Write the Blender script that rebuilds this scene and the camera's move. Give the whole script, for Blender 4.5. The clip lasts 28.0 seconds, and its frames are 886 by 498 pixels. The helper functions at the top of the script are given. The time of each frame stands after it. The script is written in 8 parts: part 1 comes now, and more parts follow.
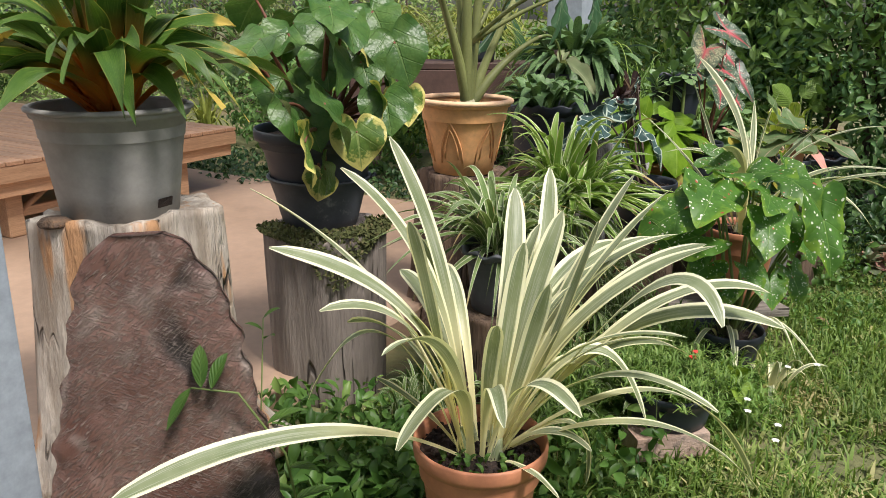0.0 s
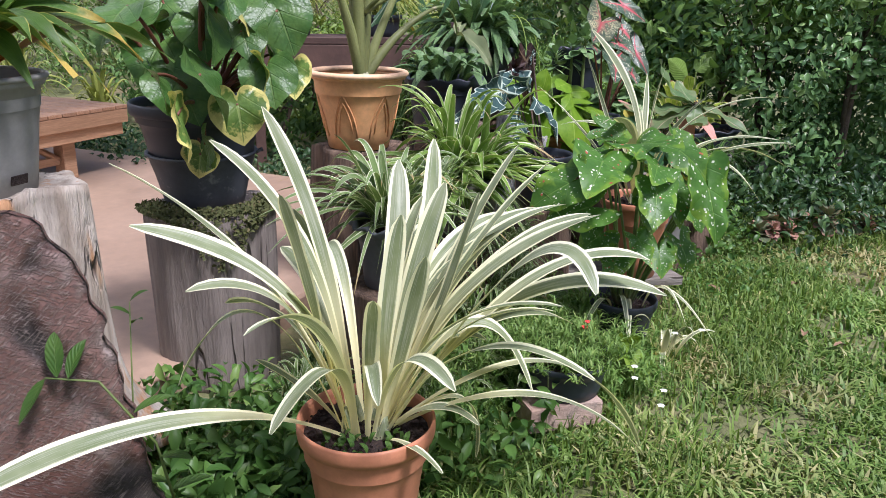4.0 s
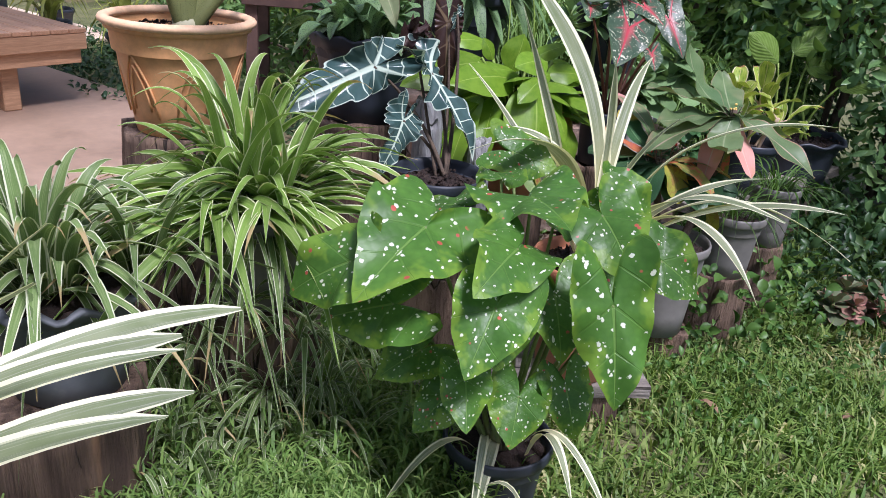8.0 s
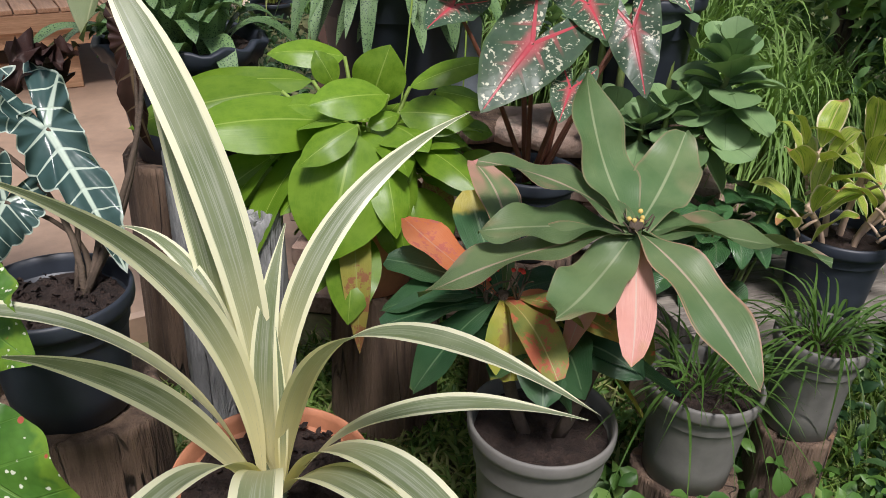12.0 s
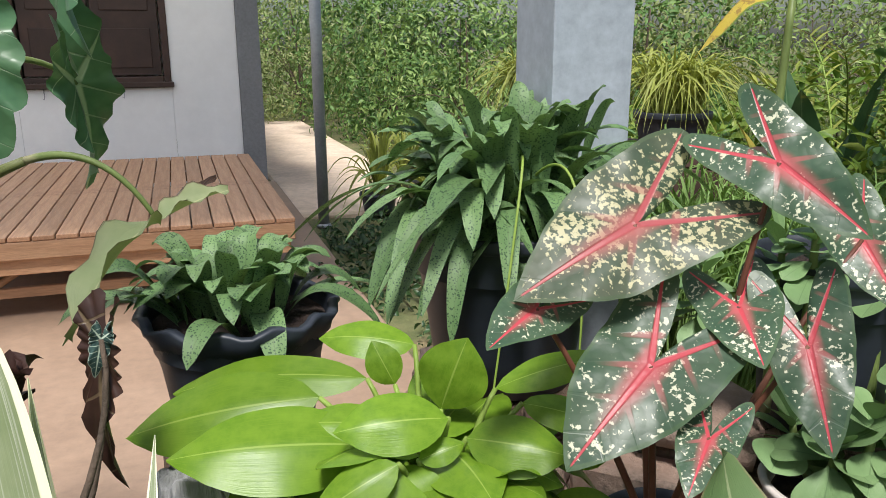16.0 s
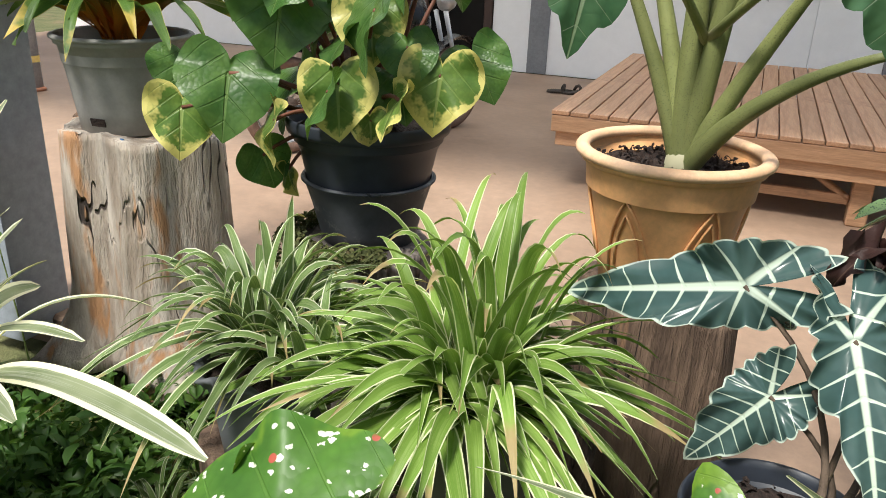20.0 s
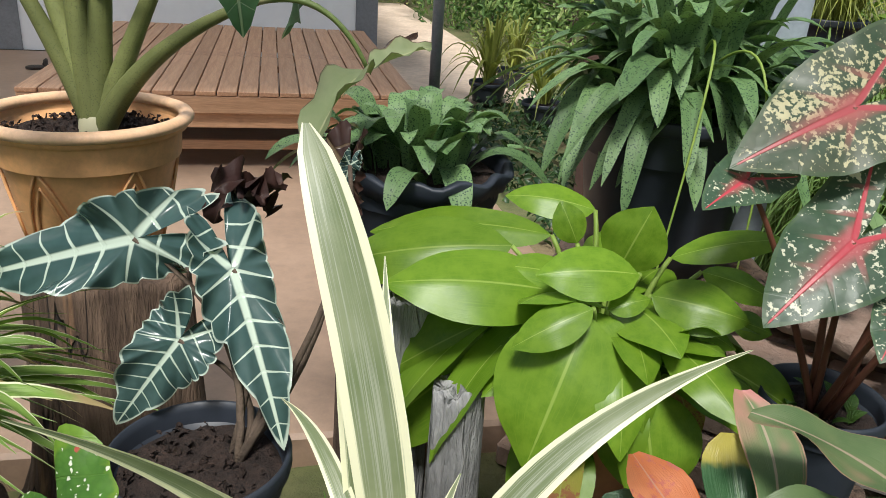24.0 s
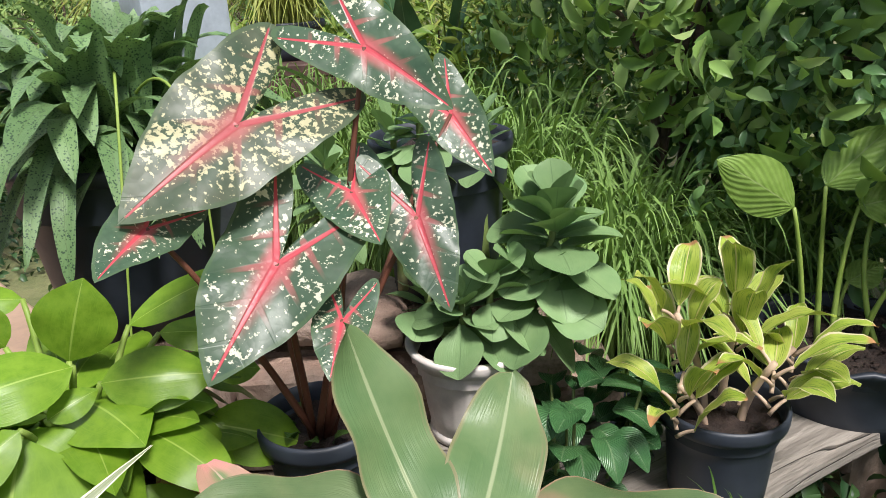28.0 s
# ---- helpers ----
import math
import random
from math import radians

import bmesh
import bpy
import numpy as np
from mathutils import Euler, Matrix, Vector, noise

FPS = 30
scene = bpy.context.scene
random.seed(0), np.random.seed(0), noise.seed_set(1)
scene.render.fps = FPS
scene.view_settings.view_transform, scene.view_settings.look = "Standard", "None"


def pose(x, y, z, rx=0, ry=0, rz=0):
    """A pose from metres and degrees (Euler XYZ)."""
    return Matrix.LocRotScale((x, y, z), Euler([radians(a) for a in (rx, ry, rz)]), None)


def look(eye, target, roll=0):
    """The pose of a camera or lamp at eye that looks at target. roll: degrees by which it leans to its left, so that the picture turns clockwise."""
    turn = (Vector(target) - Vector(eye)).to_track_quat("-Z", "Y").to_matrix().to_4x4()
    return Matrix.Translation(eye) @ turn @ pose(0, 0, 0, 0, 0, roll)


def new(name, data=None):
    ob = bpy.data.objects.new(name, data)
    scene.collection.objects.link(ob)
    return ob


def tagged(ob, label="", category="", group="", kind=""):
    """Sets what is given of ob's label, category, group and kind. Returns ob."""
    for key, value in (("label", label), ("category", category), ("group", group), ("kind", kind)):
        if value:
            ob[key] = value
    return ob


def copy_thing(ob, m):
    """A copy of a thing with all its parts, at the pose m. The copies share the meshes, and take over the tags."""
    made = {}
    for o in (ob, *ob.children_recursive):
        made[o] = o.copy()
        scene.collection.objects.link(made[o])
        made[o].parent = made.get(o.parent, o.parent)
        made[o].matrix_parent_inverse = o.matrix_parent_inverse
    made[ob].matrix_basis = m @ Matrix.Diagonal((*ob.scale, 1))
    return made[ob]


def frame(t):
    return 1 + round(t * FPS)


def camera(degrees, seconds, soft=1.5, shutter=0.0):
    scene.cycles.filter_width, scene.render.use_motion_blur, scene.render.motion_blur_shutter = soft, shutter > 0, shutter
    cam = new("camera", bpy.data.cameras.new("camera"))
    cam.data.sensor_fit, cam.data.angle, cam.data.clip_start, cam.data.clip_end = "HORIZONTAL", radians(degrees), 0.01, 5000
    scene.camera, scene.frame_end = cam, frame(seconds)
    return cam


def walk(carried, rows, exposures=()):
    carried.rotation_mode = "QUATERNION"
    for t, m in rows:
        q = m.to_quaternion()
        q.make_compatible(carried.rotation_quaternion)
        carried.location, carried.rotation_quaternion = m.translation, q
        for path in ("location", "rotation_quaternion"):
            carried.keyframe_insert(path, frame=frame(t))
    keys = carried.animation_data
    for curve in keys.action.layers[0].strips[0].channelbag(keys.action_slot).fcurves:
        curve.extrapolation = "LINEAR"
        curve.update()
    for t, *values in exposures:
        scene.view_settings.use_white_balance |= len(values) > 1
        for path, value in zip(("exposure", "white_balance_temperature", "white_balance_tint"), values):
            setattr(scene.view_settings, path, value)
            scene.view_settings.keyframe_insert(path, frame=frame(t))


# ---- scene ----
cam = camera(59.6, 28.0, soft=0.85)
METRES, EYE, TILT, LEAN, TURN = 4.7, 1.25, -16.8, -0.85, 0.0
ROWS = [
    (0.0, 0.0, 0.0, 0.0, 0.0, 0.0, -0.0),
    (0.5, 0.0019, -0.0011, 0.0002, -1.35, 0.29, 0.64),
    (1.0, 0.0115, 0.0006, -0.0002, -5.33, 0.49, 2.3),
    (1.5, 0.018, 0.006, -0.0053, -9.78, 0.63, 2.93),
    (2.0, 0.018, 0.0048, -0.0058, -10.92, 1.3, 2.59),
    (2.5, 0.017, 0.0006, -0.0083, -9.95, 1.78, 2.7),
    (3.0, 0.019, 0.0001, -0.0082, -8.27, 1.19, 2.62),
    (3.5, 0.0154, 0.0017, -0.0072, -6.53, 0.19, 1.91),
    (5.5, 0.0628, 0.0741, 0.0212, -5.37, -6.21, 0.68),
    (6.0, 0.0867, 0.1026, 0.0283, -7.36, -5.83, 1.22),
    (6.5, 0.1239, 0.1252, 0.0325, -5.39, -5.61, -1.83),
    (7.0, 0.1444, 0.1631, 0.0436, -0.04, -3.48, -6.3),
    (7.5, 0.1629, 0.1986, 0.0542, 3.41, -3.65, -6.91),
    (8.0, 0.2077, 0.2323, 0.0627, 5.25, -6.47, -5.63),
    (8.5, 0.2358, 0.2515, 0.0667, 9.3, -8.67, -4.47),
    (9.0, 0.253, 0.2964, 0.0817, 12.04, -9.91, -4.54),
    (9.5, 0.2705, 0.3307, 0.0942, 13.42, -9.83, -4.75),
    (10.0, 0.3014, 0.363, 0.1042, 15.78, -9.71, -5.91),
    (10.5, 0.3168, 0.4008, 0.1135, 18.44, -10.01, -6.98),
    (11.0, 0.3231, 0.4402, 0.1302, 19.05, -10.05, -7.27),
    (11.5, 0.3525, 0.4579, 0.1361, 23.0, -11.05, -8.73),
    (12.0, 0.3802, 0.4765, 0.1424, 26.72, -12.36, -8.96),
    (12.5, 0.3784, 0.5023, 0.1491, 27.34, -12.12, -8.43),
    (13.0, 0.3673, 0.528, 0.1651, 27.65, -9.88, -8.18),
    (13.5, 0.3608, 0.547, 0.1732, 29.79, -8.35, -7.59),
    (15.5, 0.3607, 0.5707, 0.1882, 34.77, -1.26, -7.6),
    (16.0, 0.3562, 0.5698, 0.1857, 40.22, -1.29, -10.16),
    (16.5, 0.3552, 0.5662, 0.18, 46.63, -3.34, -12.38),
    (17.0, 0.3508, 0.5614, 0.1768, 53.36, -6.31, -13.6),
    (17.5, 0.3497, 0.5579, 0.1749, 59.47, -8.46, -15.19),
    (18.0, 0.342, 0.5457, 0.172, 63.69, -10.16, -15.41),
    (18.5, 0.3298, 0.5246, 0.1675, 64.67, -12.04, -14.75),
    (19.0, 0.3204, 0.5041, 0.16, 67.35, -14.39, -15.81),
    (19.5, 0.3198, 0.4892, 0.1571, 75.33, -16.78, -17.56),
    (20.0, 0.3213, 0.4892, 0.1556, 81.55, -18.56, -18.62),
    (20.5, 0.3223, 0.4952, 0.1552, 81.28, -18.34, -18.03),
    (21.0, 0.3243, 0.5058, 0.1582, 74.51, -16.81, -16.85),
    (21.5, 0.3265, 0.5156, 0.161, 68.68, -15.79, -15.95),
    (23.5, 0.3395, 0.5255, 0.1626, 53.92, -13.15, -16.76),
    (24.0, 0.3425, 0.5309, 0.1652, 46.45, -10.16, -15.48),
    (24.5, 0.3459, 0.5388, 0.1696, 40.27, -7.76, -12.83),
    (25.0, 0.3485, 0.5485, 0.1724, 35.91, -6.59, -10.17),
    (25.5, 0.3523, 0.5555, 0.177, 32.13, -4.83, -7.95),
    (26.0, 0.356, 0.5588, 0.1801, 29.34, -2.9, -6.01),
    (26.5, 0.3611, 0.5635, 0.1804, 25.5, -2.43, -4.25),
    (27.0, 0.3625, 0.5676, 0.1799, 21.49, -2.97, -2.96),
    (27.5, 0.3642, 0.5738, 0.1804, 17.3, -3.71, -1.66),
    (28.0, 0.365, 0.579, 0.1806, 14.93, -4.33, -0.98),
]
EXPOSURES = [(0.0, 0.16, 6600, 12), (2.0, 0.25, 6200, 16), (3.5, 0.3, 6000, 18), (6.0, 0.25, 5200, 36), (7.0, 0.25, 5400, 31), (8.0, 0.2, 5700, 24), (9.0, 0.31, 5800, 20), (11.0, 0.0, 6200, 16), (12.0, -0.1, 6300, 15), (13.0, -0.12, 6250, 14), (16.0, 0.21, 6400, 10), (18.0, 0.28, 6500, 10), (20.0, 0.33, 6600, 8), (21.5, 0.28, 6500, 6), (24.0, -0.02, 6400, 8), (26.0, 0.17, 6500, 9), (27.0, 0.19, 6500, 8), (28.0, 0.44, 6400, 12)]
walk(cam, [(t, pose(0, 0, EYE, TILT, LEAN, TURN) @ pose(METRES * x, METRES * y, METRES * z, 90 + pitch, roll, yaw)) for t, x, y, z, yaw, pitch, roll in ROWS], EXPOSURES)

# ---- sky and sun: bright overcast ----
world = bpy.data.worlds.new("sky")
scene.world = world
world.use_nodes = True
wn = world.node_tree
sky = wn.nodes.new("ShaderNodeTexSky")
sky.sky_type = "NISHITA"
sky.sun_disc = False
sky.sun_elevation, sky.sun_rotation = radians(60), radians(138)
sky.air_density, sky.dust_density, sky.ozone_density = 1.0, 3.0, 1.0
background = wn.nodes["Background"]
background.inputs["Strength"].default_value = 0.098
wn.links.new(sky.outputs["Color"], background.inputs["Color"])
sun = new("sun", bpy.data.lights.new("sun", "SUN"))
sun.data.energy, sun.data.angle, sun.data.color = 4.5, radians(12), (1.0, 0.97, 0.92)
sun.matrix_world = look((4.5, -1.5, 11.0), (0.5, 3.0, 0.5))

# ---- node helpers ----


def lk(nt, sock, val):
    if isinstance(val, bpy.types.NodeSocket):
        nt.links.new(val, sock)
    else:
        sock.default_value = val


def c4(c):
    return (c[0], c[1], c[2], 1.0)


def n_math(nt, op, a, b=0.0, clamp=False):
    n = nt.nodes.new("ShaderNodeMath")
    n.operation, n.use_clamp = op, clamp
    lk(nt, n.inputs[0], a)
    lk(nt, n.inputs[1], b)
    return n.outputs[0]


def n_mix(nt, fac, a, b, mode="MIX"):
    n = nt.nodes.new("ShaderNodeMix")
    n.data_type, n.blend_type = "RGBA", mode
    lk(nt, n.inputs[0], fac)
    lk(nt, n.inputs[6], c4(a) if isinstance(a, tuple) else a)
    lk(nt, n.inputs[7], c4(b) if isinstance(b, tuple) else b)
    return n.outputs[2]


def n_map(nt, vec, scale=(1, 1, 1), loc=(0, 0, 0)):
    n = nt.nodes.new("ShaderNodeMapping")
    lk(nt, n.inputs["Vector"], vec)
    n.inputs["Scale"].default_value = scale
    n.inputs["Location"].default_value = loc
    return n.outputs[0]


def n_noise(nt, vec, scale, detail=3.0, rough=0.6):
    n = nt.nodes.new("ShaderNodeTexNoise")
    lk(nt, n.inputs["Vector"], vec)
    n.inputs["Scale"].default_value, n.inputs["Detail"].default_value = scale, detail
    n.inputs["Roughness"].default_value = rough
    return n.outputs[0]


def n_voronoi(nt, vec, scale, feature="F1"):
    n = nt.nodes.new("ShaderNodeTexVoronoi")
    n.feature = feature
    lk(nt, n.inputs["Vector"], vec)
    n.inputs["Scale"].default_value = scale
    return n


def n_step(nt, val, lo, hi):
    """0 below lo, 1 above hi, smooth between (lo may lie above hi)."""
    n = nt.nodes.new("ShaderNodeMapRange")
    n.interpolation_type, n.clamp = "SMOOTHSTEP", True
    lk(nt, n.inputs[0], val)
    if lo < hi:
        ends = (lo, hi, 0.0, 1.0)
    else:
        ends = (hi, lo, 1.0, 0.0)
    for i, e in enumerate(ends):
        n.inputs[i + 1].default_value = e
    return n.outputs[0]


def n_uv(nt, layer):
    n = nt.nodes.new("ShaderNodeUVMap")
    n.uv_map = layer
    s = nt.nodes.new("ShaderNodeSeparateXYZ")
    nt.links.new(n.outputs[0], s.inputs[0])
    return n.outputs[0], s.outputs[0], s.outputs[1]


def n_random(nt):
    return nt.nodes.new("ShaderNodeObjectInfo").outputs["Random"]


def n_bump(nt, height, strength, dist=0.01):
    n = nt.nodes.new("ShaderNodeBump")
    lk(nt, n.inputs["Height"], height)
    n.inputs["Strength"].default_value, n.inputs["Distance"].default_value = strength, dist
    return n.outputs[0]


def n_value(nt, col, factor, sat=1.0):
    n = nt.nodes.new("ShaderNodeHueSaturation")
    lk(nt, n.inputs["Color"], col)
    lk(nt, n.inputs["Value"], factor)
    n.inputs["Saturation"].default_value = sat
    return n.outputs[0]


def blank(name):
    m = bpy.data.materials.new(name)
    m.use_nodes = True
    nt = m.node_tree
    return m, nt, nt.nodes["Principled BSDF"]


def rough_mat(name, c1, c2, scale=8.0, rough=0.7, bump=0.3, stretch=(1, 1, 1), stain=None, stain_at=0.6, stain_scale=2.5,
              metal=0.0, fine=6.0, dist=0.01, jitter=0.25, grain=0.7):
    """A grained surface: two tones, a stain and fine relief, in the object's own metres."""
    m, nt, b = blank(name)
    co = nt.nodes.new("ShaderNodeTexCoord").outputs["Object"]
    vec = n_map(nt, co, stretch)
    big, small = n_noise(nt, vec, scale, 4.0), n_noise(nt, vec, scale * fine, 4.0, 0.7)
    col = n_mix(nt, n_step(nt, big, 0.3, 0.7), c1, c2)
    if stain:
        st = n_noise(nt, co, stain_scale, 5.0, 0.7)
        col = n_mix(nt, n_step(nt, st, stain_at, stain_at + 0.12), col, stain)
    v = n_math(nt, "MULTIPLY_ADD", small, grain)
    nt.nodes[-1].inputs[2].default_value = 1.0 - grain / 2
    v = n_math(nt, "ADD", v, n_math(nt, "MULTIPLY", n_math(nt, "SUBTRACT", n_random(nt), 0.5), jitter))
    col = n_value(nt, col, v)
    lk(nt, b.inputs["Base Color"], col)
    lk(nt, b.inputs["Roughness"], n_math(nt, "MULTIPLY_ADD", small, 0.25))
    nt.nodes[-1].inputs[2].default_value = rough - 0.12
    b.inputs["Metallic"].default_value = metal
    lk(nt, b.inputs["Normal"], n_bump(nt, n_math(nt, "ADD", small, big), bump, dist))
    return m


def wood_mat(name, c1, c2, heart, heart_at, crack, along=(7, 7, 0.5), cracks=9.0, scratch=None, tilt=0.0, rough=0.85, bump=1.0, dist=0.02, across=(14, 14, 120)):
    """Old timber: pale and dark bands along the grain, coloured heartwood, open cracks, saw scratches across."""
    m, nt, b = blank(name)
    co = nt.nodes.new("ShaderNodeTexCoord").outputs["Object"]
    band = n_noise(nt, n_map(nt, co, along), 4.0, 5.0, 0.6)
    fine = n_noise(nt, n_map(nt, co, tuple(a * 2 for a in along)), 6.0, 5.0, 0.7)
    blot = n_noise(nt, co, 9.0, 5.0, 0.7)
    col = n_mix(nt, n_step(nt, band, 0.34, 0.64), c1, c2)
    warm = n_noise(nt, n_map(nt, co, tuple(a * 0.5 for a in along), (3.1, 1.7, 0.4)), 4.0, 4.0, 0.65)
    col = n_mix(nt, n_step(nt, warm, heart_at, heart_at + 0.1), col, heart)
    seam = n_math(nt, "ABSOLUTE", n_math(nt, "SUBTRACT", n_noise(nt, n_map(nt, co, tuple(a * 0.7 for a in along), (7.7, 2.2, 1.3)), cracks * 0.35, 2.0, 0.5), 0.5))
    gap = n_math(nt, "MULTIPLY", n_step(nt, seam, 0.012, 0.003), n_step(nt, n_noise(nt, co, 4.0, 2.0), 0.45, 0.58))
    col = n_mix(nt, gap, col, crack)
    height = n_math(nt, "SUBTRACT", n_math(nt, "ADD", n_math(nt, "MULTIPLY", fine, 0.6), band), n_math(nt, "MULTIPLY", gap, 1.5))
    if scratch:
        for k, (turn, amount) in enumerate(((tilt, 1.0), (-tilt * 0.6, 0.7))):
            mp = nt.nodes.new("ShaderNodeMapping")
            lk(nt, mp.inputs["Vector"], co)
            mp.inputs["Rotation"].default_value = (0, radians(turn), 0)
            ln = n_noise(nt, n_map(nt, mp.outputs[0], across), 1.6, 3.0, 0.7)
            hit = n_math(nt, "MULTIPLY", n_step(nt, ln, 0.50, 0.64), n_step(nt, n_noise(nt, n_map(nt, co, loc=(k * 3.3, 0, 0)), 5.0, 3.0), 0.36, 0.58))
            col = n_mix(nt, n_math(nt, "MULTIPLY", hit, 0.55 * amount), col, scratch)
            height = n_math(nt, "ADD", height, n_math(nt, "MULTIPLY", hit, 0.5))
    col = n_value(nt, col, n_math(nt, "ADD", 0.55, n_math(nt, "ADD", n_math(nt, "MULTIPLY", fine, 0.45), n_math(nt, "MULTIPLY", blot, 0.45))))
    lk(nt, b.inputs["Base Color"], col)
    b.inputs["Roughness"].default_value = rough
    lk(nt, b.inputs["Normal"], n_bump(nt, height, bump, dist))
    return m


def finish_leaf(nt, b, col, height, rough, thin, bump=0.25):
    """Gloss on top, light through the blade."""
    lk(nt, b.inputs["Base Color"], col)
    b.inputs["Roughness"].default_value = rough
    b.inputs["Specular IOR Level"].default_value = 0.32
    normal = n_bump(nt, height, bump, 0.004)
    lk(nt, b.inputs["Normal"], normal)
    tr = nt.nodes.new("ShaderNodeBsdfTranslucent")
    lk(nt, tr.inputs["Color"], n_mix(nt, 1.0, col, (1.0, 1.0, 0.55), "MULTIPLY"))
    mx = nt.nodes.new("ShaderNodeMixShader")
    mx.inputs[0].default_value = thin
    nt.links.new(b.outputs[0], mx.inputs[1])
    nt.links.new(tr.outputs[0], mx.inputs[2])
    nt.links.new(mx.outputs[0], nt.nodes["Material Output"].inputs[0])


def blade_mat(name, c1, c2, rib=None, ribw=0.06, edge=None, edgew=0.2, foot=None, foot_to=0.4, streak=None, streaks=18.0, tip=None,
              veins=0.0, slope=0.35, spots=None, spot_scale=60.0, spot_at=0.28, rough=0.42, thin=0.25, jitter=0.35, blotch=None, blotch2=None, bump=0.4):
    """A long leaf: u runs across the blade and v from foot to tip."""
    m, nt, b = blank(name)
    uv, u, v = n_uv(nt, "blade")
    co = nt.nodes.new("ShaderNodeTexCoord").outputs["Object"]
    rnd = n_random(nt)
    far = n_math(nt, "MULTIPLY", n_math(nt, "ABSOLUTE", n_math(nt, "SUBTRACT", u, 0.5)), 2.0)
    n1 = n_noise(nt, co, 9.0, 4.0)
    fine = n_noise(nt, n_map(nt, uv, (streaks, 1.3, 1)), 2.0, 3.0)
    col = n_mix(nt, n_step(nt, n1, 0.3, 0.7), c1, c2)
    if streak:
        col = n_mix(nt, n_step(nt, fine, 0.5, 0.66), col, streak)
    if blotch:
        n2 = n_noise(nt, co, 26.0, 4.0, 0.75)
        col = n_mix(nt, n_step(nt, n2, 0.5, 0.58), col, blotch)
    if blotch2:
        n3 = n_math(nt, "ADD", n_noise(nt, co, 5.0, 3.0), n_math(nt, "MULTIPLY", n_math(nt, "SUBTRACT", v, 0.7), 0.35))
        col = n_mix(nt, n_math(nt, "MULTIPLY", n_step(nt, n3, 0.56, 0.68), n_step(nt, far, 0.1, 0.5)), col, blotch2)
    height = n_math(nt, "MULTIPLY", fine, 0.5)
    if veins:
        ph = n_math(nt, "SUBTRACT", v, n_math(nt, "MULTIPLY", far, slope))
        wave = n_math(nt, "SINE", n_math(nt, "MULTIPLY", ph, veins * 6.283))
        height = n_math(nt, "ADD", height, n_math(nt, "MULTIPLY", wave, 0.35))
        col = n_value(nt, col, n_math(nt, "ADD", 1.0, n_math(nt, "MULTIPLY", wave, 0.06)))
    if spots:
        vo = n_voronoi(nt, co, spot_scale)
        msk = n_math(nt, "MULTIPLY", n_step(nt, vo.outputs["Distance"], spot_at + 0.1, spot_at - 0.05), n_step(nt, n_noise(nt, co, spot_scale * 0.5), 0.42, 0.52))
        col = n_mix(nt, msk, col, spots)
    if rib:
        col = n_mix(nt, n_step(nt, far, ribw * 1.4, ribw * 0.5), col, rib)
    if edge:
        wob = n_math(nt, "ADD", far, n_math(nt, "MULTIPLY", n_math(nt, "SUBTRACT", fine, 0.5), 0.35))
        wob = n_math(nt, "ADD", wob, n_math(nt, "MULTIPLY", n_math(nt, "SUBTRACT", rnd, 0.5), 0.12))
        col = n_mix(nt, n_step(nt, wob, 1 - edgew - 0.05, 1 - edgew + 0.05), col, edge)
    if foot:
        col = n_mix(nt, n_math(nt, "MULTIPLY", n_step(nt, v, foot_to, foot_to * 0.2), n_step(nt, fine, 0.70, 0.58)), col, foot)
    if tip:
        ends = n_math(nt, "ADD", v, n_math(nt, "MULTIPLY", n_math(nt, "ADD", n_math(nt, "SUBTRACT", n1, 0.5), n_math(nt, "SUBTRACT", rnd, 0.6)), 0.5))
        col = n_mix(nt, n_step(nt, ends, 0.93, 1.02), col, tip)
    val = n_math(nt, "ADD", 1.0 - jitter / 2, n_math(nt, "MULTIPLY", rnd, jitter))
    col = n_value(nt, col, val)
    finish_leaf(nt, b, col, height, rough, thin, bump)
    return m


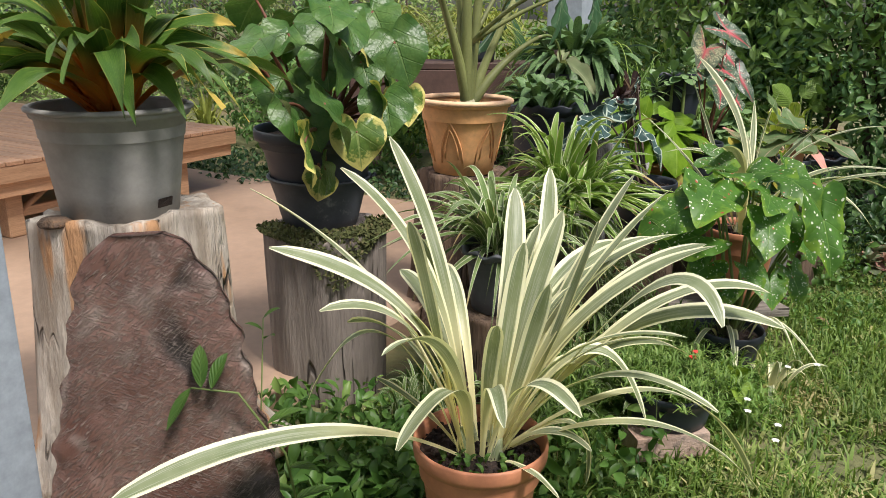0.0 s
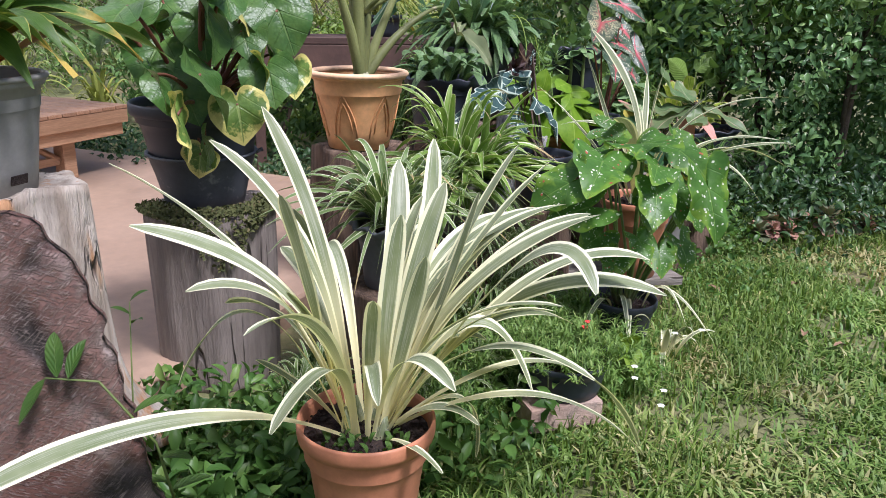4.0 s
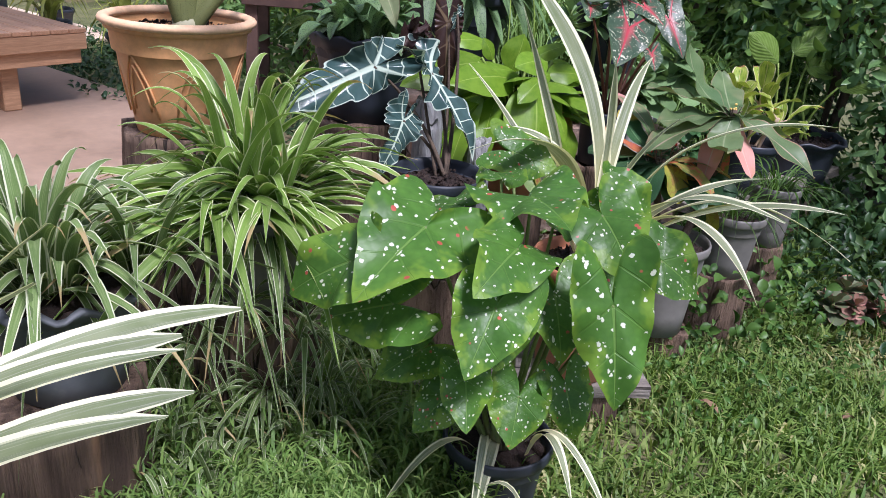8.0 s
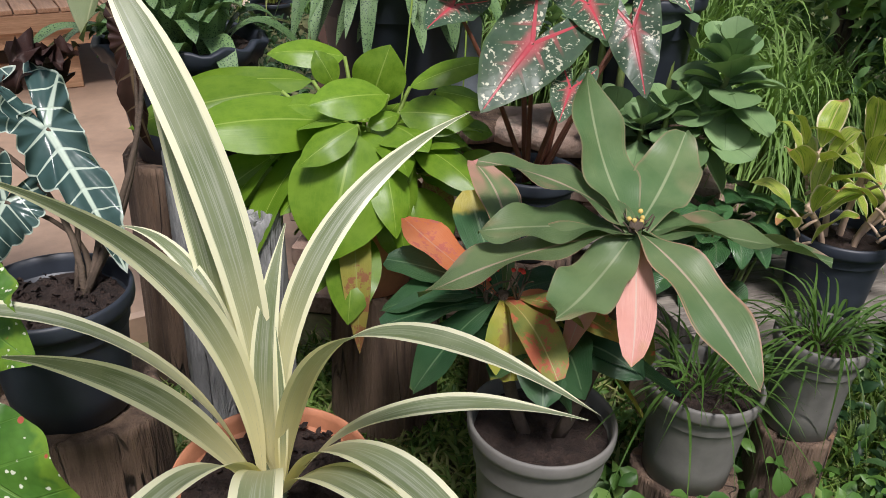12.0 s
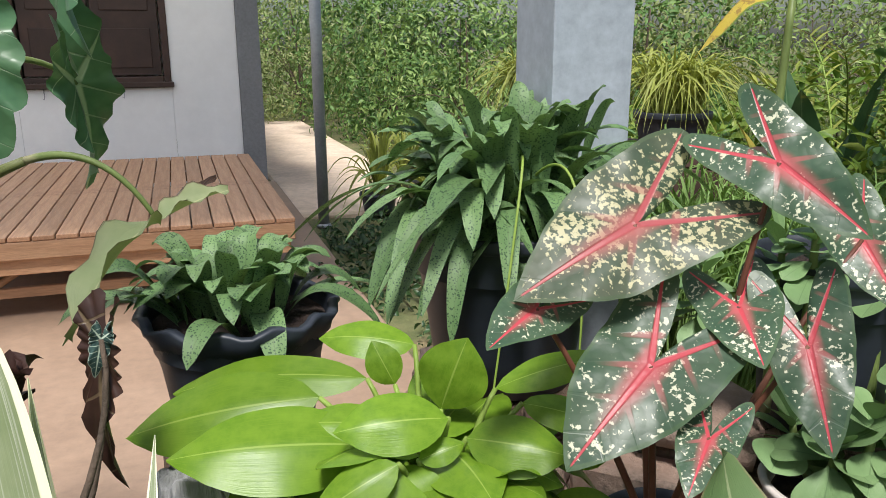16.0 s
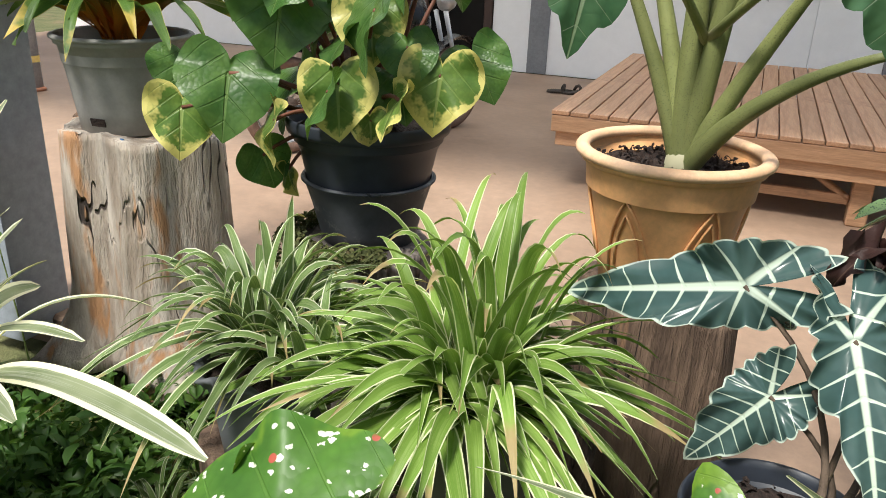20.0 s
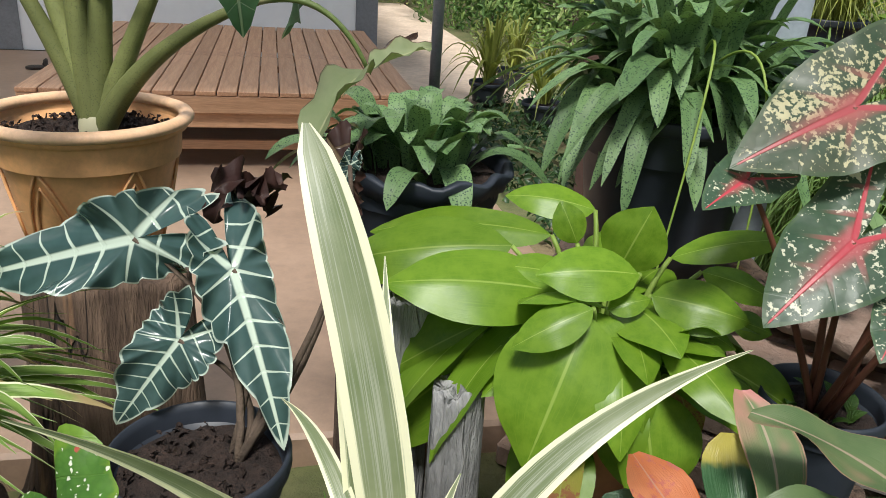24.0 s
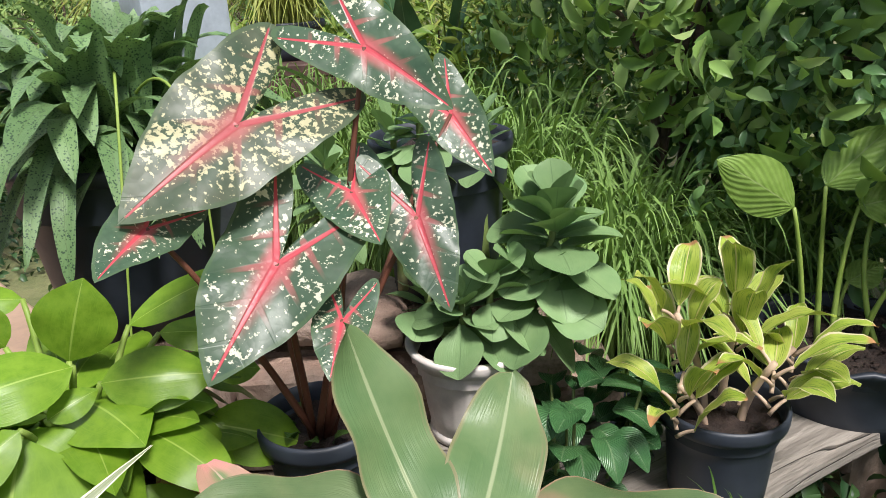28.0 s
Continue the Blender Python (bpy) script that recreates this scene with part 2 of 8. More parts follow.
def broad_mat(name, c1, c2, rib, ribw=0.02, lateral=0.0, latn=7.0, slope=0.6, latw=0.1, edge=None, edge_at=0.93, glow=None, glow_to=0.35, flecks=None, fleck_scale=40.0,
              fleck_at=0.55, dots=None, dot_scale=28.0, patch=None, patch_at=0.6, rough=0.35, thin=0.25, jitter=0.3, bump=0.3, lobes=False, wob=0.08, lobe_at=143):
    """A broad leaf: 'blade' holds its plan (tip towards +v, stalk at 0.5, 0.5), 'rim' the way out from the stalk."""
    m, nt, b = blank(name)
    uv, u, v = n_uv(nt, "blade")
    _, ang, rad = n_uv(nt, "rim")
    rnd = n_random(nt)
    x = n_math(nt, "SUBTRACT", u, 0.5)
    y = n_math(nt, "SUBTRACT", v, 0.5)
    ax = n_math(nt, "ABSOLUTE", x)
    shift = nt.nodes.new("ShaderNodeCombineXYZ")
    lk(nt, shift.inputs[0], n_math(nt, "MULTIPLY", rnd, 17.0))
    vec = nt.nodes.new("ShaderNodeVectorMath")
    lk(nt, vec.inputs[0], uv)
    lk(nt, vec.inputs[1], shift.outputs[0])
    vec = vec.outputs[0]
    n1 = n_noise(nt, vec, 4.0, 4.0)
    col = n_mix(nt, n_step(nt, n1, 0.3, 0.7), c1, c2)
    if patch:
        n2 = n_noise(nt, vec, 2.6, 4.0, 0.7)
        pm = n_math(nt, "ADD", n2, n_math(nt, "MULTIPLY", n_math(nt, "SUBTRACT", rad, 0.6), 0.35))
        col = n_mix(nt, n_step(nt, pm, patch_at, patch_at + 0.1), col, patch)
    if flecks:
        n3 = n_noise(nt, vec, fleck_scale * 1.5, 4.0, 0.6)
        big = n_noise(nt, vec, 4.5, 3.0)
        fm = n_math(nt, "ADD", n3, n_math(nt, "MULTIPLY", n_math(nt, "SUBTRACT", big, 0.5), 0.55))
        col = n_mix(nt, n_step(nt, fm, fleck_at, fleck_at + 0.04), col, flecks)
    if dots:
        warp = nt.nodes.new("ShaderNodeTexNoise")
        lk(nt, warp.inputs["Vector"], vec)
        warp.inputs["Scale"].default_value = 60.0
        bent = nt.nodes.new("ShaderNodeVectorMath")
        bent.operation = "MULTIPLY_ADD"
        lk(nt, bent.inputs[0], warp.outputs["Color"])
        bent.inputs[1].default_value = (0.022, 0.022, 0.0)
        lk(nt, bent.inputs[2], vec)
        vo = n_voronoi(nt, n_map(nt, bent.outputs[0], (1.0, 0.75, 1.0)), dot_scale)
        sz = n_noise(nt, vec, dot_scale * 0.6, 1.0)
        dm = n_math(nt, "SUBTRACT", vo.outputs["Distance"], n_math(nt, "MULTIPLY", n_math(nt, "SUBTRACT", sz, 0.36), 0.95))
        white = n_step(nt, dm, 0.06, 0.0)
        col = n_mix(nt, white, col, dots)
        v2 = n_voronoi(nt, n_map(nt, vec, loc=(3.3, 1.7, 0)), dot_scale * 0.35)
        reds = n_math(nt, "MULTIPLY", n_step(nt, v2.outputs["Distance"], 0.16, 0.12), n_step(nt, n_noise(nt, vec, 6.0, 1.0), 0.50, 0.55))
        col = n_mix(nt, reds, col, (0.42, 0.09, 0.06))
    ph = n_math(nt, "MULTIPLY", n_math(nt, "SUBTRACT", y, n_math(nt, "MULTIPLY", ax, slope)), latn)
    fr = n_math(nt, "ABSOLUTE", n_math(nt, "SUBTRACT", n_math(nt, "FRACT", n_math(nt, "ADD", ph, 0.5)), 0.5))
    thick = n_math(nt, "SUBTRACT", 1.25, rad)
    lat = n_step(nt, n_math(nt, "DIVIDE", fr, thick), latw, latw * 0.45)
    mid = n_math(nt, "MULTIPLY", n_step(nt, n_math(nt, "DIVIDE", ax, thick), ribw * 1.3, ribw * 0.6), n_step(nt, y, -0.02, 0.01))
    if lobes:
        away = radians(180 - lobe_at)
        arm = n_math(nt, "ABSOLUTE", n_math(nt, "ADD", n_math(nt, "MULTIPLY", ax, math.cos(away)), n_math(nt, "MULTIPLY", y, math.sin(away))))
        arm = n_math(nt, "MULTIPLY", n_step(nt, n_math(nt, "DIVIDE", arm, thick), ribw * 1.2, ribw * 0.5), n_step(nt, y, 0.01, -0.02))
        mid = n_math(nt, "MAXIMUM", mid, arm)
    height = n_math(nt, "SUBTRACT", n_math(nt, "MULTIPLY", n1, 0.5), n_math(nt, "ADD", mid, n_math(nt, "MULTIPLY", lat, 0.6 if lateral else 0.12)))
    cell = n_voronoi(nt, vec, 30.0)
    height = n_math(nt, "SUBTRACT", height, n_math(nt, "MULTIPLY", cell.outputs["Distance"], 0.25))
    col = n_value(nt, col, n_math(nt, "SUBTRACT", 1.08, n_math(nt, "MULTIPLY", cell.outputs["Distance"], 0.22)))
    if glow:
        near = n_math(nt, "ADD", rad, n_math(nt, "MULTIPLY", n_math(nt, "SUBTRACT", n_noise(nt, vec, 9.0), 0.5), 0.3))
        wide = n_math(nt, "MAXIMUM", n_math(nt, "MULTIPLY", n_step(nt, n_math(nt, "DIVIDE", ax, thick), ribw * 7.0, ribw * 0.5), n_step(nt, y, -0.05, 0.02)), n_math(nt, "MULTIPLY", lat, 0.8))
        if lobes:
            wide = n_math(nt, "MAXIMUM", wide, arm)
        col = n_mix(nt, n_math(nt, "MULTIPLY", n_math(nt, "MULTIPLY", wide, 0.8), n_step(nt, near, 0.8, 0.25)), col, glow)
        col = n_mix(nt, n_step(nt, near, glow_to, glow_to * 0.2), col, glow)
    if lateral:
        col = n_mix(nt, n_math(nt, "MULTIPLY", lat, lateral), col, rib)
    col = n_mix(nt, mid, col, rib)
    if edge:
        out = n_math(nt, "ADD", rad, n_math(nt, "MULTIPLY", n_math(nt, "SUBTRACT", n_noise(nt, vec, 5.0, 4.0, 0.65), 0.5), wob))
        col = n_mix(nt, n_step(nt, out, edge_at - 0.015, edge_at + 0.015), col, edge)
    val = n_math(nt, "ADD", 1.0 - jitter / 2, n_math(nt, "MULTIPLY", rnd, jitter))
    finish_leaf(nt, b, n_value(nt, col, val), height, rough, thin, bump)
    return m


def foliage_mat(name, c1, c2, c3, rough=0.45, thin=0.25, dry=None):
    """Many small leaves in one mesh: each takes a tone of its own."""
    m, nt, b = blank(name)
    rnd = nt.nodes.new("ShaderNodeNewGeometry").outputs["Random Per Island"]
    col = n_mix(nt, n_step(nt, rnd, 0.0, 0.7), c1, c2)
    col = n_mix(nt, n_step(nt, rnd, 0.82, 1.0), col, c3)
    co = nt.nodes.new("ShaderNodeTexCoord").outputs["Object"]
    if dry:
        col = n_mix(nt, n_math(nt, "MULTIPLY", n_step(nt, n_noise(nt, co, 1.3, 4.0, 0.65), 0.48, 0.66), n_step(nt, rnd, 0.15, 0.55)), col, dry)
    col = n_value(nt, col, n_math(nt, "ADD", 0.6, n_math(nt, "MULTIPLY", n_noise(nt, co, 1.6, 3.0), 0.8)))
    finish_leaf(nt, b, col, n_noise(nt, co, 60.0, 2.0), rough, thin, 0.15)
    return m


def sheet_mat():
    """Milky corrugated roof sheet that lets part of the daylight through."""
    m, nt, b = blank("milky_roof_sheet")
    co = nt.nodes.new("ShaderNodeTexCoord").outputs["Object"]
    col = n_mix(nt, n_step(nt, n_noise(nt, co, 3.0, 4.0), 0.3, 0.7), (0.74, 0.76, 0.76), (0.82, 0.83, 0.82))
    lk(nt, b.inputs["Base Color"], col)
    tr, mx = nt.nodes.new("ShaderNodeBsdfTranslucent"), nt.nodes.new("ShaderNodeMixShader")
    lk(nt, tr.inputs["Color"], col)
    mx.inputs[0].default_value = 0.82
    nt.links.new(b.outputs[0], mx.inputs[1])
    nt.links.new(tr.outputs[0], mx.inputs[2])
    nt.links.new(mx.outputs[0], nt.nodes["Material Output"].inputs[0])
    return m

# ---- mesh helpers ----


def mesh_of(name, verts, faces, uvs=None, smooth=True):
    """uvs: {layer: per-vertex array of two numbers}."""
    me = bpy.data.meshes.new(name)
    me.from_pydata([tuple(v) for v in np.asarray(verts, float)], [], faces)
    if uvs:
        idx = np.empty(len(me.loops), np.int32)
        me.loops.foreach_get("vertex_index", idx)
        for layer, arr in uvs.items():
            lay = me.uv_layers.new(name=layer)
            lay.data.foreach_set("uv", np.asarray(arr, np.float32)[idx].ravel())
    if smooth:
        me.polygons.foreach_set("use_smooth", np.ones(len(me.polygons), bool))
    me.update()
    return me


def grid_faces(n, m, closed=False, start=0):
    out = []
    for i in range(n - 1):
        for j in range(m if closed else m - 1):
            k = (j + 1) % m
            out.append((start + i * m + j, start + i * m + k, start + (i + 1) * m + k, start + (i + 1) * m + j))
    return out


def from_bm(name, bm, smooth=False):
    me = bpy.data.meshes.new(name)
    bm.to_mesh(me)
    bm.free()
    if smooth:
        me.polygons.foreach_set("use_smooth", np.ones(len(me.polygons), bool))
    return me


def thing(name, x, y, z, rz=0.0, label="", category="", group="", kind="", scale=1.0):
    ob = new(name)
    ob.matrix_world = pose(x, y, z, 0, 0, rz) @ Matrix.Scale(scale, 4)
    ob.empty_display_size = 0.05
    return tagged(ob, label, category, group, kind)


def part(name, me, material, parent, label="", m=None):
    ob = new(name, me)
    if material and not me.materials:
        me.materials.append(material)
    ob.parent = parent
    if m is not None:
        ob.matrix_basis = m
    return tagged(ob, label)


def piece(owner, name):
    """The first part of that name under a thing."""
    return next(c for c in owner.children if c.name.split(".")[0] == name)


def solo(name, me, material, m=None, label="", category="", group="", kind=""):
    """A thing or piece of the setting that is one mesh."""
    ob = new(name, me)
    me.materials.append(material)
    if m is not None:
        ob.matrix_world = m
    return tagged(ob, label, category, group, kind)


def box(name, sx, sy, sz, bevel=0.005, seg=1, centre=(0, 0, 0)):
    bm = bmesh.new()
    bmesh.ops.create_cube(bm, size=1.0)
    bmesh.ops.scale(bm, vec=(sx, sy, sz), verts=bm.verts)
    if bevel:
        bmesh.ops.bevel(bm, geom=bm.edges[:], offset=bevel, segments=seg, affect="EDGES", profile=0.7)
    bmesh.ops.translate(bm, vec=centre, verts=bm.verts)
    return from_bm(name, bm)


def lathe(name, profile, seg=40, swell=None, smooth=True, cap=True):
    """Turns (radius, height) pairs round z. swell(angle, height, radius) gives each point's radius and height."""
    ang = np.linspace(0, 2 * np.pi, seg, endpoint=False)
    verts = []
    for r, h in profile:
        for a in ang:
            rr, hh = swell(a, h, r) if swell else (r, h)
            verts.append((rr * math.cos(a), rr * math.sin(a), hh))
    faces = grid_faces(len(profile), seg, True)
    if cap:
        faces.append(tuple(range(seg))[::-1])
        faces.append(tuple(range((len(profile) - 1) * seg, len(profile) * seg)))
    return mesh_of(name, verts, faces, smooth=smooth)


def bez(p0, p1, p2, n):
    t = np.linspace(0, 1, n)[:, None]
    p0, p1, p2 = (np.asarray(p, float) for p in (p0, p1, p2))
    return (1 - t) ** 2 * p0 + 2 * t * (1 - t) * p1 + t ** 2 * p2


def unit(a):
    return a / np.maximum(np.linalg.norm(a, axis=-1, keepdims=True), 1e-9)


def tube(name, pts, r0, r1, seg=8, power=1.0):
    """A tapering round stalk along the points."""
    pts = np.asarray(pts, float)
    n = len(pts)
    tan = unit(np.gradient(pts, axis=0))
    ref = np.array([0.31, 0.95, 0.02])
    a = unit(np.cross(tan, ref))
    b = np.cross(tan, a)
    verts = []
    for i in range(n):
        r = r0 + (r1 - r0) * (i / (n - 1)) ** power
        for k in range(seg):
            q = 2 * math.pi * k / seg
            verts.append(pts[i] + r * (a[i] * math.cos(q) + b[i] * math.sin(q)))
    faces = grid_faces(n, seg, True) + [tuple(range(seg))[::-1], tuple(range((n - 1) * seg, n * seg))]
    uv = np.array([[k / seg, i / (n - 1)] for i in range(n) for k in range(seg)])
    return mesh_of(name, verts, faces, {"blade": uv})


def widths(kind, t):
    if kind == "strap":
        w = 0.27 + 0.73 * np.sin(np.pi * np.clip(t * 1.1 - 0.04, 0, 1)) ** 0.9
        return w * np.sqrt(np.clip(1 - np.clip((t - 0.72) / 0.283, 0, 1) ** 2.4, 0, 1))
    if kind == "tongue":
        k = np.clip(t / 0.62, 0, 1)
        return (0.34 + 0.66 * k * k * (3 - 2 * k)) * np.sqrt(np.clip(1 - np.clip((t - 0.70) / 0.302, 0, 1) ** 2.6, 0, 1))
    if kind == "grass":
        return np.clip(1.0 - t ** 2.2, 0.02, 1) * (0.55 + 0.45 * np.clip(t * 4, 0, 1))
    if kind == "lance":
        return np.sin(np.pi * np.clip(t, 0, 1) ** 0.85) ** 0.85 * 0.98 + 0.02
    if kind == "oblong":
        return np.clip(np.sin(np.pi * np.clip(0.06 + 0.94 * t, 0, 1) ** 1.25), 0.0, 1) ** 0.55 + 0.02
    if kind == "spoon":
        return np.clip(np.sin(np.pi * np.clip(t, 0, 1) ** 1.7) ** 0.6, 0.1, 1)
    if kind == "ovate":
        return np.clip(np.sin(np.pi * np.clip(t, 0, 1) ** 0.82), 0.0, 1) ** 0.72 * (1 - 0.25 * np.clip((t - 0.8) / 0.2, 0, 1)) + 0.02
    if kind == "paddle":
        return np.clip(np.sin(np.pi * (0.05 + 0.93 * np.clip(t, 0, 1)) ** 1.9), 0.0, 1) ** 0.65 + 0.02
    if kind == "stalked":
        s = np.clip((t - 0.28) / 0.72, 0, 1)
        return np.maximum(np.sin(np.pi * s ** 0.72) ** 0.8, 0.12 * (t < 0.6))
    return np.clip(np.sin(np.pi * np.clip(t, 0, 1) ** 0.8), 0.02, 1) ** 0.6


def blade_data(p0, p1, p2, w, n=12, kind="strap", fold=0.2, twist=0.0, wave=0.0, side=None, cols=5, seed=0):
    """Points and plan of a long leaf along the arc p0, p1, p2: folded along its rib, twisted (degrees) towards its tip."""
    pts = bez(p0, p1, p2, n)
    t = np.linspace(0, 1, n)
    tan = unit(np.gradient(pts, axis=0))
    if side is None:
        h = np.asarray(p2, float) - np.asarray(p0, float)
        if np.hypot(h[0], h[1]) < 1e-3:
            h = np.array([1.0, 0, 0])
        side = np.array([-h[1], h[0], 0.0])
    side = unit(np.asarray(side, float))
    nor = unit(np.cross(tan, side))
    a = np.radians(twist) * t[:, None]
    s2 = side * np.cos(a) + nor * np.sin(a)
    n2 = nor * np.cos(a) - side * np.sin(a)
    wd = widths(kind, t)[:, None] * w / 2
    us = np.linspace(-1, 1, cols)
    ph = seed * 1.7
    verts = np.empty((n, cols, 3))
    for j, u in enumerate(us):
        lift = -fold * abs(u) * wd + (wave * w * abs(u) * np.sin(t * 15 + ph + (2.1 if u > 0 else 0)))[:, None]
        verts[:, j] = pts + s2 * u * wd - n2 * lift
    uv = np.stack(np.broadcast_arrays(((us + 1) / 2)[None, :], t[:, None]), -1).reshape(-1, 2)
    return verts.reshape(-1, 3), uv


def blade(name, p0, p1, p2, w, n=12, kind="strap", fold=0.2, twist=0.0, wave=0.0, side=None, cols=5, seed=0):
    v, uv = blade_data(p0, p1, p2, w, n, kind, fold, twist, wave, side, cols, seed)
    return mesh_of(name, v, grid_faces(n, cols), {"blade": uv})


def many_blades(name, rows, n=10, cols=3, kind="grass", fold=0.3):
    """Fine leaves too many to tell apart, in one mesh. rows: foot, knee, tip, width, twist."""
    vs, us, fs = [], [], []
    for i, (p0, p1, p2, w, tw) in enumerate(rows):
        v, uv = blade_data(p0, p1, p2, w, n, kind, fold, tw, 0.0, None, cols, i)
        fs += grid_faces(n, cols, False, i * n * cols)
        vs.append(v)
        us.append(uv)
    return mesh_of(name, np.concatenate(vs), fs, {"blade": np.concatenate(us)})


OUTLINES = {
    "heart": ((0, 0.68), (10, 0.59), (28, 0.52), (55, 0.48), (85, 0.46), (115, 0.45), (140, 0.42), (158, 0.33), (172, 0.20), (180, 0.12)),
    "cala": ((0, 0.68), (10, 0.57), (28, 0.47), (55, 0.41), (85, 0.385), (110, 0.42), (130, 0.50), (145, 0.53), (157, 0.42), (168, 0.20), (176, 0.08), (180, 0.05)),
    "wing": ((0, 0.68), (8, 0.60), (22, 0.49), (45, 0.40), (75, 0.355), (100, 0.37), (118, 0.43), (134, 0.55), (146, 0.64), (154, 0.63), (161, 0.48), (168, 0.24), (174, 0.09), (180, 0.05)),
    "arrow": ((0, 0.66), (12, 0.53), (28, 0.40), (55, 0.315), (85, 0.29), (112, 0.33), (135, 0.42), (150, 0.45), (163, 0.33), (173, 0.12), (180, 0.06)),
    "mask": ((0, 0.70), (7, 0.60), (16, 0.46), (32, 0.33), (55, 0.25), (85, 0.22), (115, 0.235), (140, 0.29), (158, 0.34), (168, 0.24), (176, 0.07), (180, 0.04)),
    "shield": ((0, 0.68), (10, 0.58), (25, 0.47), (50, 0.40), (80, 0.36), (110, 0.36), (135, 0.41), (152, 0.42), (166, 0.28), (174, 0.10), (180, 0.05)),
}


def broad(name, kind, length, wide=1.0, cup=0.15, droop=0.25, wave=0.0, scallop=0.0, teeth=14, seed=0, rings=6, seg=44):
    """A broad lobed leaf: stalk at the origin, tip towards +y, face up."""
    ctrl = np.array(OUTLINES[kind])
    ang = np.linspace(0, 360, seg, endpoint=False)
    fold = np.where(ang > 180, 360 - ang, ang)
    rad = np.interp(fold, ctrl[:, 0], ctrl[:, 1])
    rad = (np.roll(rad, 1) + 2 * rad + np.roll(rad, -1)) / 4 * 0.35 + rad * 0.65
    rng = np.random.RandomState(seed)
    ph = rng.rand(4) * 6.28
    rad = rad * (1 + scallop * np.abs(np.cos(np.radians(ang) * teeth / 2)) - scallop / 2) * (1 + 0.03 * np.sin(np.radians(ang) * 3 + ph[0]))
    rs = np.linspace(0, 1, rings + 1)[1:] ** 0.8
    verts, uv, rim = [(0, 0, 0)], [(0.5, 0.5)], [(0, 0)]
    q = np.radians(ang)
    for r in rs:
        x, y = rad * r * np.sin(q) * wide, rad * r * np.cos(q)
        z = cup * np.abs(x) - droop * y * np.abs(y) * np.where(y > 0, 1, 0.6) - droop * 0.5 * x * x
        z = z + wave * r ** 3 * np.sin(q * 7 + ph[1]) * 0.5 + wave * r ** 2 * np.sin(q * 3 + ph[2])
        z = z + scallop * 0.22 * r ** 4 * np.cos(q * teeth + ph[3])
        for i in range(seg):
            verts.append((x[i], y[i], z[i]))
            uv.append((0.5 + x[i] * 0.7, 0.5 + y[i] * 0.7))
            rim.append((ang[i] / 360, r))
    faces = [(0, 1 + i, 1 + (i + 1) % seg)[::-1] for i in range(seg)] + grid_faces(rings, seg, True, 1)
    return mesh_of(name, np.array(verts) * length, faces, {"blade": np.array(uv), "rim": np.array(rim)})


def leaf_pose(p, az, pitch, roll=0.0):
    """The tip points to az (degrees from +x), lifted by pitch, rolled about its rib."""
    return pose(*p, 0, 0, az - 90) @ pose(0, 0, 0, pitch) @ pose(0, 0, 0, 0, roll)


def polar(r, az, z):
    return (r * math.cos(radians(az)), r * math.sin(radians(az)), z)


def arc_leaf(name, material, parent, az, reach, rise, crest, w, foot=(0, 0, 0), run=0.45, label="", **kw):
    """A leaf that leaves its foot towards az, ends reach away and rise up, and is drawn towards crest on its way."""
    f = np.array(foot, float)
    p2 = f + polar(reach, az, rise)
    p1 = f + polar(reach * run, az, crest)
    side = polar(1, az + 90, 0)
    return part(name, blade(name, f, p1, p2, w, side=side, **kw), material, parent, label)


def scatter_leaves(name, centres, normals, size, aspect, rng, bend=0.25):
    """Many small pointed leaves in one mesh, each ten corners folded along its rib and bent over at the tip."""
    n = len(centres)
    nor = unit(normals)
    t = unit(np.cross(nor, rng.normal(size=(n, 3))))
    t = unit(t - np.array([0, 0, 0.45]))
    nor = unit(nor - t * (nor * t).sum(1, keepdims=True))
    s = np.cross(nor, t)
    L = (size * rng.uniform(0.6, 1.3, n))[:, None]
    W = L * aspect * rng.uniform(0.8, 1.2, n)[:, None]
    c = np.asarray(centres)
    rows = []
    for k, w, dip in ((-0.5, 0.03, 0.06), (-0.26, 0.40, 0.0), (0.04, 0.5, -0.02), (0.30, 0.30, 0.03), (0.5, 0.02, 0.14)):
        mid = c + t * L * k - nor * L * dip
        rows += [mid - s * W * w + nor * W * w * bend * 2, mid, mid + s * W * w + nor * W * w * bend * 2]
    v = np.stack(rows, 1).reshape(-1, 3)
    k = np.arange(n)[:, None] * 15
    one = np.array([(r * 3 + j, r * 3 + j + 1, r * 3 + j + 4, r * 3 + j + 3) for r in range(4) for j in range(2)])
    f = (k[:, :, None] + one[None]).reshape(-1, 4)
    return quads(name, v, f, True)


def quads(name, v, f, smooth=False):
    me = bpy.data.meshes.new(name)
    v, f = np.asarray(v, np.float32), np.asarray(f, np.int32)
    me.vertices.add(len(v))
    me.vertices.foreach_set("co", v.ravel())
    me.loops.add(f.size)
    me.loops.foreach_set("vertex_index", f.ravel())
    me.polygons.add(len(f))
    me.polygons.foreach_set("loop_start", np.arange(len(f), dtype=np.int32) * f.shape[1])
    if smooth:
        me.polygons.foreach_set("use_smooth", np.ones(len(f), bool))
    me.update(calc_edges=True)
    me.validate()
    return me


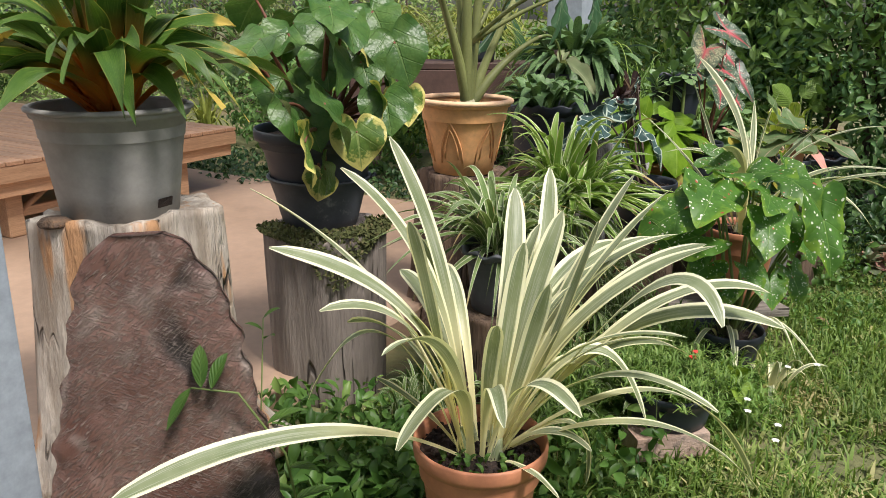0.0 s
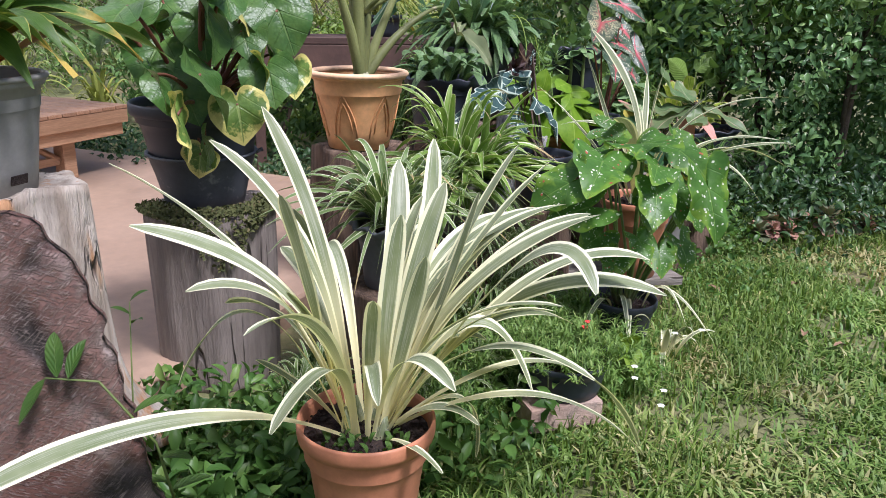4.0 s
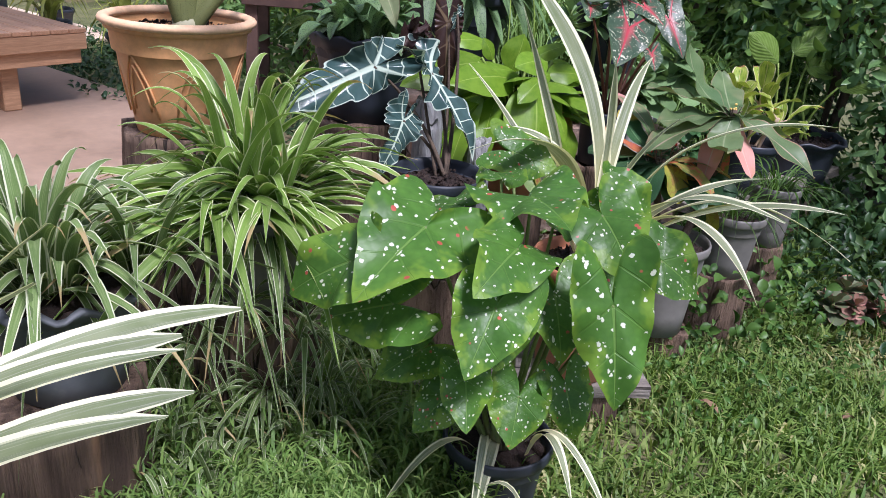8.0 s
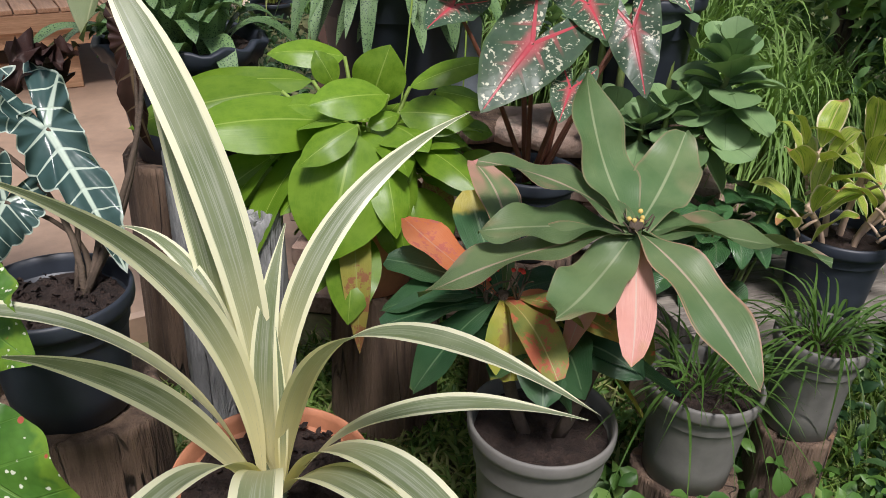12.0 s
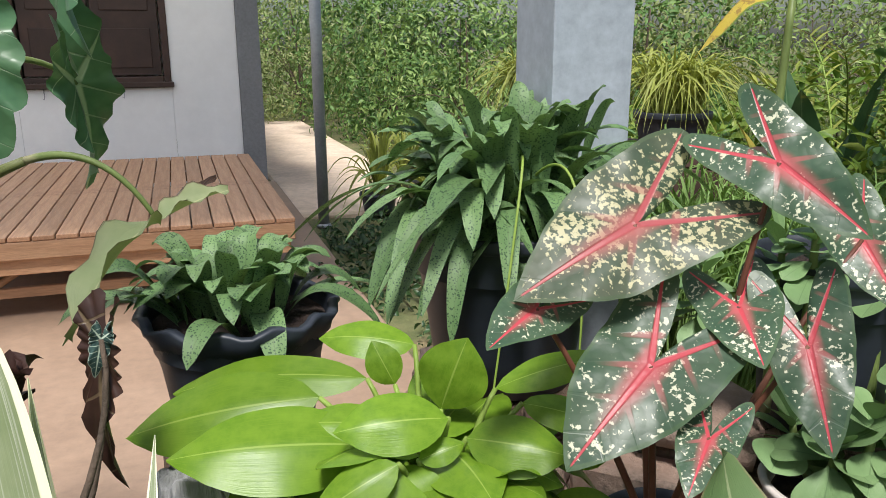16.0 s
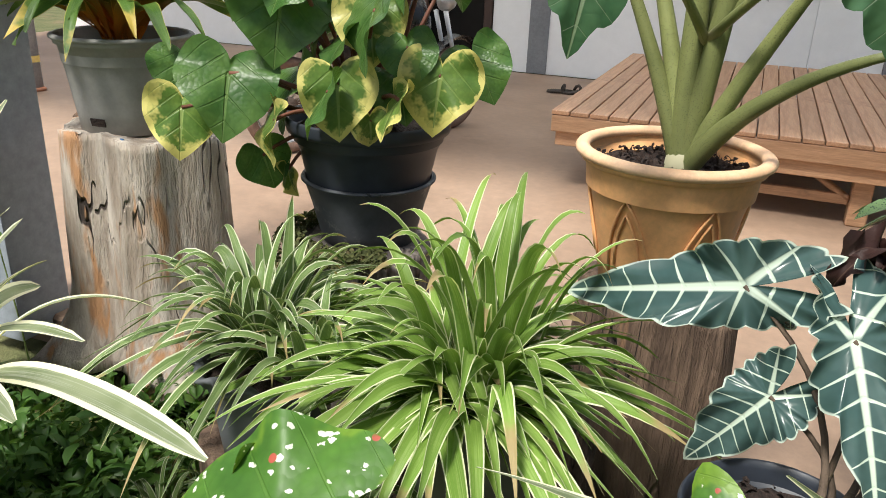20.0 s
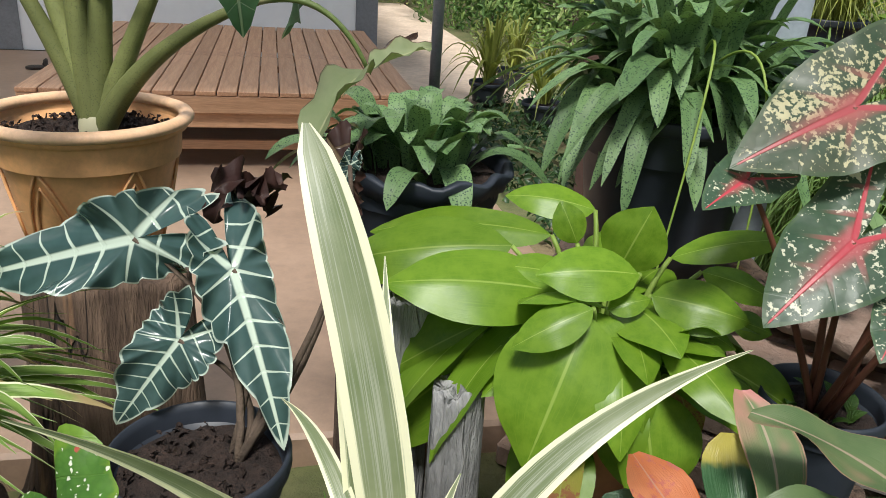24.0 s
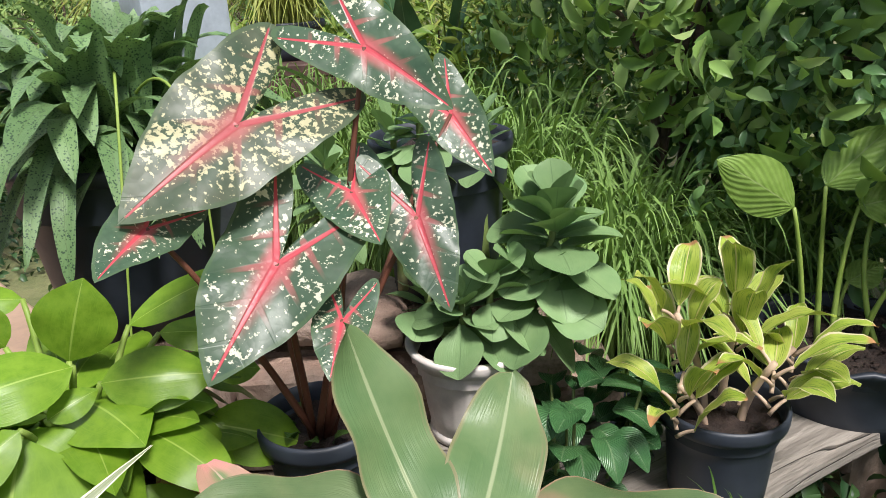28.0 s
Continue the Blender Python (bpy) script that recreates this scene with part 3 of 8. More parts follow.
def grass_blades(name, pts, height, width, rng, lean=0.6):
    """Bent blades of grass: two quads each."""
    n = len(pts)
    az = rng.uniform(0, 6.283, n)
    d = np.stack([np.cos(az), np.sin(az), np.zeros(n)], 1)
    s = np.stack([-d[:, 1], d[:, 0], np.zeros(n)], 1)
    h = (height * rng.uniform(0.45, 1.25, n))[:, None]
    w = (width * rng.uniform(0.6, 1.3, n))[:, None]
    le = (lean * rng.uniform(0.2, 1.3, n))[:, None]
    up = np.array([0, 0, 1.0])
    p = np.asarray(pts)
    m = p + up * h * 0.6 + d * h * le * 0.35
    t = p + up * h * (1 - 0.3 * le) + d * h * le
    v = np.stack([p - s * w / 2, p + s * w / 2, m - s * w * 0.42, m + s * w * 0.42, t - s * w * 0.06, t + s * w * 0.06], 1).reshape(-1, 3)
    k = np.arange(n) * 6
    f = np.stack([np.stack([k, k + 1, k + 3, k + 2], 1), np.stack([k + 2, k + 3, k + 5, k + 4], 1)], 1).reshape(-1, 4)
    return quads(name, v, f)

# ---- materials ----
M_LAWN = rough_mat("lawn_soil", (0.085, 0.10, 0.035), (0.15, 0.15, 0.065), 5.0, 0.9, 0.6, stain=(0.19, 0.15, 0.08), stain_at=0.52, stain_scale=1.3, dist=0.02)
M_PATH = rough_mat("sandy_path", (0.58, 0.45, 0.34), (0.70, 0.56, 0.44), 3.0, 0.9, 0.3)
M_TERRACE = rough_mat("terrace_concrete", (0.265, 0.178, 0.124), (0.325, 0.222, 0.157), 1.6, 0.55, 0.12, stain=(0.22, 0.147, 0.102), stain_at=0.55, stain_scale=0.9, fine=14.0, dist=0.004)
M_WALL = rough_mat("white_wall_paint", (0.80, 0.80, 0.81), (0.86, 0.86, 0.87), 1.2, 0.7, 0.03, fine=9.0, dist=0.002, jitter=0.0, grain=0.12)
M_GREY_TRIM = rough_mat("grey_wall_paint", (0.17, 0.175, 0.19), (0.21, 0.215, 0.23), 2.0, 0.6, 0.08, fine=20.0, dist=0.003)
M_PILLAR = rough_mat("pillar_paint", (0.30, 0.34, 0.39), (0.36, 0.40, 0.45), 2.0, 0.45, 0.08, stain=(0.5, 0.53, 0.56), stain_at=0.70, stain_scale=26.0, fine=16.0, dist=0.003)
M_DARK_WOOD = rough_mat("dark_joinery", (0.035, 0.018, 0.014), (0.06, 0.03, 0.022), 3.0, 0.45, 0.2, (1, 8, 1))
# Near-black that holds the darkness of the room behind the door.
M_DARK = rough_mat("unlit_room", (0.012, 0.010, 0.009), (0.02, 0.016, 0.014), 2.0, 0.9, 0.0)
M_STEEL = rough_mat("galvanised_pipe", (0.30, 0.32, 0.35), (0.38, 0.40, 0.43), 6.0, 0.45, 0.1, metal=0.35, fine=10.0, dist=0.002)
M_YELLOW = rough_mat("yellow_band", (0.60, 0.42, 0.10), (0.66, 0.48, 0.16), 12.0, 0.6, 0.05)
M_SLAT = rough_mat("bench_timber", (0.36, 0.195, 0.11), (0.47, 0.28, 0.17), 4.0, 0.5, 0.25, (14, 1, 14), stain=(0.28, 0.14, 0.08), stain_at=0.58, fine=4.0, dist=0.003)
M_FRAME = rough_mat("bench_frame_timber", (0.38, 0.215, 0.12), (0.48, 0.29, 0.17), 4.0, 0.5, 0.25, (1, 14, 14), stain=(0.25, 0.14, 0.085), stain_at=0.62, fine=4.0, dist=0.003)
M_BARK = wood_mat("grey_weathered_log", (0.15, 0.125, 0.11), (0.24, 0.205, 0.18), (0.30, 0.26, 0.22), 0.62, (0.05, 0.04, 0.034), (5, 5, 0.5), 6.0, bump=0.7)
M_STUMP = wood_mat("pale_split_stump", (0.33, 0.27, 0.215), (0.58, 0.52, 0.45), (0.46, 0.25, 0.125), 0.53, (0.05, 0.037, 0.03), (4.2, 4.2, 0.75), 11.0)
M_STUMP_BROWN = wood_mat("brown_stump", (0.075, 0.047, 0.033), (0.19, 0.125, 0.086), (0.28, 0.16, 0.09), 0.60, (0.03, 0.02, 0.015), (6, 6, 0.6))
M_SLAB = wood_mat("sawn_slab", (0.085, 0.034, 0.024), (0.155, 0.085, 0.066), (0.25, 0.20, 0.175), 0.52, (0.02, 0.014, 0.012), (1.6, 1.6, 1.2), 2.4, (0.36, 0.29, 0.255), 42.0, 0.6, 1.0, 0.010, (26, 26, 170))
M_PLANK = wood_mat("grey_plank", (0.15, 0.13, 0.11), (0.28, 0.25, 0.215), (0.24, 0.18, 0.13), 0.66, (0.06, 0.05, 0.04), (0.8, 8, 8), 6.0, dist=0.008)
M_STONE = wood_mat("whitened_driftwood", (0.19, 0.19, 0.19), (0.38, 0.38, 0.38), (0.30, 0.27, 0.24), 0.66, (0.09, 0.085, 0.08), (5, 5, 0.9), 8.0)
M_BRICK = rough_mat("old_brick", (0.33, 0.22, 0.17), (0.42, 0.31, 0.25), 9.0, 0.9, 0.7, stain=(0.2, 0.16, 0.13), stain_at=0.56, stain_scale=8.0)
M_TERRACOTTA = rough_mat("terracotta", (0.42, 0.165, 0.085), (0.50, 0.21, 0.115), 5.0, 0.6, 0.15, stain=(0.45, 0.28, 0.2), stain_at=0.62, stain_scale=6.0, dist=0.004)
M_ORANGE_POT = rough_mat("ochre_plastic_pot", (0.72, 0.37, 0.155), (0.80, 0.43, 0.195), 5.0, 0.5, 0.06, stain=(0.50, 0.30, 0.13), stain_at=0.6, stain_scale=4.0, dist=0.003)
M_ORANGE_RIM = rough_mat("faded_pot_rim", (0.72, 0.45, 0.26), (0.79, 0.52, 0.33), 8.0, 0.55, 0.08, stain=(0.42, 0.24, 0.13), stain_at=0.64, stain_scale=12.0, dist=0.003)
M_GREY_POT = rough_mat("grey_plastic_pot", (0.135, 0.128, 0.118), (0.18, 0.17, 0.155), 4.0, 0.6, 0.06, stain=(0.24, 0.225, 0.205), stain_at=0.62, stain_scale=4.0, dist=0.003)
M_PALE_GREY = rough_mat("faded_grey_plastic_pot", (0.235, 0.23, 0.215), (0.29, 0.28, 0.265), 4.0, 0.6, 0.06, stain=(0.20, 0.19, 0.175), stain_at=0.6, stain_scale=5.0, dist=0.003)
M_NAVY_POT = rough_mat("dark_slate_plastic_pot", (0.019, 0.024, 0.035), (0.029, 0.035, 0.047), 5.0, 0.48, 0.05, stain=(0.08, 0.085, 0.095), stain_at=0.66, stain_scale=6.0, dist=0.003)
M_SLATE_POT = rough_mat("blue_grey_plastic_pot", (0.075, 0.083, 0.095), (0.105, 0.113, 0.125), 5.0, 0.6, 0.06, stain=(0.16, 0.165, 0.17), stain_at=0.62, stain_scale=5.0, dist=0.003)
M_BUCKET = rough_mat("dusty_black_bucket", (0.045, 0.05, 0.058), (0.075, 0.08, 0.09), 8.0, 0.6, 0.1, stain=(0.19, 0.19, 0.19), stain_at=0.58, stain_scale=9.0, dist=0.003)
M_URN = rough_mat("chalky_urn_plastic", (0.55, 0.50, 0.46), (0.64, 0.59, 0.55), 5.0, 0.65, 0.08, stain=(0.40, 0.35, 0.31), stain_at=0.58, stain_scale=6.0, dist=0.003)
M_SOIL = rough_mat("potting_soil", (0.028, 0.016, 0.012), (0.07, 0.042, 0.032), 30.0, 0.95, 1.0, dist=0.02)
M_MOSS = foliage_mat("moss", (0.05, 0.06, 0.02), (0.085, 0.095, 0.03), (0.14, 0.115, 0.055), 0.8, 0.1)
M_RUBBER = rough_mat("tyre_rubber", (0.16, 0.10, 0.075), (0.22, 0.14, 0.105), 10.0, 0.85, 0.4)
M_BIKE_BLACK = rough_mat("black_fairing", (0.012, 0.012, 0.013), (0.02, 0.02, 0.021), 4.0, 0.25, 0.02)
M_BIKE_WHITE = rough_mat("white_fairing", (0.55, 0.55, 0.56), (0.65, 0.65, 0.66), 4.0, 0.3, 0.02)
M_ENGINE = rough_mat("rusty_engine", (0.16, 0.10, 0.07), (0.27, 0.20, 0.16), 12.0, 0.6, 0.4, metal=0.4)
M_SANDAL = rough_mat("worn_sandal", (0.03, 0.022, 0.018), (0.06, 0.045, 0.036), 20.0, 0.8, 0.3)
M_BLUE = rough_mat("blue_plastic", (0.03, 0.12, 0.30), (0.05, 0.16, 0.36), 9.0, 0.4, 0.05)
M_TROUGH = rough_mat("brown_trough", (0.06, 0.032, 0.025), (0.10, 0.055, 0.042), 5.0, 0.7, 0.2)

M_CRINUM = blade_mat("crinum_leaf", (0.19, 0.24, 0.115), (0.29, 0.33, 0.19), edge=(0.92, 0.90, 0.64), edgew=0.36, foot=(0.78, 0.73, 0.42), foot_to=0.56,
                     streak=(0.40, 0.43, 0.32), streaks=11.0, bump=0.2, rough=0.36, thin=0.28, jitter=0.2)
M_SPIDER = blade_mat("spider_leaf", (0.15, 0.27, 0.043), (0.22, 0.35, 0.068), edge=(0.70, 0.73, 0.47), edgew=0.15, streak=(0.26, 0.38, 0.10), streaks=9.0, rough=0.4, thin=0.28, tip=(0.35, 0.27, 0.13), jitter=0.45)
M_SPIDER_B = blade_mat("pale_spider_leaf", (0.115, 0.19, 0.055), (0.16, 0.245, 0.078), edge=(0.62, 0.65, 0.46), edgew=0.20, streak=(0.24, 0.32, 0.13), streaks=9.0, rough=0.42, thin=0.28, tip=(0.35, 0.27, 0.13), jitter=0.45)
M_ORANGE_LEAF = blade_mat("orange_foot_leaf", (0.045, 0.11, 0.02), (0.09, 0.17, 0.03), foot=(0.62, 0.20, 0.03), foot_to=0.46, edge=(0.36, 0.34, 0.08), edgew=0.05, streak=(0.12, 0.20, 0.04), tip=(0.48, 0.36, 0.08), rough=0.36)
M_LIME = blade_mat("lime_leaf", (0.12, 0.235, 0.016), (0.175, 0.30, 0.026), rib=(0.27, 0.39, 0.07), ribw=0.025, streaks=26.0, streak=(0.158, 0.279, 0.023), bump=0.12, rough=0.33, thin=0.3, jitter=0.35)
M_DRYDARK = blade_mat("withered_dark_leaf", (0.020, 0.010, 0.009), (0.045, 0.02, 0.016), rib=(0.07, 0.04, 0.03), ribw=0.05, rough=0.55, thin=0.1)
M_OLD_LEAF = blade_mat("yellow_old_leaf", (0.52, 0.40, 0.06), (0.60, 0.48, 0.10), edge=(0.16, 0.24, 0.05), edgew=0.10, blotch=(0.34, 0.22, 0.06), rough=0.45, thin=0.35)
M_WITHERED = blade_mat("withered_leaf", (0.20, 0.25, 0.12), (0.29, 0.32, 0.17), rib=(0.34, 0.36, 0.2), ribw=0.05, edge=(0.10, 0.07, 0.04), edgew=0.08, rough=0.6, thin=0.25)
M_LIME_OLD = blade_mat("yellowing_lime_leaf", (0.30, 0.30, 0.05), (0.36, 0.28, 0.07), rib=(0.34, 0.36, 0.1), ribw=0.03, blotch=(0.30, 0.13, 0.06), rough=0.4, thin=0.3)
M_SHEET = sheet_mat()
M_LIME_STALK = blade_mat("lime_stalk", (0.20, 0.30, 0.05), (0.26, 0.36, 0.08), rough=0.4, thin=0.1)
M_SPOTTED = blade_mat("spotted_leaf", (0.115, 0.21, 0.08), (0.165, 0.27, 0.11), spots=(0.035, 0.075, 0.035), spot_scale=230.0, spot_at=0.36, rib=(0.11, 0.18, 0.07), ribw=0.03, rough=0.42, thin=0.2, jitter=0.4)
M_SUCC = blade_mat("succulent_leaf", (0.155, 0.265, 0.11), (0.22, 0.335, 0.15), rib=(0.14, 0.23, 0.10), ribw=0.03, rough=0.42, thin=0.15, jitter=0.3)
M_EUPH = blade_mat("euphorbia_leaf", (0.085, 0.155, 0.06), (0.145, 0.21, 0.09), rib=(0.26, 0.31, 0.17), ribw=0.045, rough=0.36, thin=0.22, veins=0.0, blotch2=(0.24, 0.24, 0.12), edge=(0.20, 0.19, 0.10), edgew=0.03, jitter=0.35)
M_EUPH_DARK = blade_mat("dark_euphorbia_leaf", (0.03, 0.085, 0.035), (0.055, 0.12, 0.05), rib=(0.12, 0.20, 0.10), ribw=0.04, rough=0.33, thin=0.2, tip=(0.35, 0.30, 0.06), jitter=0.35)
M_EUPH_RED = blade_mat("orange_red_leaf", (0.60, 0.17, 0.06), (0.66, 0.25, 0.12), rib=(0.6, 0.3, 0.2), ribw=0.03, rough=0.4, thin=0.3, blotch=(0.55, 0.16, 0.12))
M_EUPH_PINK = blade_mat("pink_tipped_euphorbia_leaf", (0.10, 0.17, 0.07), (0.17, 0.23, 0.10), rib=(0.42, 0.34, 0.24), ribw=0.05, rough=0.38, thin=0.25, blotch2=(0.46, 0.25, 0.19), edge=(0.40, 0.24, 0.16), edgew=0.07, tip=(0.56, 0.24, 0.21), jitter=0.3)
M_EUPH_SALMON = blade_mat("salmon_euphorbia_leaf", (0.60, 0.26, 0.22), (0.68, 0.34, 0.28), rib=(0.62, 0.42, 0.34), ribw=0.05, rough=0.4, thin=0.3, blotch2=(0.50, 0.30, 0.14))
M_EUPH_TURN = blade_mat("blotched_turning_leaf", (0.10, 0.17, 0.05), (0.34, 0.30, 0.07), rib=(0.45, 0.40, 0.15), ribw=0.04, rough=0.4, thin=0.28, blotch=(0.52, 0.15, 0.08), tip=(0.45, 0.30, 0.08))
M_EUPH_YELLOW = blade_mat("turning_leaf", (0.25, 0.30, 0.05), (0.42, 0.36, 0.06), rib=(0.45, 0.42, 0.15), ribw=0.04, rough=0.4, thin=0.3, blotch=(0.30, 0.20, 0.06))
M_AGLAO = blade_mat("aglaonema_leaf", (0.27, 0.38, 0.045), (0.44, 0.50, 0.10), rib=(0.58, 0.50, 0.26), ribw=0.03, edge=(0.64, 0.58, 0.36), edgew=0.10, streak=(0.12, 0.22, 0.03), streaks=11.0, rough=0.34, thin=0.28, jitter=0.3, tip=(0.42, 0.22, 0.10))
M_SPATH = blade_mat("hosta_leaf", (0.19, 0.31, 0.06), (0.25, 0.38, 0.09), rib=(0.28, 0.38, 0.13), ribw=0.03, veins=8.0, slope=0.5, rough=0.35, thin=0.3)
M_QUILT = blade_mat("quilted_leaf", (0.028, 0.085, 0.03), (0.06, 0.145, 0.05), rib=(0.10, 0.17, 0.08), ribw=0.05, veins=11.0, slope=0.6, rough=0.28, thin=0.12)
M_WEED = blade_mat("weed_leaf", (0.05, 0.12, 0.02), (0.10, 0.19, 0.035), rib=(0.12, 0.2, 0.05), ribw=0.04, veins=6.0, rough=0.45, thin=0.28, jitter=0.5)
M_REED = blade_mat("green_strap_leaf", (0.15, 0.28, 0.065), (0.23, 0.37, 0.095), streak=(0.24, 0.36, 0.11), rough=0.4, thin=0.25, jitter=0.45, tip=(0.28, 0.24, 0.10))
M_BROMELIAD = blade_mat("yellow_green_strap_leaf", (0.20, 0.25, 0.05), (0.30, 0.33, 0.07), streak=(0.36, 0.36, 0.12), rough=0.4, thin=0.3, jitter=0.5)

M_HEART = broad_mat("heart_leaf", (0.045, 0.12, 0.026), (0.10, 0.19, 0.045), rib=(0.13, 0.22, 0.065), ribw=0.014, lateral=0.22, latn=6.0, slope=0.9, rough=0.36, bump=0.9)
M_HEART_Y = broad_mat("variegated_heart_leaf", (0.08, 0.16, 0.03), (0.15, 0.24, 0.05), rib=(0.25, 0.33, 0.1), ribw=0.016, lateral=0.28, latn=6.0, slope=0.9, edge=(0.66, 0.60, 0.20), edge_at=0.90, wob=0.55, patch=(0.58, 0.54, 0.17), patch_at=0.52, rough=0.36, bump=0.5)
M_CALGREEN = broad_mat("white_dotted_leaf", (0.05, 0.135, 0.02), (0.085, 0.20, 0.03), rib=(0.13, 0.25, 0.05), ribw=0.006, lateral=0.25, patch=(0.15, 0.27, 0.03), patch_at=0.56, latw=0.05, latn=5.0, slope=0.8, dots=(0.68, 0.72, 0.58), dot_scale=30.0, rough=0.4, thin=0.28, bump=0.5)
M_CALRED = broad_mat("red_veined_leaf", (0.042, 0.088, 0.052), (0.078, 0.125, 0.075), rib=(0.52, 0.07, 0.09), ribw=0.012, lateral=0.0, latn=6.5, slope=0.8, latw=0.16, glow=(0.48, 0.11, 0.12), glow_to=0.30, flecks=(0.66, 0.66, 0.50), fleck_scale=25.0, fleck_at=0.58, edge=(0.07, 0.12, 0.06), edge_at=0.94, rough=0.36, thin=0.25, lobes=True, lobe_at=152)
M_CALPALE = broad_mat("pale_red_veined_leaf", (0.055, 0.095, 0.055), (0.13, 0.15, 0.10), rib=(0.48, 0.10, 0.11), ribw=0.012, lateral=0.0, latn=5.5, slope=1.0, latw=0.16, glow=(0.46, 0.14, 0.13), glow_to=0.28, flecks=(0.62, 0.58, 0.36), fleck_scale=32.0, fleck_at=0.535, patch=(0.62, 0.58, 0.34), patch_at=0.74, edge=(0.10, 0.14, 0.08), edge_at=0.95, rough=0.38, thin=0.3, lobes=True, lobe_at=152)
M_MASK = broad_mat("white_veined_dark_leaf", (0.042, 0.086, 0.08), (0.07, 0.12, 0.112), rib=(0.54, 0.64, 0.53), ribw=0.011, lateral=0.9, latn=14.0, slope=0.5, latw=0.10, edge=(0.46, 0.54, 0.46), edge_at=0.965, rough=0.2, thin=0.12, jitter=0.15, lobes=True)
M_MASK_DARK = broad_mat("wine_dark_leaf", (0.022, 0.011, 0.009), (0.045, 0.022, 0.016), rib=(0.12, 0.085, 0.05), ribw=0.016, lateral=0.6, latn=7.0, slope=0.7, latw=0.08, rough=0.35, thin=0.1, lobes=True)
M_ELEPHANT = broad_mat("elephant_ear_leaf", (0.06, 0.15, 0.075), (0.10, 0.20, 0.10), rib=(0.30, 0.40, 0.26), ribw=0.013, lateral=0.6, latn=8.0, slope=0.8, latw=0.05, bump=0.7, rough=0.32, thin=0.2, lobes=True)
M_STEM_GREEN = blade_mat("green_stalk", (0.13, 0.18, 0.055), (0.19, 0.25, 0.08), foot=(0.36, 0.34, 0.20), foot_to=0.12, rough=0.45, thin=0.05)
M_STEM_SPECKLED = blade_mat("scaly_stalk", (0.15, 0.17, 0.06), (0.21, 0.23, 0.085), spots=(0.12, 0.135, 0.052), spot_scale=320.0, spot_at=0.30, foot=(0.42, 0.40, 0.26), foot_to=0.10, rough=0.5, thin=0.03)
M_STEM_RED = blade_mat("red_brown_stalk", (0.13, 0.045, 0.03), (0.19, 0.08, 0.05), rough=0.45, thin=0.05)
M_STEM_PINK = blade_mat("pinkish_stalk", (0.48, 0.34, 0.24), (0.56, 0.42, 0.30), rough=0.45, thin=0.1)
M_STEM_BROWN = rough_mat("woody_stem", (0.07, 0.05, 0.035), (0.12, 0.085, 0.06), 20.0, 0.85, 0.5)
M_RED_FLOWER = rough_mat("red_petals", (0.62, 0.03, 0.025), (0.70, 0.06, 0.05), 30.0, 0.5, 0.1)
M_WHITE_FLOWER = rough_mat("white_petals", (0.75, 0.75, 0.70), (0.82, 0.82, 0.78), 30.0, 0.5, 0.1)
M_GRASS = foliage_mat("lawn_grass", (0.09, 0.185, 0.035), (0.21, 0.32, 0.075), (0.44, 0.42, 0.19), 0.5, 0.3, (0.46, 0.40, 0.20))
M_WILD = foliage_mat("wild_grass", (0.09, 0.17, 0.03), (0.17, 0.26, 0.05), (0.28, 0.33, 0.10), 0.5, 0.3)
M_HEDGE = foliage_mat("hedge_leaf", (0.075, 0.16, 0.06), (0.16, 0.29, 0.10), (0.32, 0.47, 0.17), 0.34, 0.22)
M_BUSH = foliage_mat("bush_leaf", (0.15, 0.25, 0.075), (0.26, 0.38, 0.12), (0.40, 0.48, 0.19), 0.5, 0.28)
M_FERNY = foliage_mat("needle_leaf", (0.12, 0.23, 0.05), (0.21, 0.33, 0.085), (0.32, 0.41, 0.13), 0.5, 0.3)
M_LITTER = rough_mat("dry_leaf", (0.20, 0.12, 0.07), (0.30, 0.19, 0.11), 14.0, 0.8, 0.3)
M_BUSH_DARK = foliage_mat("dark_bush_leaf", (0.065, 0.14, 0.04), (0.13, 0.24, 0.065), (0.24, 0.35, 0.10), 0.5, 0.25)
M_BUSH_OLIVE = foliage_mat("olive_bush_leaf", (0.17, 0.22, 0.075), (0.27, 0.32, 0.13), (0.42, 0.42, 0.21), 0.55, 0.28)
M_BUSH_LIGHT = foliage_mat("light_shrub_leaf", (0.10, 0.19, 0.03), (0.19, 0.28, 0.05), (0.32, 0.36, 0.08), 0.45, 0.3)
M_VINE = foliage_mat("creeper_leaf", (0.13, 0.24, 0.06), (0.23, 0.36, 0.10), (0.34, 0.45, 0.17), 0.38, 0.28)
# Shade under the hedge and past the terrace is put into these greens.
M_SHADED_UNDERGROWTH = foliage_mat("shaded_undergrowth_leaf", (0.02, 0.055, 0.02), (0.045, 0.095, 0.03), (0.09, 0.16, 0.05), 0.4, 0.2)
M_WEEDS = foliage_mat("weeds_leaf", (0.05, 0.125, 0.024), (0.10, 0.205, 0.042), (0.17, 0.27, 0.068), 0.42, 0.28)
M_ROSETTE_LEAF = blade_mat("grey_rosette_leaf", (0.12, 0.16, 0.085), (0.17, 0.19, 0.10), edge=(0.34, 0.17, 0.14), edgew=0.12, rough=0.5, thin=0.12, jitter=0.5, tip=(0.36, 0.17, 0.13))
M_ROSETTE_PINK = blade_mat("brown_pink_rosette_leaf", (0.30, 0.17, 0.12), (0.38, 0.22, 0.16), edge=(0.40, 0.16, 0.14), edgew=0.15, rough=0.5, thin=0.12, jitter=0.5)
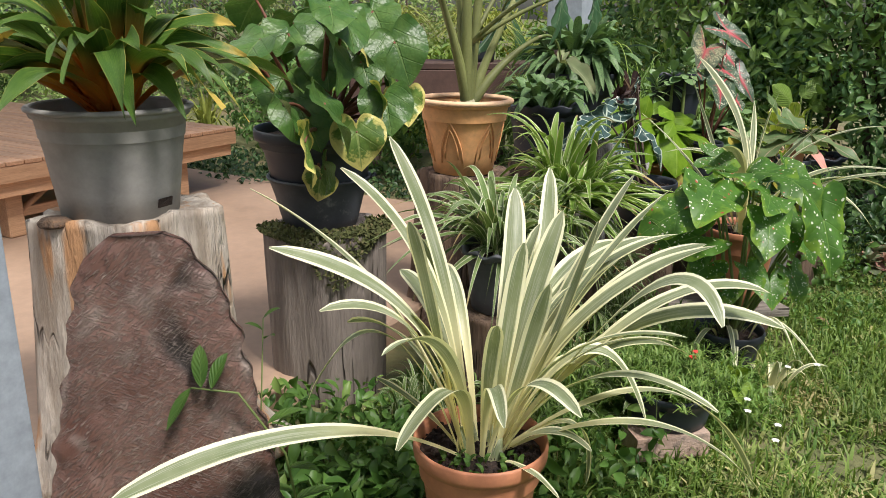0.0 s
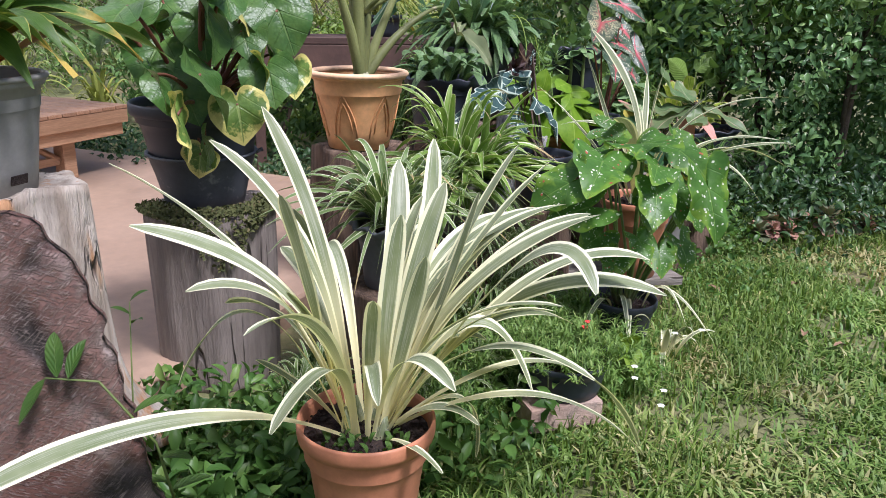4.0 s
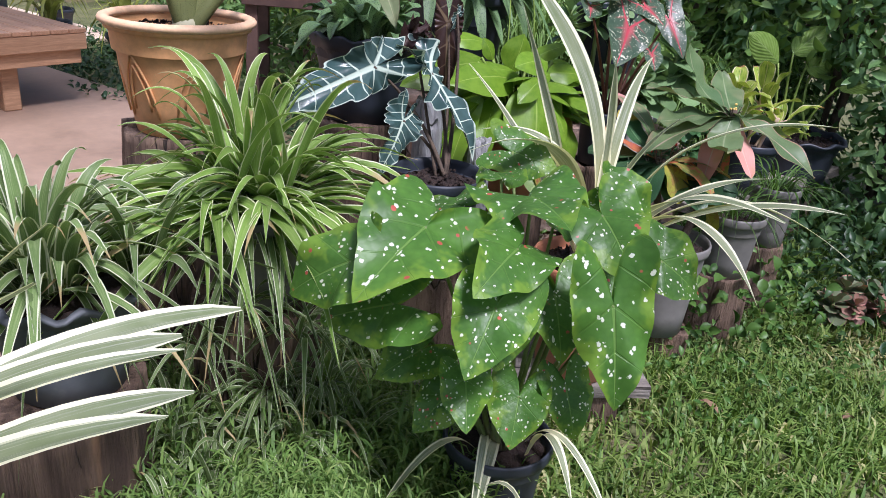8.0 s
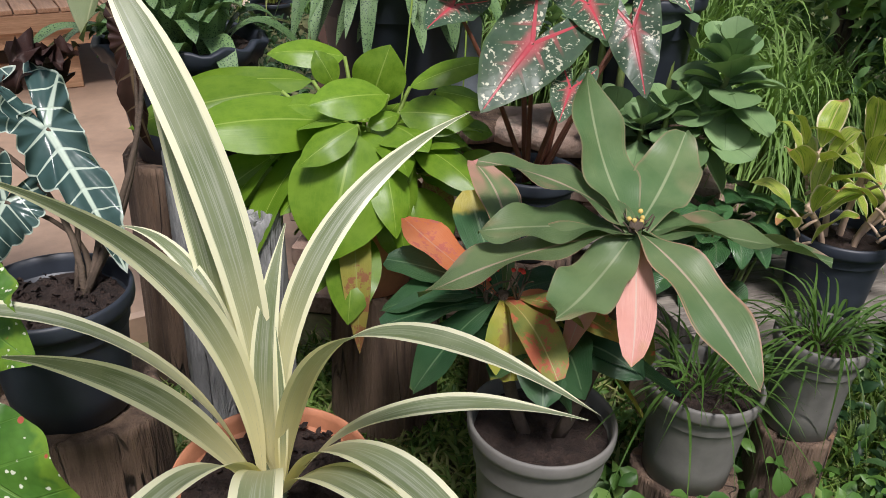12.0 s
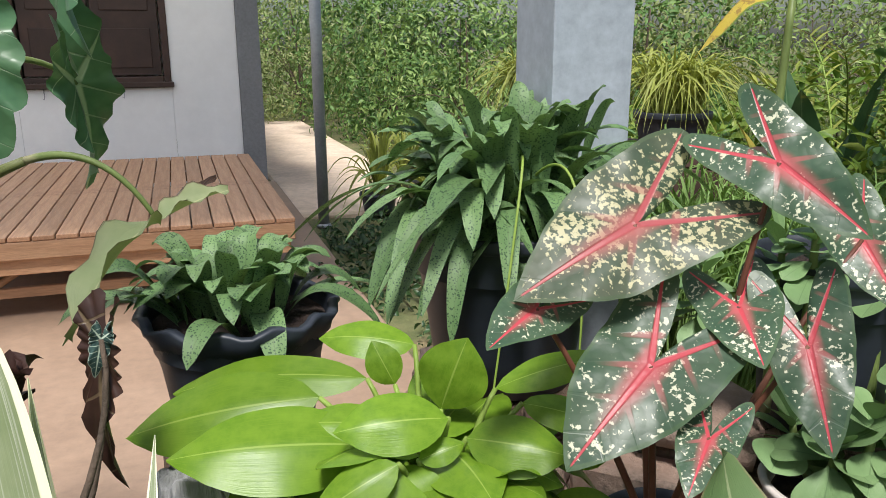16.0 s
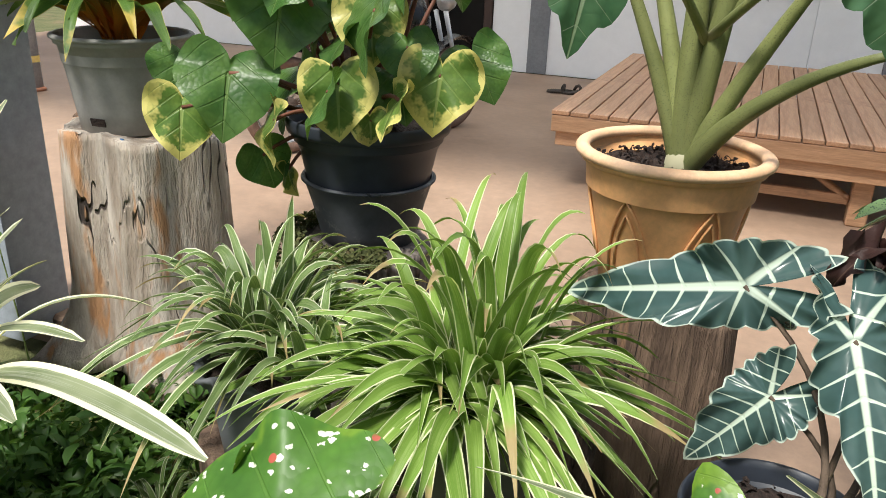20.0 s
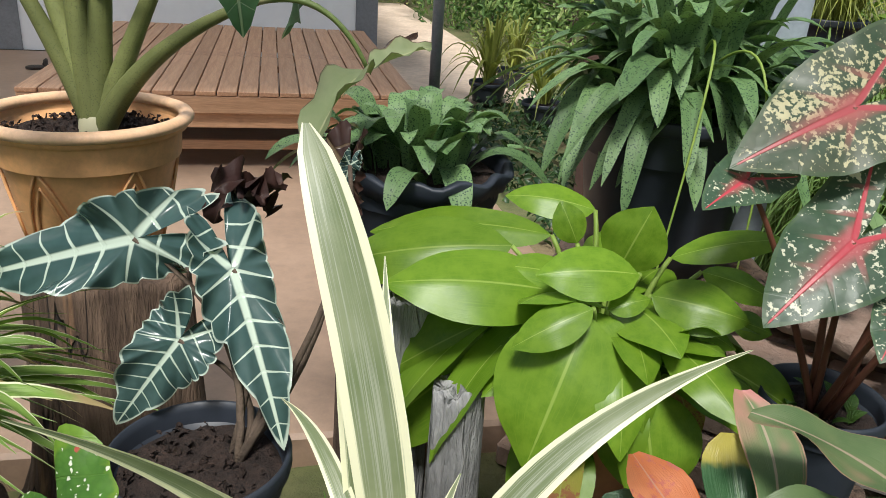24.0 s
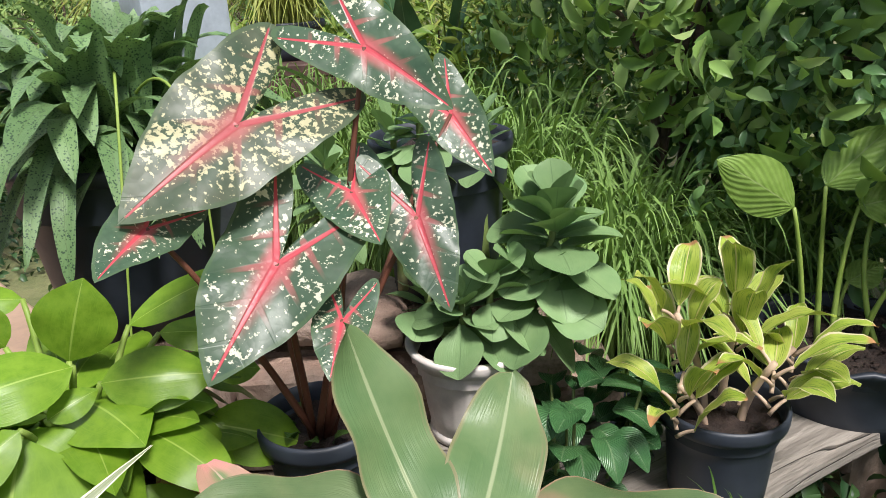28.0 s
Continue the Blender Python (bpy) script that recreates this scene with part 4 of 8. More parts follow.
M_CHROME = rough_mat("dull_chrome", (0.45, 0.45, 0.46), (0.55, 0.55, 0.56), 8.0, 0.35, 0.05, metal=0.8)
M_LIMEBROAD = broad_mat("light_arrow_leaf", (0.16, 0.28, 0.03), (0.24, 0.36, 0.05), rib=(0.25, 0.36, 0.08), ribw=0.012, lateral=0.2, latn=6.0, slope=0.8, rough=0.4, thin=0.32)

# ---- the setting: house frame (x along the terrace edge, y towards the house) ----
HOUSE = pose(-0.84, 1.43, 0, 0, 0, 60)


def at_house(a, b, z=0.0, rz=0.0):
    return HOUSE @ pose(a, b, z, 0, 0, rz)


def slab_mesh(name, x0, x1, y0, y1, z0, z1, bevel=0.006):
    return box(name, x1 - x0, y1 - y0, z1 - z0, bevel, 1, ((x0 + x1) / 2, (y0 + y1) / 2, (z0 + z1) / 2))


def ground_sheet():
    """Lawn and yard as one sheet, finely waved near the path and flat far off."""
    near = np.arange(-9, 12.01, 0.15)
    far = np.array([-400, -160, -70, -35, -20, -13])
    xs = np.concatenate([far, near, [14, 22, 38, 75, 160, 400]])
    ys = np.concatenate([far, np.arange(-9, 16.01, 0.15), [20, 28, 45, 80, 160, 400]])
    X, Y = np.meshgrid(xs, ys, indexing="ij")
    Z = np.zeros_like(X)
    for i in range(X.shape[0]):
        for j in range(X.shape[1]):
            x, y = X[i, j], Y[i, j]
            if abs(x) < 13 and abs(y) < 17:
                Z[i, j] = 0.03 * noise.noise((x * 1.1, y * 1.1, 0)) + 0.012 * noise.noise((x * 5, y * 5, 3))
    v = np.stack([X, Y, Z], -1).reshape(-1, 3)
    return mesh_of("ground", v, [f[::-1] for f in grid_faces(len(xs), len(ys))])


solo("ground", ground_sheet(), M_LAWN, None, "mown lawn with thin yellow patches and bare soil", "ground", kind="structure")
solo("terrace_floor", slab_mesh("terrace_floor", -6.0, 3.3, 0.12, 6.02, -0.2, 0.10, 0.012), M_TERRACE, HOUSE, "smooth pinkish-brown concrete terrace in front of the house", "floor", kind="structure")
solo("path", slab_mesh("path", 3.303, 4.60, 4.6, 13.0, -0.2, 0.045, 0.02), M_PATH, HOUSE, "pale sandy path beside the house", "path", kind="structure")


def wall_run(name, x0, x1, z0, z1, y=6.05, t=0.14, material=M_WALL, label="smooth white-painted house wall"):
    return solo(name, slab_mesh(name, x0, x1, y, y + t, z0, z1, 0.002), material, HOUSE, label, "wall", kind="structure")


WALL_TOP = 3.1
wall_run("wall_front_door_side", -6.0, -1.92, 0.10, WALL_TOP)
wall_run("wall_front_middle", -0.48, 1.17, 0.10, WALL_TOP)
wall_run("wall_front_below_window", 1.172, 2.428, 0.10, 1.03)
wall_run("wall_front_above_window", 1.172, 2.428, 2.15, WALL_TOP)
wall_run("wall_front_corner", 2.43, 3.02, 0.10, WALL_TOP)
wall_run("wall_above_door", -1.918, -0.482, 2.15, WALL_TOP)
solo("wall_side", slab_mesh("wall_side", 3.06, 3.20, 6.24, 11.0, 0.0, WALL_TOP, 0.002), M_WALL, HOUSE, "white-painted side wall of the house", "wall", kind="structure")
solo("wall_back", slab_mesh("wall_back", -6.0, 3.2, 11.0, 11.14, 0.0, WALL_TOP, 0.002), M_WALL, HOUSE, "white-painted back wall of the house", "wall", kind="structure")
solo("roof_house", slab_mesh("roof_house", -6.3, 3.22, 5.9, 11.4, WALL_TOP + 0.002, WALL_TOP + 0.12, 0.01), M_GREY_TRIM, HOUSE, "flat grey roof edge over the house", "roof", kind="structure")
solo("trim_pilaster", slab_mesh("trim_pilaster", -0.10, 0.10, 6.035, 6.048, 0.10, WALL_TOP - 0.002, 0.002), M_GREY_TRIM, HOUSE, "dark grey painted strip on the white wall", "trim", kind="structure")
solo("trim_corner", slab_mesh("trim_corner", 3.022, 3.225, 6.02, 6.23, 0.08, WALL_TOP - 0.002, 0.004), M_GREY_TRIM, HOUSE, "dark grey painted corner column of the house", "trim", kind="structure")
# Flat sheet behind the doorway: the room's darkness is its paint.
solo("room_behind_door", slab_mesh("room_behind_door", -2.2, -0.3, 6.6, 6.64, 0.1, 2.3, 0.0), M_DARK, HOUSE, "near-black sheet painted as the dark of the room behind the doorway", "backdrop", kind="structure")

win = tagged(new("window_1"), "dark brown wooden casement window with shut panels", "window", kind="structure")
win.matrix_world = at_house(1.80, 6.05, 1.03)
for x in (-0.60, 0.60):
    part("window_frame", box("window_frame", 0.06, 0.16, 1.118, 0.006, 1, (x, 0.06, 0.56)), M_DARK_WOOD, win)
for z in (0.035, 1.085):
    part("window_frame", box("window_frame", 1.135, 0.16, 0.06, 0.006, 1, (0, 0.06, z)), M_DARK_WOOD, win)
part("window_sill", box("window_sill", 1.30, 0.05, 0.05, 0.008, 1, (0, -0.03, -0.006)), M_DARK_WOOD, win)
for x in (-0.285, 0.285):
    leaf_ob = part("casement", box("casement", 0.545, 0.035, 0.97, 0.004, 1, (x, 0.05, 0.56)), M_DARK_WOOD, win)
    for z in (0.31, 0.80):
        part("panel", box("panel", 0.40, 0.012, 0.34, 0.005, 1, (x, 0.026, z)), M_DARK_WOOD, leaf_ob)
for x in (-0.42, 0.22):
    part("hook", tube("hook", [(x, -0.005, -0.03), (x + 0.004, -0.012, -0.09), (x + 0.002, -0.02, -0.12), (x - 0.012, -0.012, -0.11)], 0.004, 0.003), M_STEEL, win)

door = tagged(new("door_1"), "dark brown wooden door frame, standing open to a dim room", "door", kind="structure")
door.matrix_world = at_house(-1.20, 6.05, 0.10)
for x in (-0.67, 0.67):
    part("jamb", box("jamb", 0.085, 0.17, 2.045, 0.006, 1, (x, 0.06, 1.024)), M_DARK_WOOD, door)
part("lintel", box("lintel", 1.25, 0.17, 0.08, 0.006, 1, (0, 0.06, 2.0)), M_DARK_WOOD, door)
part("threshold", box("threshold", 1.25, 0.17, 0.045, 0.008, 1, (0, 0.06, 0.0235)), M_DARK_WOOD, door)
part("door_leaf", box("door_leaf", 0.60, 0.04, 1.93, 0.004, 1, (-0.32, 0.09, 1.0)), M_DARK_WOOD, door)


def pillar(name, a, b, w, h, label):
    ob = solo(name, box(name, w, w, h, 0.006, 2, (0, 0, h / 2)), M_PILLAR, at_house(a + w / 2, b + w / 2, 0.06), label, "pillar", kind="structure")
    return ob


pillar("pillar_1", -0.20, 0.0, 0.20, 2.9, "square blue-grey painted veranda pillar with white paint flecks")
pillar("pillar_2", 3.225, 0.05, 0.195, 2.9, "square blue-grey painted veranda pillar behind the pots")


def pipe(name, a, b, r, z0, h, label, band=None):
    t = thing(name, 0, 0, 0, 0, label, "post", "thin roof posts")
    t.matrix_world = at_house(a, b, z0)
    part("tube", lathe("tube", [(r, 0), (r, h)], 20), M_STEEL, t)
    part("foot", lathe("foot", [(r * 1.02, 0.0), (r * 1.35, 0.004), (r * 1.3, 0.02), (r * 1.02, 0.03)], 20, cap=False), M_TERRACOTTA if band else M_STEEL, t)
    if band:
        part("band", lathe("band", [(r * 1.03, band), (r * 1.03, band + 0.05)], 20, cap=False), M_YELLOW, t, "faded yellow tape band")


pipe("steel_post", 3.44, 4.24, 0.042, 0.02, 2.8, "galvanised steel pipe post at the terrace corner")
pipe("steel_post", -3.13, 2.89, 0.055, 0.10, 2.8, "galvanised steel pipe post with a yellow band", 0.22)



def corrugated(name, x0, x1, y0, y1, z, pitch=0.076, high=0.009):
    """One thin wavy roof sheet, its waves running down the fall."""
    xs = np.arange(x0, x1 + 1e-6, pitch / 6)
    verts = [(x, y, z + high * math.sin(2 * math.pi * (x - x0) / pitch)) for x in xs for y in (y0, y1)]
    return mesh_of(name, verts, grid_faces(len(xs), 2))


# Roof inferred from the pillars, out of view; sheet and setback chosen for light.
solo("roof_veranda", corrugated("roof_veranda", -6.3, 3.48, 0.9, 5.88, 2.95), M_SHEET, HOUSE, "unseen milky corrugated plastic roof over the terrace, made translucent and set back for light", "roof", kind="structure")

# ---- timber platform, stumps, planks ----


def platform(a0, a1, b0, b1, top):
    t = thing("timber_platform", 0, 0, 0, 0, "low slatted hardwood sitting platform on the terrace", "bench")
    t.matrix_world = at_house((a0 + a1) / 2, (b0 + b1) / 2, 0.10)
    w, d, h = a1 - a0, b1 - b0, top - 0.10
    n = 19
    pitch = w / n
    for i in range(n):
        part("slat", box("slat", pitch - 0.007, d, 0.022, 0.003, 1), M_SLAT, t, m=pose(-w / 2 + pitch * (i + 0.5), 0, h - 0.011))
    for y in (-d / 2 + 0.02, d / 2 - 0.02):
        part("rail", box("rail", w - 0.01, 0.035, 0.085, 0.004, 1, (0, y, h - 0.0665)), M_FRAME, t)
        part("lower_rail", box("lower_rail", w - 0.05, 0.03, 0.075, 0.004, 1, (0, y + (0.03 if y < 0 else -0.03), h - 0.148)), M_FRAME, t)
    for x in (-w / 2 + 0.02, w / 2 - 0.02):
        part("end_rail", box("end_rail", 0.03, d - 0.08, 0.085, 0.004, 1, (x, 0, h - 0.0665)), M_FRAME, t)
    for x in (-w / 2 + 0.38, w / 2 - 0.38):
        for y in (-d / 2 + 0.16, d / 2 - 0.16):
            part("leg", box("leg", 0.09, 0.09, h - 0.19, 0.006, 1, (x, y, (h - 0.19) / 2)), M_FRAME, t)
            s = 1 if x < 0 else -1
            part("brace", tube("brace", [(x + s * 0.05, y, 0.12), (x + s * 0.22, y, h - 0.19)], 0.02, 0.02, 4), M_FRAME, t)
    for y in (-d / 2 + 0.16, d / 2 - 0.16):
        part("stretcher", box("stretcher", w - 0.86, 0.03, 0.05, 0.004, 1, (0, y, 0.12)), M_FRAME, t)
    return t


platform(1.09, 2.97, 2.32, 4.88, 0.52)


def log_mesh(name, r0, r1, h, seed, groove=0.10, seg=72, flare=0.0, tilt=0.0, lobes=5):
    """A split, furrowed trunk: grooves run up the sides, the top is uneven."""
    rng = np.random.RandomState(seed)
    ph = rng.rand(6) * 6.28
    cuts = rng.rand(14) * 6.283
    deep = rng.uniform(0.3, 1.0, 14)

    def swell(a, z, r):
        k = z / h
        q = 1 + groove * 0.6 * math.sin(a * 2 + ph[0]) + groove * 0.5 * math.sin(a * lobes + ph[1] + k * 0.5)
        q += groove * 0.35 * noise.noise((math.cos(a) * 3 + seed, math.sin(a) * 3, z * 2.5))
        for c, dp in zip(cuts, deep):
            da = abs((a - c - 0.12 * math.sin(z * 6 + c) + math.pi) % (2 * math.pi) - math.pi)
            q -= groove * 0.75 * dp * math.exp(-(da / 0.045) ** 2)
        q += flare * max(0, 0.35 - k) ** 2 * (1 + 0.8 * math.sin(a * 4 + ph[2])) * 4
        zz = z
        if k > 0.9:
            zz = z + h * 0.03 * noise.noise((math.cos(a) * 2, math.sin(a) * 2, seed)) + tilt * r * math.cos(a + ph[3])
        return r * q, zz
    prof = [(r0 + (r1 - r0) * k, h * k) for k in (0, 0.06, 0.14, 0.24, 0.36, 0.5, 0.64, 0.78, 0.9, 0.97, 1.0)]
    prof += [(r1 * 0.94, h * 1.004), (r1 * 0.7, h * 0.995), (r1 * 0.42, h * 0.998), (r1 * 0.15, h * 0.994)]
    return lathe(name, prof, seg, swell)


def stump(name, x, y, z0, z1, r0, r1, material, label, seed, **kw):
    return solo(name, log_mesh(name, r0, r1, z1 - z0, seed, **kw), material, pose(x, y, z0, 0, 0, seed * 37.0), label, "stump", "tree stumps used as plant stands")


st = stump("tree_stump", -0.77, 1.88, 0.08, 0.775, 0.235, 0.205, M_STUMP, "pale split tree stump with orange heartwood under a grey pot", 3, groove=0.19, flare=0.7, tilt=0.06)
stump("tree_stump", -0.38, 2.48, -0.02, 0.575, 0.185, 0.195, M_BARK, "grey weathered round log with moss on top, standing on end", 5, groove=0.05)
stump("tree_stump", 0.10, 3.10, 0.0, 0.648, 0.20, 0.165, M_STUMP_BROWN, "brown furrowed tree stump under the ochre pot", 8, groove=0.17, flare=0.4)
stump("tree_stump", 0.47, 3.60, 0.0, 0.605, 0.17, 0.155, M_STUMP_BROWN, "brown tree stump under the scalloped pot", 11, groove=0.09)
stump("tree_stump", 0.19, 2.285, -0.02, 0.37, 0.15, 0.14, M_STUMP_BROWN, "low brown stump under a spider plant pot", 13, groove=0.08)
stump("tree_stump", 0.44, 2.64, -0.02, 0.42, 0.16, 0.145, M_STUMP_BROWN, "low brown stump under a large spider plant", 17, groove=0.08)
stump("tree_stump", 0.80, 2.97, -0.02, 0.435, 0.14, 0.13, M_STUMP_BROWN, "dark stump under the veined alocasia pot", 19, groove=0.08)


def sawn_slab():
    """A thick tongue of sawn trunk that leans back on the stump."""
    n, m = 60, 34
    ks = np.linspace(0, 1, n)
    h = 0.835
    left = -0.285 + 0.115 * ks ** 1.2 + 0.005 * np.sin(ks * 11) + 0.005 * np.sin(ks * 47) + 0.004 * np.sin(ks * 83 + 1)
    right = 0.225 - 0.165 * ks ** 1.6 + 0.005 * np.sin(ks * 9 + 1) + 0.005 * np.sin(ks * 53) + 0.005 * np.sin(ks * 79)
    top = np.sqrt(np.clip(1 - np.clip((ks - 0.80) / 0.202, 0, 1) ** 2.2, 0.0, 1))
    mid = (left + right) / 2
    left, right = mid + (left - mid) * (0.35 + 0.65 * top), mid + (right - mid) * (0.35 + 0.65 * top)
    us = np.linspace(0, 1, m)
    verts = []
    for side in (0, 1):
        for i in range(n):
            for u in us:
                x = left[i] + (right[i] - left[i]) * u
                rnd = 0.035 * (1 - (1 - abs(2 * u - 1) ** 6) ** 0.5) if 0 < u < 1 else 0.035
                y = (-0.045 + rnd * 0.7 if side == 0 else 0.045 - rnd * 0.7) + 0.005 * noise.noise((x * 14, ks[i] * 14, side * 5.0)) + 0.005 * noise.noise((x * 45, ks[i] * 32, 2.0))
                verts.append((x, y, ks[i] * h))
    a = grid_faces(n, m)
    b = [f[::-1] for f in grid_faces(n, m, start=n * m)]
    rim = [i * m for i in range(n)] + [(n - 1) * m + j for j in range(1, m)] + [i * m + m - 1 for i in range(n - 2, -1, -1)] + list(range(m - 2, 0, -1))
    c = [(rim[i], rim[i] + n * m, rim[(i + 1) % len(rim)] + n * m, rim[(i + 1) % len(rim)]) for i in range(len(rim))]
    return mesh_of("sawn_slab", verts, a + b + c)


solo("sawn_slab", sawn_slab(), M_SLAB, pose(-0.515, 1.365, 0.0, -10, 0, 14), "tall reddish-brown sawn wood slab leaning against the stump", "wood slab")


def plank(name, x, y, z, rz, l, w, th, label):
    rng = np.random.RandomState(int(abs(x * 100)))
    bm = bmesh.new()
    bmesh.ops.create_grid(bm, x_segments=16, y_segments=4, size=0.5)
    r = bmesh.ops.extrude_face_region(bm, geom=bm.faces[:])
    bmesh.ops.translate(bm, vec=(0, 0, -th), verts=[v for v in r["geom"] if isinstance(v, bmesh.types.BMVert)])
    bmesh.ops.recalc_face_normals(bm, faces=bm.faces)
    for v in bm.verts:
        e = 0.02 * noise.noise((v.co.x * 9, v.co.y * 3, x))
        v.co.x, v.co.y = v.co.x * l, v.co.y * (w + e)
        v.co.z += 0.004 * noise.noise((v.co.x * 8, v.co.y * 20, y))
    return solo(name, from_bm(name, bm), M_PLANK, pose(x, y, z, 0, 0, rz), label, "plank", "weathered planks under the pots")


plank("plank", 1.93, 4.30, 0.355, 46, 1.10, 0.30, 0.035, "weathered grey plank carrying pots near the hedge")
plank("plank", 1.06, 2.97, 0.144, 12, 0.66, 0.26, 0.035, "weathered grey plank carrying the striped lily pot")

# ---- pots ----


def pot_mesh(name, r_top, r_bot, h, rim_h=0.03, rim_w=0.012, lobes=0, lobe=0.06, flutes=0, seg=64, wall=0.006, lip=0.0):
    r_in = r_top - wall
    prof = [(r_bot * 0.9, 0.0), (r_bot, 0.003), (r_bot + (r_top - rim_w - r_bot) * 0.25, h * 0.25), (r_bot + (r_top - rim_w - r_bot) * 0.6, h * 0.6)]
    prof += [(r_top - rim_w, h - rim_h - 0.002), (r_top - 0.002, h - rim_h), (r_top, h - rim_h * 0.7), (r_top + lip, h - 0.006), (r_top + lip - 0.003, h), (r_in, h - 0.001), (r_in - 0.004, h - 0.012), (r_in * 0.94, h * 0.72)]

    def swell(a, z, r):
        k = max(0.0, (z / h - 0.72) / 0.28)
        if lobes:
            wob = math.cos(a * lobes)
            return r * (1 + lobe * k * wob), z - (0.012 * k * (0.5 + 0.5 * wob) if z > h * 0.9 else 0.012 * k * 0.6 * wob)
        if flutes and 0.08 < z / h < 0.86:
            return r * (1 + 0.018 * math.cos(a * flutes)), z
        return r, z
    return closed_bottom(name, prof, seg, swell)


def closed_bottom(name, prof, seg, swell):
    me_prof = prof
    ang = np.linspace(0, 2 * np.pi, seg, endpoint=False)
    verts = []
    for r, h in me_prof:
        for a in ang:
            rr, hh = swell(a, h, r)
            verts.append((rr * math.cos(a), rr * math.sin(a), hh))
    faces = grid_faces(len(me_prof), seg, True) + [tuple(range(seg))[::-1]]
    return mesh_of(name, verts, faces)


def soil_mesh(name, r, z, seed):
    rng = np.random.RandomState(seed)
    rings, seg = 9, 36
    verts = [(0, 0, z)]
    for i in range(1, rings + 1):
        for k in range(seg):
            a = 2 * math.pi * k / seg
            q = r * i / rings
            verts.append((q * math.cos(a), q * math.sin(a), z + 0.010 * noise.noise((q * math.cos(a) * 40 + seed, q * math.sin(a) * 40, 0)) + rng.uniform(-0.003, 0.003) - (0.006 if i == rings else 0)))
    faces = [(0, 1 + k, 1 + (k + 1) % seg) for k in range(seg)] + [f[::-1] for f in grid_faces(rings, seg, True, 1)]
    return mesh_of(name, verts, faces)


def crumbs(parent, r, z, n, seed, name="loose_soil"):
    """Loose grains and chips on the soil."""
    rng = np.random.RandomState(seed)
    a, q = rng.uniform(0, 6.283, n), r * np.sqrt(rng.uniform(0, 1, n))
    c = np.stack([q * np.cos(a), q * np.sin(a), z + rng.uniform(0, 0.006, n)], 1)
    return tagged(part(name, scatter_leaves(name, c, rng.normal(size=(n, 3)) + [0, 0, 1.2], 0.013, 0.7, rng), M_SOIL, parent), kind="stuff")


def potted(name, x, y, z, r_top, r_bot, h, material, label, category="potted plant", group="potted plants on the terrace edge", soil=0.03, rim=None, rz=0.0, seed=0, **kw):
    t = thing(name, x, y, z, rz, label, category, group)
    part("pot", pot_mesh("pot", r_top, r_bot, h, **kw), material, t)
    part("soil", soil_mesh("soil", r_top * 0.945 - 0.006, h - soil, seed), M_SOIL, t)
    return t


def rim_ring(parent, r, z, w, material, label=""):
    prof = [(r + w * math.cos(a), z + w * 0.75 * math.sin(a)) for a in np.linspace(-0.5, 2 * math.pi - 0.5, 10, endpoint=False)]
    seg = 64
    ang = np.linspace(0, 2 * np.pi, seg, endpoint=False)
    verts = [(q * math.cos(a), q * math.sin(a), h) for q, h in prof for a in ang]
    faces = grid_faces(len(prof), seg, True)
    n = len(prof)
    faces += [((n - 1) * seg + j, (n - 1) * seg + (j + 1) % seg, (j + 1) % seg, j) for j in range(seg)]
    return part("rim", mesh_of("rim", verts, faces), material, parent, label)

# ---- plants, from the first pots to the hedge ----


def stalk(parent, p0, p1, p2, r0, r1, material, name="stalk", n=9, seg=8):
    return part(name, tube(name, bez(p0, p1, p2, n), r0, r1, seg), material, parent)


def bent_leaf(parent, material, row, foot, w, name="leaf", label="", face=None, **kw):
    """row: azimuth, reach and rise of the tip; height, run and sway of the point the leaf is drawn towards. face: the way its broad side is turned."""
    az, reach, rise, ch, cr, cs = row
    f = np.array(foot, float)
    side = np.array(polar(1, az + 90, 0))
    p1 = f + polar(cr, az, ch) + side * cs
    if face is not None:
        side = np.cross(face, np.array(polar(reach, az, rise)))
    return part(name, blade(name, f, p1, f + polar(reach, az, rise), w, side=side, **kw), material, parent, label)


def tuft(parent, material, count, z, reach, rise, w, seed, spread=0.03, kind="grass", n=9, cols=3, droop=(0.2, 1.0), fold=0.35, az0=0.0, az1=360.0, name="leaf", cx=0.0, cy=0.0, sag=0.55, wave=0.0, turn=65):
    """A fountain of narrow arching leaves."""
    rng = np.random.RandomState(seed)
    for i in range(count):
        az = az0 + (az1 - az0) * (i + rng.uniform(0, 1)) / count
        d = rng.uniform(*droop)
        L = reach * rng.uniform(0.6, 1.12)
        rr = L * (0.25 + 0.75 * d)
        zz = rise * (1 - d) * rng.uniform(0.8, 1.15) - rise * sag * max(0.0, d - 0.5) * 2 * rng.uniform(0.6, 1.6)
        fx, fy, _ = polar(spread * rng.uniform(0, 1), az + rng.uniform(-60, 60), 0)
        arc_leaf(name, material, parent, az + rng.uniform(-24, 24), rr, zz, rise * rng.uniform(0.75, 1.15) * (1.1 - 0.35 * d), w * rng.uniform(0.7, 1.15), (cx + fx, cy + fy, z),
                 rng.uniform(0.24, 0.62), kind=kind, n=n, cols=cols, fold=fold, twist=rng.uniform(-turn, turn), seed=i, wave=wave)


